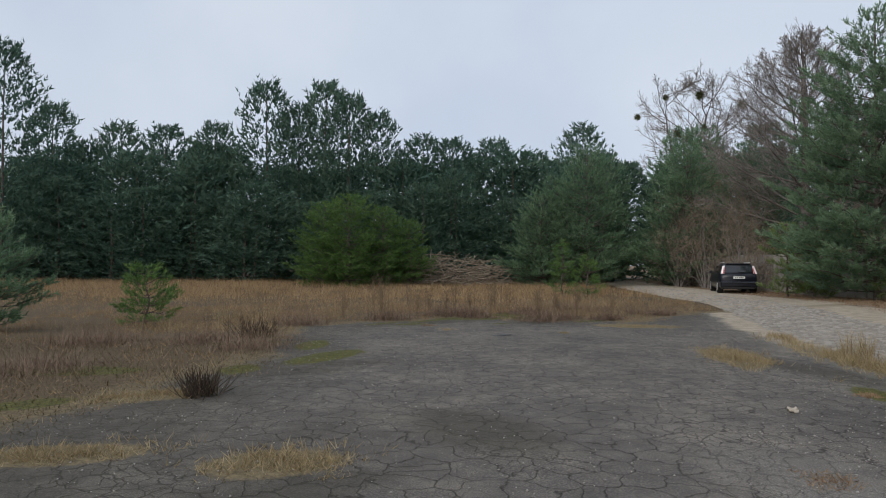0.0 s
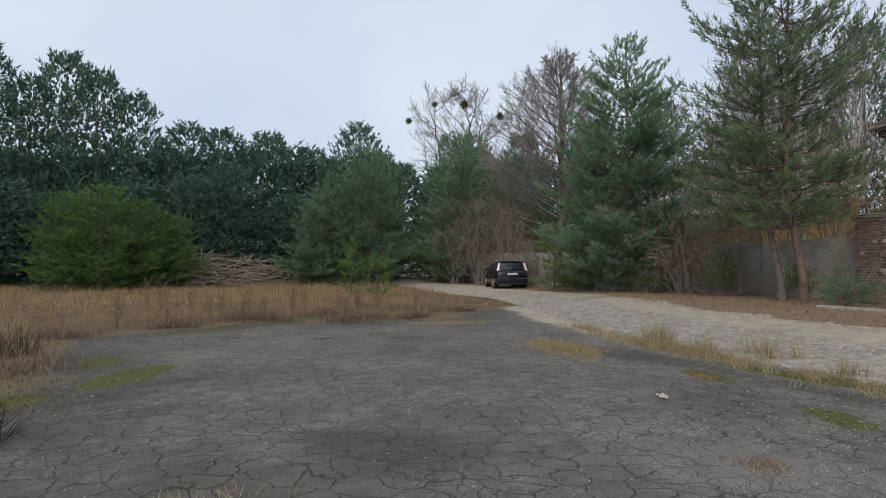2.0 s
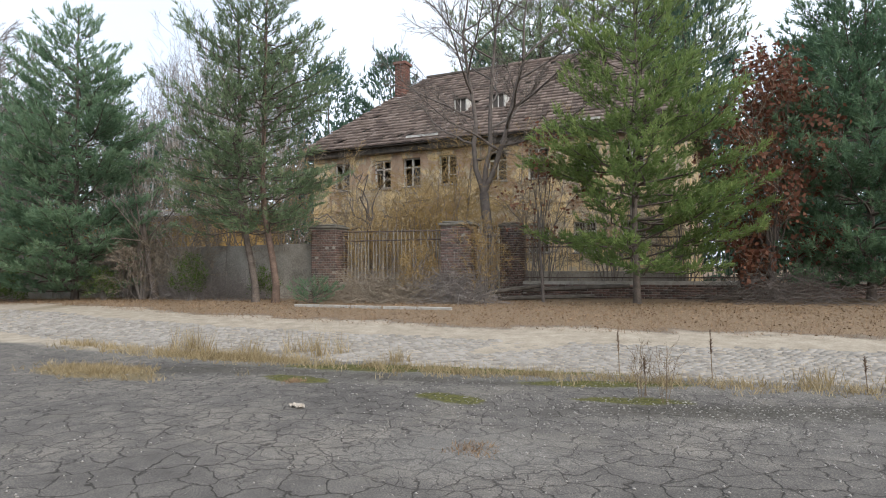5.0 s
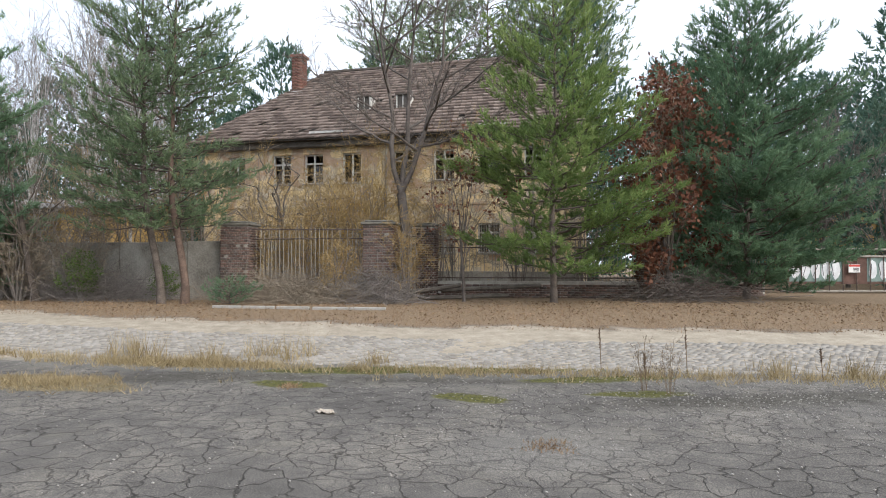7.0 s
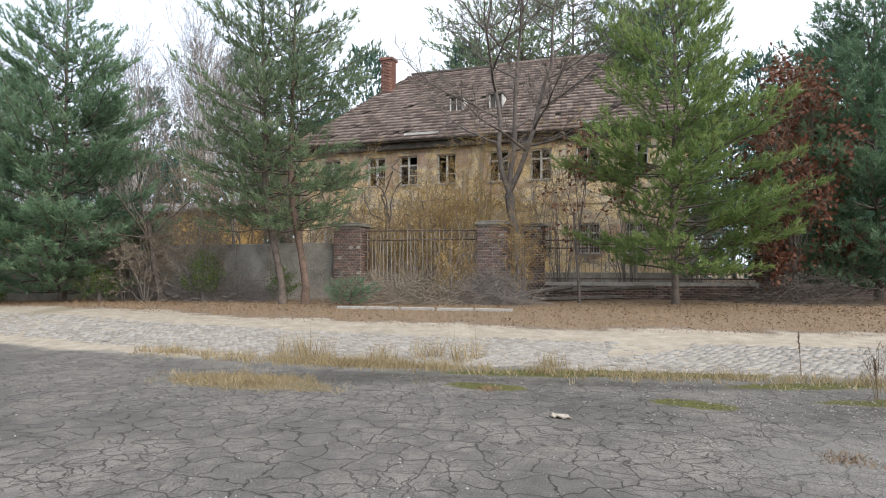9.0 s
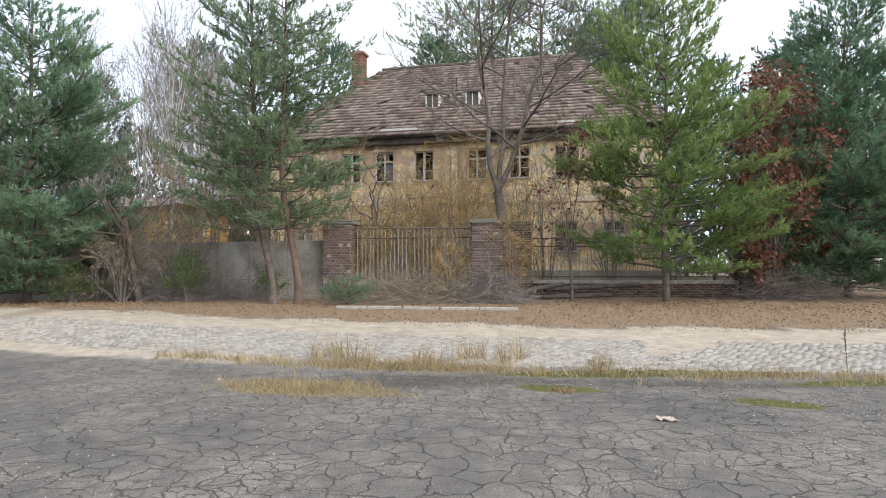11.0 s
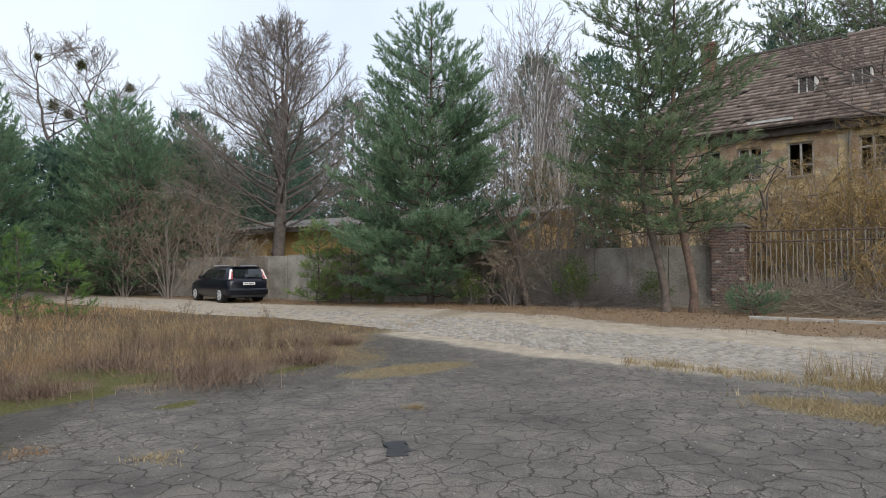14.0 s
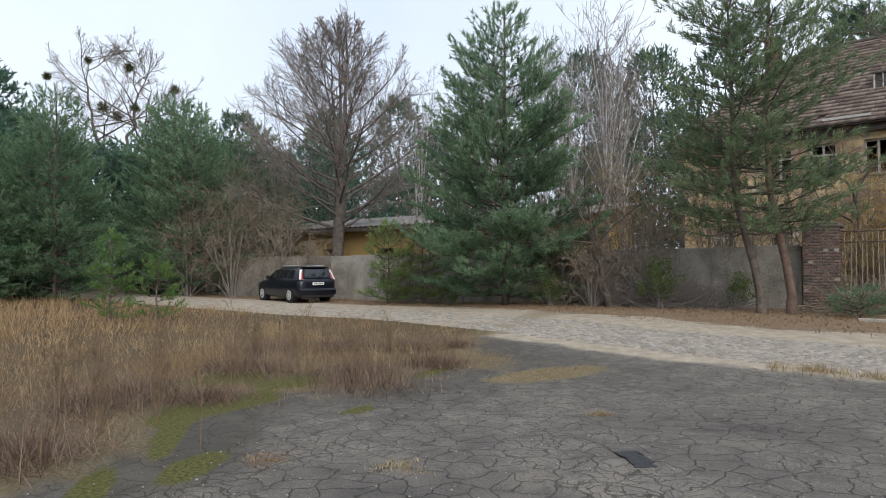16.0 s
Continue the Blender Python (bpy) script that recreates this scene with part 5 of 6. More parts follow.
def boxes_mesh(bs):
    bs = np.array(bs)
    v = np.stack([bs[:, [0, 2, 4]], bs[:, [1, 2, 4]], bs[:, [1, 3, 4]], bs[:, [0, 3, 4]], bs[:, [0, 2, 5]], bs[:, [1, 2, 5]], bs[:, [1, 3, 5]], bs[:, [0, 3, 5]]], 1)
    f = np.array([[0, 3, 2, 1], [4, 5, 6, 7], [0, 1, 5, 4], [1, 2, 6, 5], [2, 3, 7, 6], [3, 0, 4, 7]])
    return v.reshape(-1, 3), (f[None] + (np.arange(len(bs)) * 8)[:, None, None]).reshape(-1, 4)


rng = np.random.RandomState(12)
bs = []
brick_rows(bs, 2.62, 3.24, 4.1, 4.7, 9.9, 13.0, 0.083, 0.25, rng)
box("chimney_core", 2.63, 3.23, 4.11, 4.69, 9.6, 13.0, MAT["mortar"], house)
v, f = boxes_mesh(bs)
build("chimney", v, f, MAT["chimney_brick"], house, label="red brick chimney stack")
box("chimney_cap", 2.52, 3.34, 4.0, 4.8, 13.0, 13.16, MAT["chimney_brick"], house, "corbelled chimney head", 0.02)
box("chimney_flashing", 2.5, 3.36, 3.86, 4.08, 10.75, 11.05, MAT["window_white"], house, "pale mortar flashing", 0.02)

# ---- the low outbuilding behind the wall ----
barn = empty_at("outbuilding", pose(22.0, 23.5, 0.37), "low ochre outbuilding with a grey sheet roof behind the wall", "building")
wall_with_holes("outbuilding_wall", 0, 22.5, 0, 3.45, 0.0, 0.3, [(2.0 + 4 * k, 3.1 + 4 * k, 1.2, 2.3) for k in range(5)], MAT["barn_wall"], barn).matrix_basis = Matrix(((0, 1, 0, 0), (1, 0, 0, 0), (0, 0, 1, 0), (0, 0, 0, 1)))
box("outbuilding_end", 0.3, 8.0, 0.0, 0.3, 0, 3.45, MAT["barn_wall"], barn)
box("outbuilding_end", 0.3, 8.0, 22.2, 22.5, 0, 3.45, MAT["barn_wall"], barn)
box("outbuilding_back", 8.0, 8.3, 0.0, 22.5, 0, 4.4, MAT["barn_wall"], barn)
n = 180
u = np.linspace(-0.4, 22.9, n)
w = 0.035 * np.sin(u * 2 * np.pi / 0.36)
rv = np.concatenate([np.stack([np.full(n, -0.8), u, 3.42 + w], 1), np.stack([np.full(n, 8.6), u, 4.75 + w], 1)])
i = np.arange(n - 1)
roof = build("outbuilding_roof", np.concatenate([rv, rv + np.array([0, 0, 0.03])]), np.concatenate([np.stack([i, i + 1, i + 1 + n, i + n], 1), np.stack([i + 2 * n, i + 3 * n, i + 1 + 3 * n, i + 1 + 2 * n], 1)]), MAT["barn_roof"], barn, label="grey corrugated sheet roof")
box("fascia", -0.78, -0.72, -0.4, 22.9, 3.2, 3.38, MAT["dark_wood"], barn)


# ---- concrete wall, brick pillars, iron fence ----
fence_wall = empty_at("concrete_wall", Matrix(), "weathered grey wall of upright concrete slabs", "wall", kind="structure")
rng = np.random.RandomState(15)
y, k = 14.42, 0
while y < 46:
    x, z, t = 17.55 + 0.01 * rng.normal(), float(ground_z(17.5, y)), rng.normal(scale=0.012)
    box("wall_slab", x, x + 0.12, y + 0.008, y + 1.192, z - 0.3, 2.3 + t - 0.006 * (y - 14), MAT["concrete"], fence_wall, "", 0.012)
    if k % 2 == 0:
        box("wall_post", x - 0.05, x + 0.16, y - 0.06, y + 0.06, z - 0.3, 2.26 + t - 0.006 * (y - 14), MAT["concrete"], fence_wall, "", 0.012)
    y, k = y + 1.2, k + 1


def brick_pillar(x0, x1, y0, y1, top, singles, label):
    """A brick gate pillar: mortar core, bricks one by one on the sides that face the road, a stone cap."""
    z0 = float(ground_z((x0 + x1) / 2, (y0 + y1) / 2)) - 0.1
    pillar = empty_at("brick_pillar", Matrix(), label, "pillar", "brick pillars")
    rng = np.random.RandomState(int(y0 * 10) % 100)
    box("pillar_core", x0 + 0.012, x1 - 0.012, y0 + 0.012, y1 - 0.012, z0, top - 0.1, MAT["mortar"], pillar)
    bs = []
    brick_rows(bs, x0, x1, y0, y1, z0, top - 0.1, 0.083, 0.132, rng)
    near = [b for b in bs if b[0] < x0 + 0.1][:singles] if singles else []
    rest = [b for b in bs if b not in near and rng.rand() > 0.01]
    v, f = boxes_mesh(rest)
    build("brick_courses", v, f, MAT["brick_rest"], pillar, kind="stuff")
    box("pillar_cap", x0 - 0.07, x1 + 0.07, y0 - 0.07, y1 + 0.07, top - 0.1, top - 0.02, MAT["dark_cap"], pillar, "mossy dark concrete cap", 0.015)
    box("cap_top", x0 + 0.02, x1 - 0.02, y0 + 0.02, y1 - 0.02, top - 0.02, top + 0.04, MAT["dark_cap"], pillar, "", 0.03)
    shared = {}
    for b in near:
        if rng.rand() < 0.02:
            continue
        size = (round(b[1] - b[0], 3), round(b[3] - b[2], 2), round(b[5] - b[4], 3))
        if size not in shared:
            bm = box_bm(bmesh.new(), -size[0] / 2, size[0] / 2, -size[1] / 2, size[1] / 2, -size[2] / 2, size[2] / 2, 0.006)
            me = bpy.data.meshes.new("brick")
            bm.to_mesh(me)
            bm.free()
            me.materials.append(MAT["brick"])
            shared[size] = me
        ob = new("brick", shared[size])
        ob.parent = pillar
        ob.matrix_basis = pose((b[0] + b[1]) / 2, (b[2] + b[3]) / 2, (b[4] + b[5]) / 2, 0, 0, rng.normal(scale=0.6))
    return pillar


def iron_fence(a, b, z_base, z0, z1, label, gap=0.135, plinth=True, tilt=0.0):
    """Iron bars between two rails on a low brick plinth."""
    a, b = Vector((*a, 0)), Vector((*b, 0))
    d = (b - a).normalized()
    fence = empty_at("iron_fence", Matrix(), label, "fence", "iron fence")
    rng = np.random.RandomState(int(a.y * 7) % 97)
    for z in (z1 - 0.06, z1 - 0.34, z0 + 0.12):
        rod("rail", (a.x, a.y, z), (b.x, b.y, z + rng.normal(scale=0.015)), 0.022, MAT["iron"], fence, "", 6)
    n = int((b - a).length / gap)
    for k in range(n):
        if rng.rand() < 0.08:
            continue
        q = a + d * (k + 0.5) * gap
        sx, sy = rng.normal(scale=0.02, size=2)
        rod("bar", (q.x, q.y, z0), (q.x + sx, q.y + sy, z1 - rng.uniform(0, 0.35) * (rng.rand() < 0.3)), 0.013, MAT["pale_iron"], fence, "", 5)
    if plinth:
        side = Vector((-d.y, d.x, 0)) * 0.17
        z = z_base
        bm = bmesh.new()
        c = [a + side, b + side, b - side, a - side]
        lo, hi = [bm.verts.new((p.x, p.y, z - 0.2)) for p in c], [bm.verts.new((p.x, p.y, z0)) for p in c]
        for k in range(4):
            bm.faces.new((lo[k], lo[(k + 1) % 4], hi[(k + 1) % 4], hi[k]))
        bm.faces.new(hi)
        bmesh.ops.recalc_face_normals(bm, faces=bm.faces)
        part("plinth", bm, MAT["mortar"], fence, "low brick plinth")
        length, bs = (b - a).length, []
        for r in range(int((z0 - z) / 0.083) + 1):
            for i in range(int(length / 0.25)):
                u0 = i * 0.25 + 0.125 * (r % 2) + 0.006
                bs.append((u0, u0 + 0.238, -0.19, 0.19, z - 0.1 + r * 0.083, z - 0.1 + r * 0.083 + 0.07))
        v, f = boxes_mesh(bs)
        ob = build("plinth_bricks", v, f, MAT["brick_rest"], fence, kind="stuff")
        ob.matrix_basis = Matrix(((d.x, -d.y, 0, a.x), (d.y, d.x, 0, a.y), (0, 0, 1, 0), (0, 0, 0, 1)))
    return fence


brick_pillar(17.2, 18.1, 13.38, 14.3, 2.9, 300, "dark brick gate pillar with a concrete cap")
brick_pillar(16.85, 17.75, 8.55, 9.5, 2.88, 300, "worn red brick gate pillar with a crumbled top")
brick_pillar(20.0, 20.75, 7.6, 8.3, 3.0, 0, "brick gate pillar set back from the road")
brick_pillar(20.3, 21.05, -0.4, 0.4, 2.95, 0, "brick pillar behind the red oak")
iron_fence((17.5, 9.55), (17.6, 13.35), 0.37, 0.95, 2.72, "bent iron bar fence between brick pillars")
iron_fence((20.4, 7.55), (20.6, 0.45), 0.37, 0.95, 2.5, "iron bar fence on a brick plinth")
iron_fence((20.7, -0.5), (23.5, -4.8), 0.37, 0.9, 2.4, "iron bar fence on a brick plinth")
iron_fence((17.8, 8.5), (20.0, 8.2), 0.37, 0.45, 2.6, "open iron gate leaf between the pillars", plinth=False)
for k, (a, b) in enumerate((((17.0, 8.4, 0.62), (18.6, 6.6, 0.86)), ((18.3, 7.2, 0.7), (19.9, 3.9, 0.82)), ((17.9, 7.9, 0.45), (19.2, 5.0, 0.5)))):
    beam = rod("fallen_beam", a, b, 0.07, MAT["dark_wood"], None, "", 6)
    tagged(beam, "grey fallen timber lying before the fence", "timber", "fallen timbers")
for x, y, ln, a in ((13.55, 8.6, 0.95, 3), (13.6, 9.6, 0.95, 2), (13.66, 10.62, 0.9, 4), (13.74, 11.6, 0.9, 4), (13.8, 12.5, 0.8, 3)):
    z = float(ground_z(x, y))
    k = box("kerb_stone", -0.06, 0.06, -ln / 2, ln / 2, -0.1, 0.07, MAT["kerb"], None, "", 0.012)
    k.matrix_basis = pose(x, y, z, 0, 0, -a)
    tagged(k, "pale concrete kerb stone half sunk in litter", "kerb", "kerb stones")


def heap(x, y, rx, ry, h, n, seed, mat, label, name="brush_heap", thick=0.008):
    """Cut branches thrown in a heap."""
    rng = np.random.RandomState(seed)
    c = np.stack([rng.normal(scale=rx * 0.5, size=n), rng.normal(scale=ry * 0.5, size=n)], 1)
    z = h * np.exp(-(c[:, 0] / rx) ** 2 - (c[:, 1] / ry) ** 2) * rng.rand(n)
    d = np.stack([rng.normal(size=n) * rx / ry, rng.normal(size=n) * 1.3, rng.normal(scale=0.6, size=n)], 1)
    d = unit(d)
    ln = rng.uniform(0.3, 1.1, n)[:, None]
    m = np.stack([c[:, 0], c[:, 1], z + 0.04], 1)
    bend = rng.normal(scale=0.09, size=(n, 3))
    a, b = m - d * ln, m + d * ln
    a[:, 2], b[:, 2] = np.maximum(a[:, 2], 0.01), np.maximum(b[:, 2], 0.01)
    mid = m + bend
    mid[:, 2] = np.maximum(mid[:, 2], 0.02)
    r = rng.uniform(0.4, 1.3, n) * thick
    v, f = tubes(np.concatenate([a, mid]), np.concatenate([mid, b]), np.concatenate([r, r * 0.8]), np.concatenate([r * 0.8, r * 0.4]), 4)
    ob = build(name, v, f, mat, label=label, category="brushwood", kind="stuff")
    ob.matrix_basis = on_ground(x, y)
    return ob


heap(16.3, 11.4, 0.8, 2.4, 0.75, 800, 1, MAT["twig_red"], "heap of grey cut branches before the iron fence")
heap(16.4, 9.0, 0.7, 1.0, 0.9, 420, 2, MAT["twig"], "tangle of dry twigs at the pillar's foot")
heap(16.5, 18.4, 0.8, 2.6, 0.9, 700, 3, MAT["twig"], "fallen branches along the wall")
heap(18.6, -0.6, 1.2, 2.2, 0.8, 300, 4, MAT["bark_grey"], "dark fallen branches under the red oak")
heap(0.4, 46.0, 6.0, 1.6, 2.2, 700, 5, MAT["twig_red"], "long heap of felled branches at the forest edge", thick=0.03)
low = pine(0.5, 0.8, 0.05, 230, per=12, needle=0.11, width=0.016, whorl=0.1, pitch=0.13, needles=MAT["needles"], place=on_ground(14.9, 12.9), label="fallen green pine bough by the brush heap", sharp=0.3, group="")
green, tips = bare_tree("green_bush", 1.4, 241, on_ground(15.6, 18.0), "low bush with small green leaves by the wall", "bush", MAT["twig"], MAT["twig"], r0=0.012, trunk_h=0.1, crown=0.5, limbs=9, counts=(6, 4, 3), stems=4, low=0.3, twig=0.003)
leafed(green, tips, 6, 0.06, 3, MAT["green_weed"], scatter=0.06)
for k, (x, y, h) in enumerate(((15.2, 25.6, 0.9), (16.8, 15.9, 1.0), (15.4, 21.6, 1.1), (16.9, 29.8, 1.2), (15.7, 33.0, 0.8))):
    g_, tips = bare_tree("green_bush", h, 280 + k, on_ground(x, y), "low bush with small green leaves by the wall", "bush", MAT["twig"], MAT["twig"], group="green bushes", r0=0.01, trunk_h=0.1, crown=0.6, limbs=9, counts=(6, 4, 3), stems=4, low=0.2, twig=0.003)
    leafed(g_, tips, 300 + k, 0.06, 2, MAT["green_weed"], scatter=0.06)
# leaning dead pine by the wall
bare_tree("dead_tree", 4.4, 251, on_ground(15.9, 19.7) @ pose(0, 0, 0, -12, -4, 0), "leaning dead tree with bare side branches", "tree", MAT["bark"], MAT["twig"], r0=0.14, trunk_h=0.5, crown=0.45, limbs=8, counts=(6, 4, 3), turn=0.9, low=-0.1)

# ---- sheet metal gate with spray paint ----
gate = empty_at("metal_gate", pose(25.2, -6.4, 0.37, 0, 0, -80), "red-brown sheet metal sliding gate covered in white graffiti", "gate")
for z in (0.1, 1.55, 1.85):
    rod("gate_rail", (-0.2, 0, z), (7.5, 0, z), 0.045, MAT["pale_iron"], gate, "", 6)
for k in range(13):
    rod("gate_bar", (0.1 + 0.6 * k, -0.03, 0.12), (0.1 + 0.6 * k, -0.03, 1.55), 0.022, MAT["iron"], gate, "", 5)
for k in range(4):
    box("gate_sheet", 0.1 + 1.85 * k, 1.93 + 1.85 * k, 0.03, 0.05, 0.4, 1.52, MAT["rust_panel"], gate)
rng = np.random.RandomState(33)
for k in range(2):
    u0 = 0.2 + 3.4 * k
    box("paint_ground", u0, u0 + 2.3, 0.022, 0.026, 0.5, 1.5, MAT["graffiti_green"], gate, "grey-green sprayed ground")
    for j in range(5):
        bm = bmesh.new()
        c, w = u0 + 0.26 + 0.44 * j, 0.2
        ring = [bm.verts.new((c + w * math.cos(a) * (0.8 + 0.3 * rng.rand()), 0.016, 1.0 + 0.44 * math.sin(a) * (0.8 + 0.25 * rng.rand()))) for a in np.linspace(0, 2 * np.pi, 14, endpoint=False)]
        bm.faces.new(ring)
        part("paint_shape", bm, MAT["graffiti_white"], gate, "white sprayed letter-like shape")
        rod("paint_line", (c - 0.1, 0.014, 0.75), (c + 0.08 * rng.normal(), 0.014, 1.25), 0.014, MAT["graffiti_black"], gate, "", 4)
sign = empty_at("warning_sign", pose(25.2, -6.4, 0.37, 0, 0, -80) @ pose(2.95, -0.1, 1.05), "small white sign with a red strip on the gate", "sign")
for o in (box("sign_board", -0.25, 0.25, 0.0, 0.012, -0.17, 0.17, MAT["sign_white"], sign), box("sign_strip", -0.24, 0.24, -0.005, -0.001, 0.07, 0.16, MAT["sign_red"], sign)):
    o.matrix_basis = pose(0, 0, 0)
for k in range(3):
    box("text_bar", -0.05, 0.2, -0.005, -0.002, -0.12 + 0.055 * k, -0.09 + 0.055 * k, MAT["plate_ink"], sign)
far_house = empty_at("far_house", pose(46.0, -16.0, 0.37, 0, 0, -75), "ochre house behind the gate and trees", "house")
wall_with_holes("wall", 0, 9, 0, 5.5, 0, 0.4, [(1.0 + 2.6 * k, 2.2 + 2.6 * k, a, a + 1.4) for k in range(3) for a in (0.9, 3.4)], MAT["barn_wall"], far_house)
box("inner_wall", 0, 9, 2.5, 2.7, 0, 5.5, MAT["interior"], far_house)
build("roof", [(-0.4, -0.5, 5.5), (9.4, -0.5, 5.5), (9.4, 6, 9), (-0.4, 6, 9), (-0.4, 12, 5.5), (9.4, 12, 5.5)], [(0, 1, 2, 3), (3, 2, 5, 4), (0, 3, 4), (1, 5, 2)], MAT["roof_tile"], far_house)
for u in (0, 8.6):
    box("side_wall", u, u + 0.4, 0.4, 11.6, 0, 5.5, MAT["barn_wall"], far_house)

# ---- the car ----
car = empty_at("estate_car", pose(14.8, 31.8, float(ground_z(14.8, 33.5)), 0, 0, -16), "parked dark navy estate car with silver wheels", "car")


def car_body():
    bm = bmesh.new()
    stations = [(0.0, 0.3, 0.8, 0.74), (0.05, 0.24, 0.98, 0.83), (0.3, 0.22, 1.0, 0.885), (0.9, 0.2, 0.99, 0.91), (1.8, 0.2, 0.97, 0.915), (2.8, 0.2, 0.95, 0.915), (3.4, 0.2, 0.92, 0.9), (3.95, 0.22, 0.83, 0.86), (4.3, 0.25, 0.7, 0.74), (4.45, 0.32, 0.55, 0.58)]
    rings = []
    for y, z0, z1, w in stations:
        prof = [(-w * 0.86, z0), (-w * 0.985, z0 + 0.12), (-w, (z0 + z1) * 0.5), (-w * 0.985, z1 - 0.1), (-w * 0.93, z1 - 0.015), (-w * 0.6, z1 + 0.015), (w * 0.6, z1 + 0.015), (w * 0.93, z1 - 0.015), (w * 0.985, z1 - 0.1), (w, (z0 + z1) * 0.5), (w * 0.985, z0 + 0.12), (w * 0.86, z0)]
        rings.append([bm.verts.new((x, y, z)) for x, z in prof])
    for a, b in zip(rings, rings[1:]):
        for k in range(12):
            bm.faces.new((a[k], b[k], b[(k + 1) % 12], a[(k + 1) % 12]))
    bm.faces.new(rings[0])
    bm.faces.new(rings[-1][::-1])
    bmesh.ops.recalc_face_normals(bm, faces=bm.faces)
    return bm


def car_top():
    bm = bmesh.new()
    rings = []
    for z, y0, y1, w in ((0.95, 0.07, 3.35, 0.88), (1.15, 0.14, 2.95, 0.82), (1.38, 0.28, 2.42, 0.7), (1.475, 0.42, 2.15, 0.62), (1.51, 0.75, 1.85, 0.5)):
        rings.append([bm.verts.new(p) for p in ((-w * 0.93, y0, z), (-w, y0 + 0.12, z), (-w, y1 - 0.2, z), (-w * 0.88, y1, z), (w * 0.88, y1, z), (w, y1 - 0.2, z), (w, y0 + 0.12, z), (w * 0.93, y0, z))])
    for a, b in zip(rings, rings[1:]):
        for k in range(8):
            bm.faces.new((a[k], a[(k + 1) % 8], b[(k + 1) % 8], b[k]))
    bm.faces.new(rings[-1])
    bmesh.ops.recalc_face_normals(bm, faces=bm.faces)
    return bm


part("body", car_body(), MAT["car_paint"], car, "glossy navy body", True)
part("cabin", car_top(), MAT["car_paint"], car, "", True)


def pane(name, pts, mat, off=(0, 0, 0), parent=None):
    bm = bmesh.new()
    vs = [bm.verts.new(Vector(p) + Vector(off)) for p in pts]
    f = bm.faces.new(vs)
    r = bmesh.ops.extrude_face_region(bm, geom=[f])
    bm.normal_update()
    bmesh.ops.translate(bm, verts=[v for v in r["geom"] if isinstance(v, bmesh.types.BMVert)], vec=f.normal * 0.008)
    bmesh.ops.recalc_face_normals(bm, faces=bm.faces)
    return part(name, bm, mat, parent or car)


pane("rear_window", [(-0.66, 0.075, 1.04), (0.66, 0.075, 1.04), (0.59, 0.245, 1.4), (-0.59, 0.245, 1.4)], MAT["car_glass"], (0, -0.016, 0))
pane("windscreen", [(0.7, 2.99, 1.1), (-0.7, 2.99, 1.1), (-0.6, 2.46, 1.38), (0.6, 2.46, 1.38)], MAT["car_glass"], (0, 0.03, 0.015))
for s in (-1, 1):
    for a, b, c, d in ((0.5, 1.05, 1.02, 0.58), (1.12, 1.92, 1.85, 1.1), (2.0, 2.85, 2.4, 1.93)):
        pane("side_window", [(s * 0.853, a, 1.03), (s * 0.853, b, 1.03), (s * 0.722, c, 1.36), (s * 0.722, d, 1.36)], MAT["car_glass"], (s * 0.012, 0, 0))
    pane("tail_lamp", [(s * 0.66, 0.05, 0.98), (s * 0.83, 0.08, 0.98), (s * 0.71, 0.26, 1.38), (s * 0.62, 0.235, 1.38)], MAT["clear_lens"], (s * 0.012, -0.03, 0))
    pane("lamp_strip", [(s * 0.67, 0.04, 0.99), (s * 0.74, 0.05, 0.99), (s * 0.66, 0.2, 1.3), (s * 0.63, 0.2, 1.3)], MAT["red_lens"], (s * 0.01, -0.028, 0))
    rod("roof_rail", (s * 0.6, 0.6, 1.545), (s * 0.58, 2.1, 1.53), 0.02, MAT["alloy"], car, "silver roof rail", 6)
    box("mirror", s * 0.9 if s > 0 else -1.06, 1.06 if s > 0 else -0.9, 2.62, 2.76, 0.98, 1.12, MAT["car_paint"], car, "", 0.03)
    for y in (0.82, 3.46):
        wheel = part("tyre", rod_bm(bmesh.new(), (s * 0.7, y, 0.315), (s * 0.905, y, 0.315), 0.315, 24), MAT["rubber"], car)
        hub = rod("rim", (s * 0.84, y, 0.315), (s * 0.918, y, 0.315), 0.205, MAT["alloy"], wheel, "silver alloy rim", 18)
        for k in range(7):
            a = k * 2 * math.pi / 7
            rod("spoke_gap", (s * 0.9, y + 0.13 * math.cos(a), 0.315 + 0.13 * math.sin(a)), (s * 0.921, y + 0.13 * math.cos(a), 0.315 + 0.13 * math.sin(a)), 0.035, MAT["black_plastic"], wheel, "", 8)
        rod("wheel_arch", (s * 0.66, y, 0.34), (s * 0.893, y, 0.34), 0.365, MAT["black_plastic"], car, "dark wheel arch", 24)
box("rear_bumper", -0.86, 0.86, -0.07, 0.1, 0.32, 0.6, MAT["car_paint"], car, "", 0.05)
box("bumper_strip", -0.8, 0.8, -0.085, 0.02, 0.5, 0.545, MAT["black_plastic"], car, "", 0.01)
box("under_bumper", -0.75, 0.75, -0.03, 0.2, 0.22, 0.34, MAT["black_plastic"], car, "", 0.02)
plate = box("number_plate", -0.26, 0.26, -0.05, -0.02, 0.74, 0.85, MAT["plate"], car, "white number plate", 0.004)
for k, (a, b) in enumerate(((-0.2, -0.15), (-0.12, -0.05), (0.0, 0.06), (0.08, 0.13), (0.15, 0.2))):
    box("plate_mark", a, b, -0.054, -0.051, 0.77, 0.82, MAT["plate_ink"], plate)
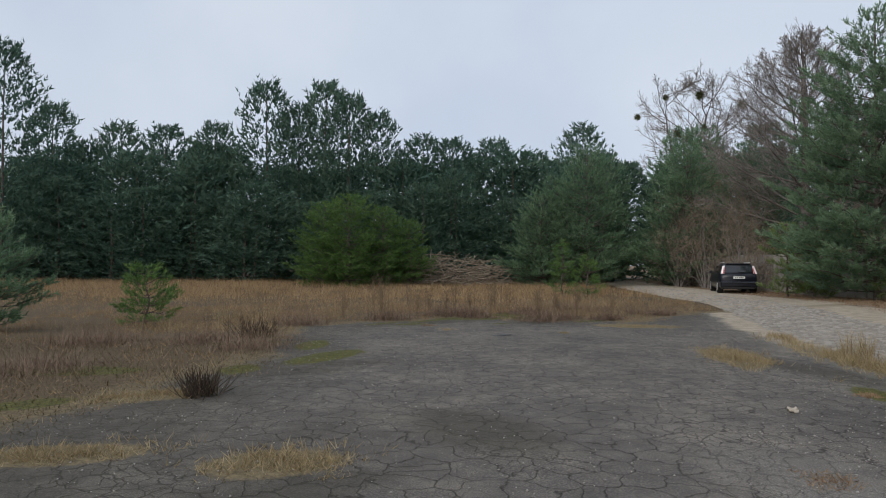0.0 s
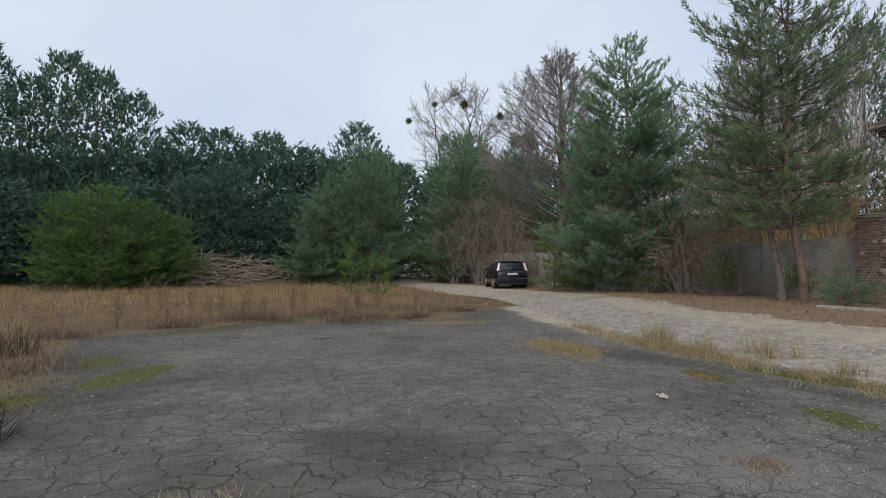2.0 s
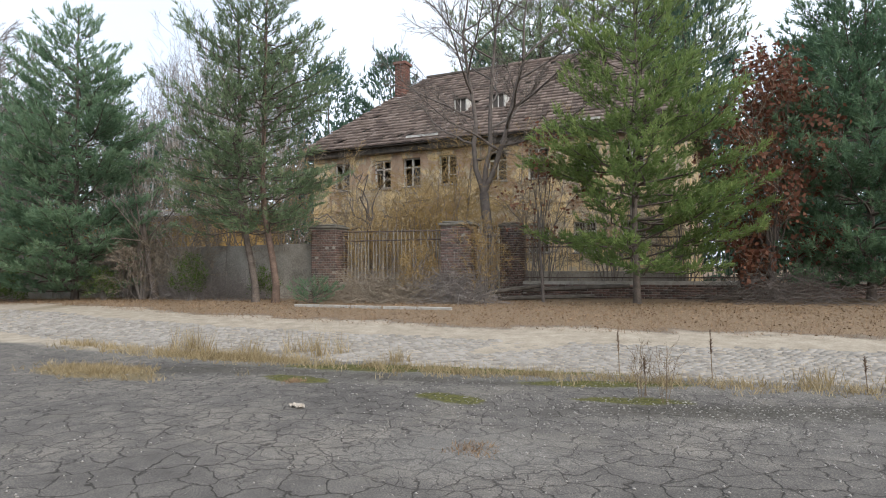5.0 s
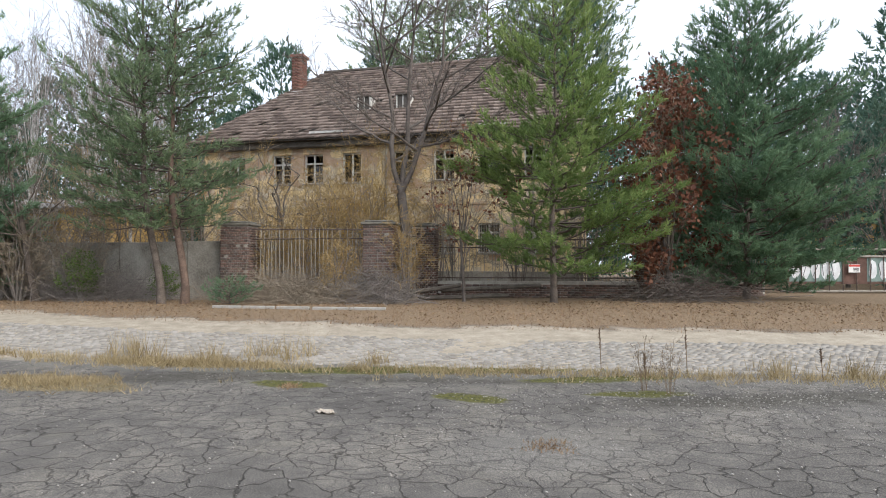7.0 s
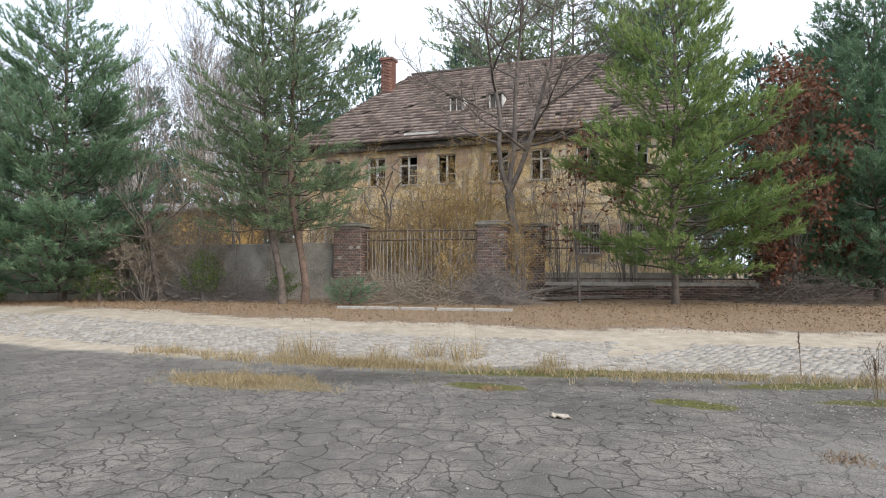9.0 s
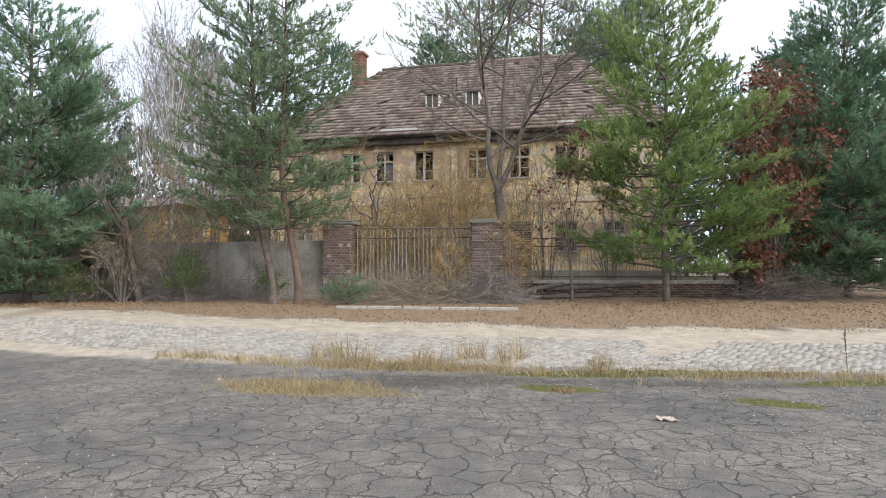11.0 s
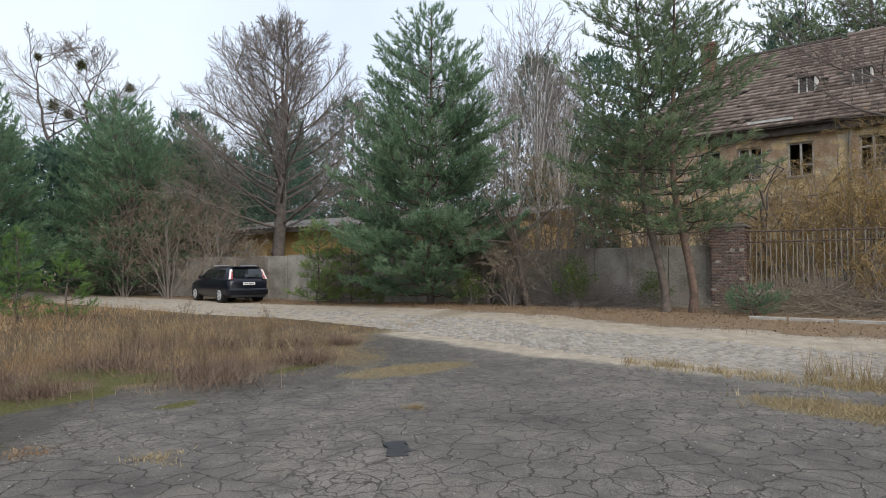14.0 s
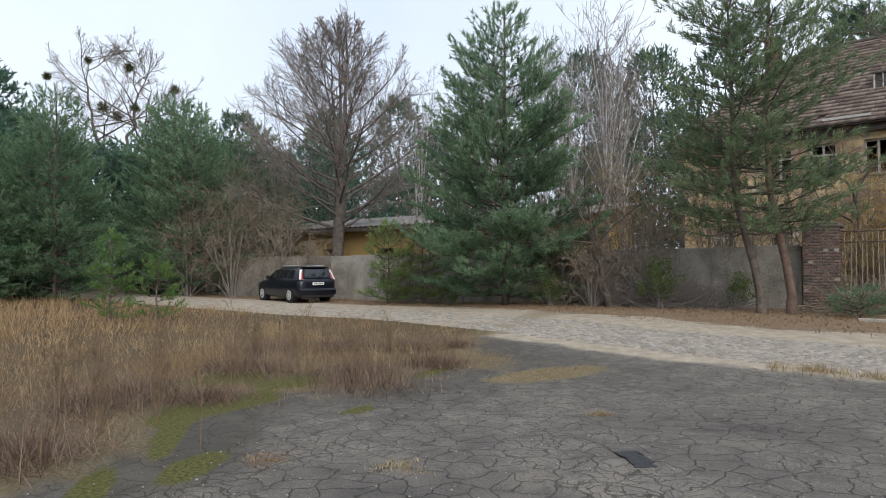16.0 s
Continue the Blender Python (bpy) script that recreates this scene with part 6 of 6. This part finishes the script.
box("spoiler", -0.58, 0.58, 0.2, 0.5, 1.455, 1.5, MAT["car_paint"], car, "", 0.015)
box("rear_wiper", -0.02, 0.3, 0.03, 0.05, 1.06, 1.075, MAT["black_plastic"], car)


# ---- grass, weeds, stones ----
def tufts(name, pts, height, blades, mat, label, seed, width=0.012, lean=0.35, category="grass", kind="stuff", z_of=ground_z, spread_r=0.1):
    """Blades of dry grass or weed stems, in clumps at the given places."""
    rng = np.random.RandomState(seed)
    n = len(pts)
    p = np.repeat(pts, blades, 0) + rng.normal(scale=spread_r, size=(n * blades, 2))
    h = np.repeat(np.broadcast_to(np.asarray(height), (n,)), blades) * rng.uniform(0.45, 1.15, n * blades)
    d = rng.normal(scale=lean, size=(n * blades, 3))
    d[:, 2] = 1
    base = np.stack([p[:, 0], p[:, 1], z_of(p[:, 0], p[:, 1]) - 0.02], 1)
    v, f = slivers(base, d, h, np.repeat(np.broadcast_to(np.asarray(width), (n,)), blades) * rng.uniform(0.6, 1.4, len(p)), rng)
    tone = np.repeat(np.clip(np.repeat(rng.normal(0.5, 0.2, n), blades) + rng.normal(0, 0.15, n * blades), 0, 1), 3)
    return build(name, v, f, mat, tone=tone, label=label, category=category, kind=kind)


rng = np.random.RandomState(77)


def field_points(n, x0, x1, y0, y1, lo=0.2, hi=1e9, thin=0.0, off_max=-1.6):
    x, y = rng.uniform(x0, x1, n), rng.uniform(y0, y1, n)
    k = field_side(x, y) + 0.5 * waves(x, y, 1.3, 21)
    keep = (k > lo) & (k < hi) & (x - road_x(y) < off_max) & (rng.rand(n) > thin * (0.5 + 0.5 * waves(x, y, 0.7, 9)))
    return np.stack([x, y], 1)[keep]


BUSHES = [(2.85, 18.75, 0.85, 0.52), (3.6, 19.5, 0.8, 0.55), (4.9, 18.9, 0.5, 0.45), (0.05, 20.7, 0.8, 0.7), (-1.6, 19.0, 0.7, 0.7), (-3.9, 17.4, 0.8, 0.7), (-3.6, 11.8, 0.8, 0.55), (-4.8, 12.7, 0.6, 0.55), (-5.8, 9.2, 0.9, 0.5), (2.9, 21.4, 0.9, 0.7), (6.3, 20.6, 0.6, 0.5), (0.8, 21.2, 0.7, 0.55), (-6.8, 12.4, 0.9, 0.7), (1.0, 19.85, 0.5, 0.42), (6.9, 19.8, 0.4, 0.4), (5.6, 21.8, 0.8, 0.5), (4.4, 22.8, 0.8, 0.6)]


def free_of(p):
    """Which places lie outside the bushes and the moss."""
    keep = np.ones(len(p), dtype=bool)
    for x, y, r, h in BUSHES:
        keep &= np.hypot(p[:, 0] - x, p[:, 1] - y) > r * 0.95
    for cx, cy, rx, ry, turn in MOSS:
        keep &= blob(p[:, 0], p[:, 1], cx, cy, rx * 1.1, ry * 1.2, turn) < 0.4
    return keep


far_pts = field_points(32000, -46, 10.5, 21, 56, 2.6, 1e9, 0.85)
tufts("field_grass", far_pts, 0.26 + 0.16 * smooth_step(24, 34, far_pts[:, 1]) + 0.14 * waves(far_pts[:, 0], far_pts[:, 1], 0.35, 2), 5, MAT["dry_grass"], "tall tawny dry grass covering the field", 1, 0.007 + 0.017 * smooth_step(22, 34, far_pts[:, 1]), 0.4, spread_r=0.2)
mid_pts = field_points(9000, -14, 10.0, 15, 27, 1.6, 9.0, 0.9)
mid_pts = mid_pts[free_of(mid_pts) & (waves(mid_pts[:, 0], mid_pts[:, 1], 1.2, 61) > -0.25)]
tufts("meadow_grass", mid_pts, 0.26 + 0.16 * waves(mid_pts[:, 0], mid_pts[:, 1], 0.8, 14), 8, MAT["dry_grass"], "fine tangled dry grass in the field", 5, 0.006, 0.55, spread_r=0.16)
def near_part(p):
    """How far a place lies in the low turf beside the apron: 1 in it, 0 in the tall grass."""
    return 1 - smooth_step(10.5, 14.5, p[:, 1] - 0.25 * p[:, 0] + 1.2 * waves(p[:, 0], p[:, 1], 0.9, 44) - 1.5)


near_pts = field_points(13000, -16, 9.5, 5, 24, 0.5, 9.0, 1.0)
near_pts = near_pts[free_of(near_pts) & (waves(near_pts[:, 0], near_pts[:, 1], 1.4, 62) > -0.3)]
near_pts = near_pts[near_part(near_pts) < rng.rand(len(near_pts)) + 0.15]
tufts("field_edge_grass", near_pts, 0.2 + 0.12 * waves(near_pts[:, 0], near_pts[:, 1], 0.6, 4), 9, MAT["dry_grass"], "uneven dry grass at the asphalt's edge", 2, 0.008, 0.65, spread_r=0.14)
pale = field_points(2600, -12, 9.5, 8, 26, 0.9, 7.0, 0.9)
pale = pale[(near_part(pale) < 0.3) & free_of(pale) & (waves(pale[:, 0], pale[:, 1], 0.9, 63) > 0.1)]
tufts("pale_grass", pale, 0.4, 12, MAT["straw"], "pale straw tufts standing in the field", 3, 0.008, 0.42, spread_r=0.07)
turf = field_points(16000, -16, 4, 3, 16, 0.0, 9.0)
turf = turf[near_part(turf) > 0.25]
tufts("low_turf", turf, 0.075, 7, MAT["turf"], "low dark mossy turf beside the asphalt", 6, 0.011, 1.0, spread_r=0.12)
edge = field_points(12000, -14, 9.0, 2, 24, -0.05, 2.6)
edge = edge[free_of(edge)]
edge = edge[near_part(edge) < 0.5 + rng.rand(len(edge))]
tufts("edge_grass", edge, 0.11, 6, MAT["dry_grass"], "short bleached grass fringing the asphalt", 4, 0.009, 0.9, spread_r=0.1)
# brown heath-like bushes at the field's edge
for k, (x, y, r, h) in enumerate(BUSHES):
    n = 1500
    r *= 1.25
    d = unit(np.random.RandomState(k).normal(size=(n, 3)) * np.array([1, 1, 0.6]) + np.array([0, 0, 0.55]))
    q = np.random.RandomState(k + 50).normal(scale=r * 0.4, size=(n, 2))
    v, f = slivers(np.stack([q[:, 0], q[:, 1], np.zeros(n)], 1), d, h * np.random.RandomState(k + 9).uniform(0.35, 1.0, n), 0.007, np.random.RandomState(k))
    b = build("dry_bush", v, f, MAT["heath"], tone=np.repeat(np.random.RandomState(k).rand(n), 3), label="low brown bush of fine dry twigs at the field's edge", category="bush", group="dry bushes")
    b.matrix_basis = on_ground(x, y)
# dark withered weed on the asphalt, and others in the grass
for k, (x, y, r, h, n) in enumerate(((-2.86, 7.55, 0.28, 0.36, 190), (-4.0, 13.6, 0.5, 0.6, 120))):
    r_ = np.random.RandomState(k + 400)
    d = unit(r_.normal(scale=0.5, size=(n, 3)) + np.array([0, 0, 1.0]))
    q = r_.normal(scale=r * 0.4, size=(n, 2))
    v, f = tubes(np.stack([q[:, 0], q[:, 1], np.full(n, -0.02)], 1), np.stack([q[:, 0], q[:, 1], np.zeros(n)], 1) + d * h * r_.uniform(0.5, 1, (n, 1)), np.full(n, 0.006), np.full(n, 0.003), 3)
    b = build("withered_weed", v, f, MAT["weed"], tone=np.repeat(r_.rand(n), 6), label="dark withered weed growing through the asphalt", category="weed", group="withered weeds")
    b.matrix_basis = on_ground(x, y)
# dry patches and the verge of the paving
for k, (cx, cy, rx, ry, turn) in enumerate(DRY):
    n = int(300 * rx * ry) + 40
    q = rng.normal(scale=0.5, size=(n, 2)) * np.array([rx, ry])
    c, s = math.cos(radians(turn)), math.sin(radians(turn))
    pts = np.stack([cx + q[:, 0] * c - q[:, 1] * s, cy + q[:, 0] * s + q[:, 1] * c], 1)
    tufts("grass_patch", pts, (0.15, 0.22, 0.13, 0.13, 0.07, 0.13)[k], 9, MAT["straw"], "flattened patch of bleached dry grass on the asphalt", 20 + k, 0.011, 0.9, kind="", spread_r=0.06)
y = rng.uniform(-6, 14, 900)
x = road_x(y) - 1.5 - np.abs(rng.normal(scale=0.28, size=900))
tufts("verge_grass", np.stack([x, y], 1), 0.2, 8, MAT["straw"], "thin straw along the edge of the paved road", 30, 0.011, 0.5, spread_r=0.05)
for k, (x, y, h) in enumerate(((7.15, 8.3, 0.55), (7.3, 8.9, 0.45), (7.0, 10.6, 0.5), (7.2, 11.2, 0.5), (6.9, 6.9, 0.3), (6.7, 1.3, 0.35), (6.6, 0.3, 0.35), (6.85, 9.6, 0.4))):
    q = np.array([[x, y]]) + rng.normal(scale=0.13, size=(10, 2))
    tufts("grass_tuft", q, h, 11, MAT["straw"], "pale upright tuft of dry grass by the road", 40 + k, 0.011, 0.32, kind="", spread_r=0.06)
# tall seed stalks by the paved road and the field
for k, (x, y, h, seed) in enumerate(((6.75, 3.65, 0.56, 1), (6.6, 2.5, 0.6, 2), (6.2, 0.9, 0.4, 3), (0.9, 18.4, 1.05, 4), (-0.5, 17.9, 1.1, 5), (5.4, 3.3, 0.4, 7), (-1.6, 18.6, 1.3, 8), (1.9, 21.0, 0.9, 9), (-5.0, 10.6, 0.8, 11))):
    r_ = np.random.RandomState(seed)
    stalk = empty_at("seed_stalk", on_ground(x, y), "thin dark dry seed stalk", "weed", "seed stalks")
    v, f = tubes(np.array([[0, 0, -0.03]]), np.array([[0.03, 0.02, h]]), np.array([0.007]), np.array([0.004]), 5)
    build("stem", v, f, MAT["stem"], stalk)
    n = 60
    z = h * r_.uniform(0.55, 1.05, n)
    v, f = slivers(np.stack([0.03 * z / h, 0.02 * z / h, z], 1), r_.normal(size=(n, 3)) + np.array([0, 0, 2.5]), 0.05, 0.014, r_)
    build("seed_head", v, f, MAT["heath"], stalk, tone=np.repeat(r_.rand(n), 3))
for k, (x, y) in enumerate(((5.3, 3.35), (5.1, 3.1), (-5.4, 14.6))):
    bare_tree("dry_stalk", 0.6, 500 + k, on_ground(x, y), "branching dry weed on the asphalt edge", "weed", MAT["stem"], MAT["stem"], group="dry weeds", r0=0.0035, trunk_h=0.1, crown=0.4, limbs=6, counts=(5, 3, 2), stems=3, low=0.6, twig=0.0016)
for k in range(22):
    r_ = np.random.RandomState(700 + k)
    x, y, h = -3.0 + 9.5 * ((k * 0.618) % 1.0), 18.2 + 6.5 * r_.rand(), r_.uniform(0.6, 1.15)
    if field_side(np.array([x]), np.array([y]))[0] > 0.5:
        bare_tree("dry_stalk", h, 720 + k, on_ground(x, y), "tall brown dry weed standing in the field grass", "weed", MAT["stem"], MAT["stem"], group="dry field weeds", r0=0.006, trunk_h=0.2, crown=0.2, limbs=6, counts=(4, 3, 2), stems=3, low=0.7, twig=0.003)
# moss cushions
for k, (cx, cy, rx, ry, turn) in enumerate(MOSS):
    n = int(900 * rx * ry) + 80
    q = rng.normal(scale=0.42, size=(n, 2)) * np.array([rx, ry])
    c, s = math.cos(radians(turn)), math.sin(radians(turn))
    pts = np.stack([cx + q[:, 0] * c - q[:, 1] * s, cy + q[:, 0] * s + q[:, 1] * c], 1)
    tufts("moss_patch", pts, 0.03, 7, MAT["moss"], "yellow-green moss cushion on the asphalt", 60 + k, 0.02, 1.2, "moss", "", spread_r=0.04)
# leaf litter and needles under the trees
n = 16000
y = rng.uniform(-9, 34, n)
x = road_x(y) + 2.7 + rng.rand(n) ** 0.8 * 7.5
d = rng.normal(size=(n, 3)) * np.array([1, 1, 0.12])
v, f = leaves(np.stack([x, y, ground_z(x, y) + 0.01], 1), d, rng.uniform(0.03, 0.075, n), rng)
build("leaf_litter", v, f, MAT["litter"], tone=np.repeat(rng.rand(n), 4), label="brown fallen leaves under the trees", category="leaves", kind="stuff")
y = rng.uniform(-9, 34, 7000)
x = road_x(y) + 2.5 + rng.rand(7000) ** 1.3 * 5.0
tufts("verge_straw", np.stack([x, y], 1), 0.06 + 0.2 * rng.rand(7000) ** 4, 4, MAT["litter"], "thin brown grass under the trees", 90, 0.012, 0.6)
# gravel and crumbs
n = 9600
x = np.concatenate([rng.normal(4.7, 1.1, n // 2), rng.uniform(-4, 6.5, n // 2)])
y = np.concatenate([rng.normal(1.8, 2.6, n // 2), rng.uniform(1.5, 18, n // 2)])
keep = field_side(x, y) < 0.4
x, y = x[keep], y[keep]
s = 0.003 + 0.012 * rng.rand(len(x)) ** 2.2
oct_ = np.array([[1, 0, 0], [0, 1, 0], [-1, 0, 0], [0, -1, 0], [0, 0, 0.7], [0, 0, -0.7]])
v = (oct_[None] * s[:, None, None] * rng.uniform(0.6, 1.3, (len(x), 6, 1))) + np.stack([x, y, ground_z(x, y) + s * 0.35], 1)[:, None]
tri_ = np.array([[0, 1, 4], [1, 2, 4], [2, 3, 4], [3, 0, 4], [1, 0, 5], [2, 1, 5], [3, 2, 5], [0, 3, 5]])
build("gravel", v.reshape(-1, 3), (tri_[None] + (np.arange(len(x)) * 6)[:, None, None]).reshape(-1, 3), MAT["pebble"], label="scattered gravel on the asphalt", category="gravel", kind="stuff")


def crumpled(name, x, y, w, h, turn, mat, label, category, seed, rise=0.03):
    r_ = np.random.RandomState(seed)
    bm = bmesh.new()
    bmesh.ops.create_grid(bm, x_segments=6, y_segments=4, size=0.5)
    for q in bm.verts:
        q.co.x, q.co.y = q.co.x * w + r_.normal(scale=0.07 * w), q.co.y * h + r_.normal(scale=0.09 * h)
        q.co.z = rise * (0.4 + r_.rand())
    r = bmesh.ops.extrude_face_region(bm, geom=list(bm.faces))
    bmesh.ops.translate(bm, verts=[g for g in r["geom"] if isinstance(g, bmesh.types.BMVert)], vec=(0, 0, -0.012))
    bmesh.ops.recalc_face_normals(bm, faces=bm.faces)
    ob = part(name, bm, mat, None, label)
    tagged(ob, label, category)
    ob.matrix_basis = on_ground(x, y, turn)
    return ob


crumpled("pale_scrap", 3.73, 6.8, 0.2, 0.09, 70, MAT["debris"], "pale crumpled leaf lying on the asphalt", "litter", 3)
crumpled("tar_patch", 1.3, 14.3, 0.44, 0.2, 40, MAT["graffiti_black"], "black tar patch on the cracked asphalt", "patch", 4, 0.012)
for k, (x, y, r) in enumerate(((-0.4, 17.1, 0.24), (0.15, 16.0, 0.2), (2.8, 4.65, 0.2), (2.9, 15.2, 0.1), (5.1, 7.65, 0.12), (-1.0, 5.0, 0.3))):
    q = np.array([[x, y]]) + rng.normal(scale=r * 0.5, size=(26, 2))
    tufts("weed_tuft", q, 0.08, 12, MAT["straw" if k % 2 else "litter"], "small withered tuft in a crack of the asphalt", 120 + k, 0.014, 1.0, "weed", "stuff", spread_r=0.04)

# ---- the paved road: granite setts in sand ----
paving = empty_at("road", Matrix(), "old road of worn granite setts sunk in sand", "road", kind="structure")
rng = np.random.RandomState(99)
sizes = [(0.1, 0.125), (0.105, 0.11), (0.11, 0.13), (0.095, 0.115)]
shared = []
for w, l in sizes:
    bm = box_bm(bmesh.new(), -w / 2, w / 2, -l / 2, l / 2, -0.08, 0.0, 0.014)
    me = bpy.data.meshes.new("sett")
    bm.to_mesh(me)
    bm.free()
    me.materials.append(MAT["sett"])
    shared.append(me)
singles, rest = 0, []
rows = np.arange(-14, 44, 0.135)
for j, y in enumerate(rows):
    for i in range(-11, 12):
        x = float(road_x(y)) + i * 0.117 + 0.04 * math.sin(j * 2.1) + rng.normal(scale=0.009)
        yy = y + 0.068 * (i % 2) + rng.normal(scale=0.009)
        if rng.rand() < 0.02 + 0.5 * (abs(i) > 10) + 0.75 * float(smooth_step(14, 26, y)) * (float(waves(x, y, 0.5, 71)) > -0.5):
            continue
        z = float(ground_z(x, yy)) + rng.normal(scale=0.005) + 0.013 - 0.022 * (waves(x, yy, 0.8, 31) > 0.6)
        if 5.4 < y < 8.6 and i < 1 and singles < 300:
            ob = new("sett", shared[(i + 3 * j) % 4])
            ob.parent = paving
            ob.matrix_basis = pose(x, yy, z, rng.normal(scale=1.6), rng.normal(scale=1.6), rng.normal(scale=4))
            singles += 1
        else:
            w, l = sizes[(i + 3 * j) % 4]
            rest.append((x, yy, z, w / 2, l / 2, rng.normal(scale=0.06)))
rest = np.array(rest)
cs, sn = np.cos(rest[:, 5]), np.sin(rest[:, 5])
vs = []
for sx, sy, dz, in_ in ((-1, -1, 0.0, 0.78), (1, -1, 0.0, 0.78), (1, 1, 0.0, 0.78), (-1, 1, 0.0, 0.78), (-1, -1, -0.025, 1), (1, -1, -0.025, 1), (1, 1, -0.025, 1), (-1, 1, -0.025, 1)):
    lx, ly = sx * rest[:, 3] * in_, sy * rest[:, 4] * in_
    vs.append(np.stack([rest[:, 0] + lx * cs - ly * sn, rest[:, 1] + lx * sn + ly * cs, rest[:, 2] + dz + rng.normal(scale=0.003, size=len(rest))], 1))
v = np.stack(vs, 1).reshape(-1, 3)
f = np.array([[0, 1, 2, 3], [4, 5, 1, 0], [5, 6, 2, 1], [6, 7, 3, 2], [7, 4, 0, 3]])
build("setts", v, (f[None] + (np.arange(len(rest)) * 8)[:, None, None]).reshape(-1, 4), MAT["sett_rest"], paving, kind="stuff")
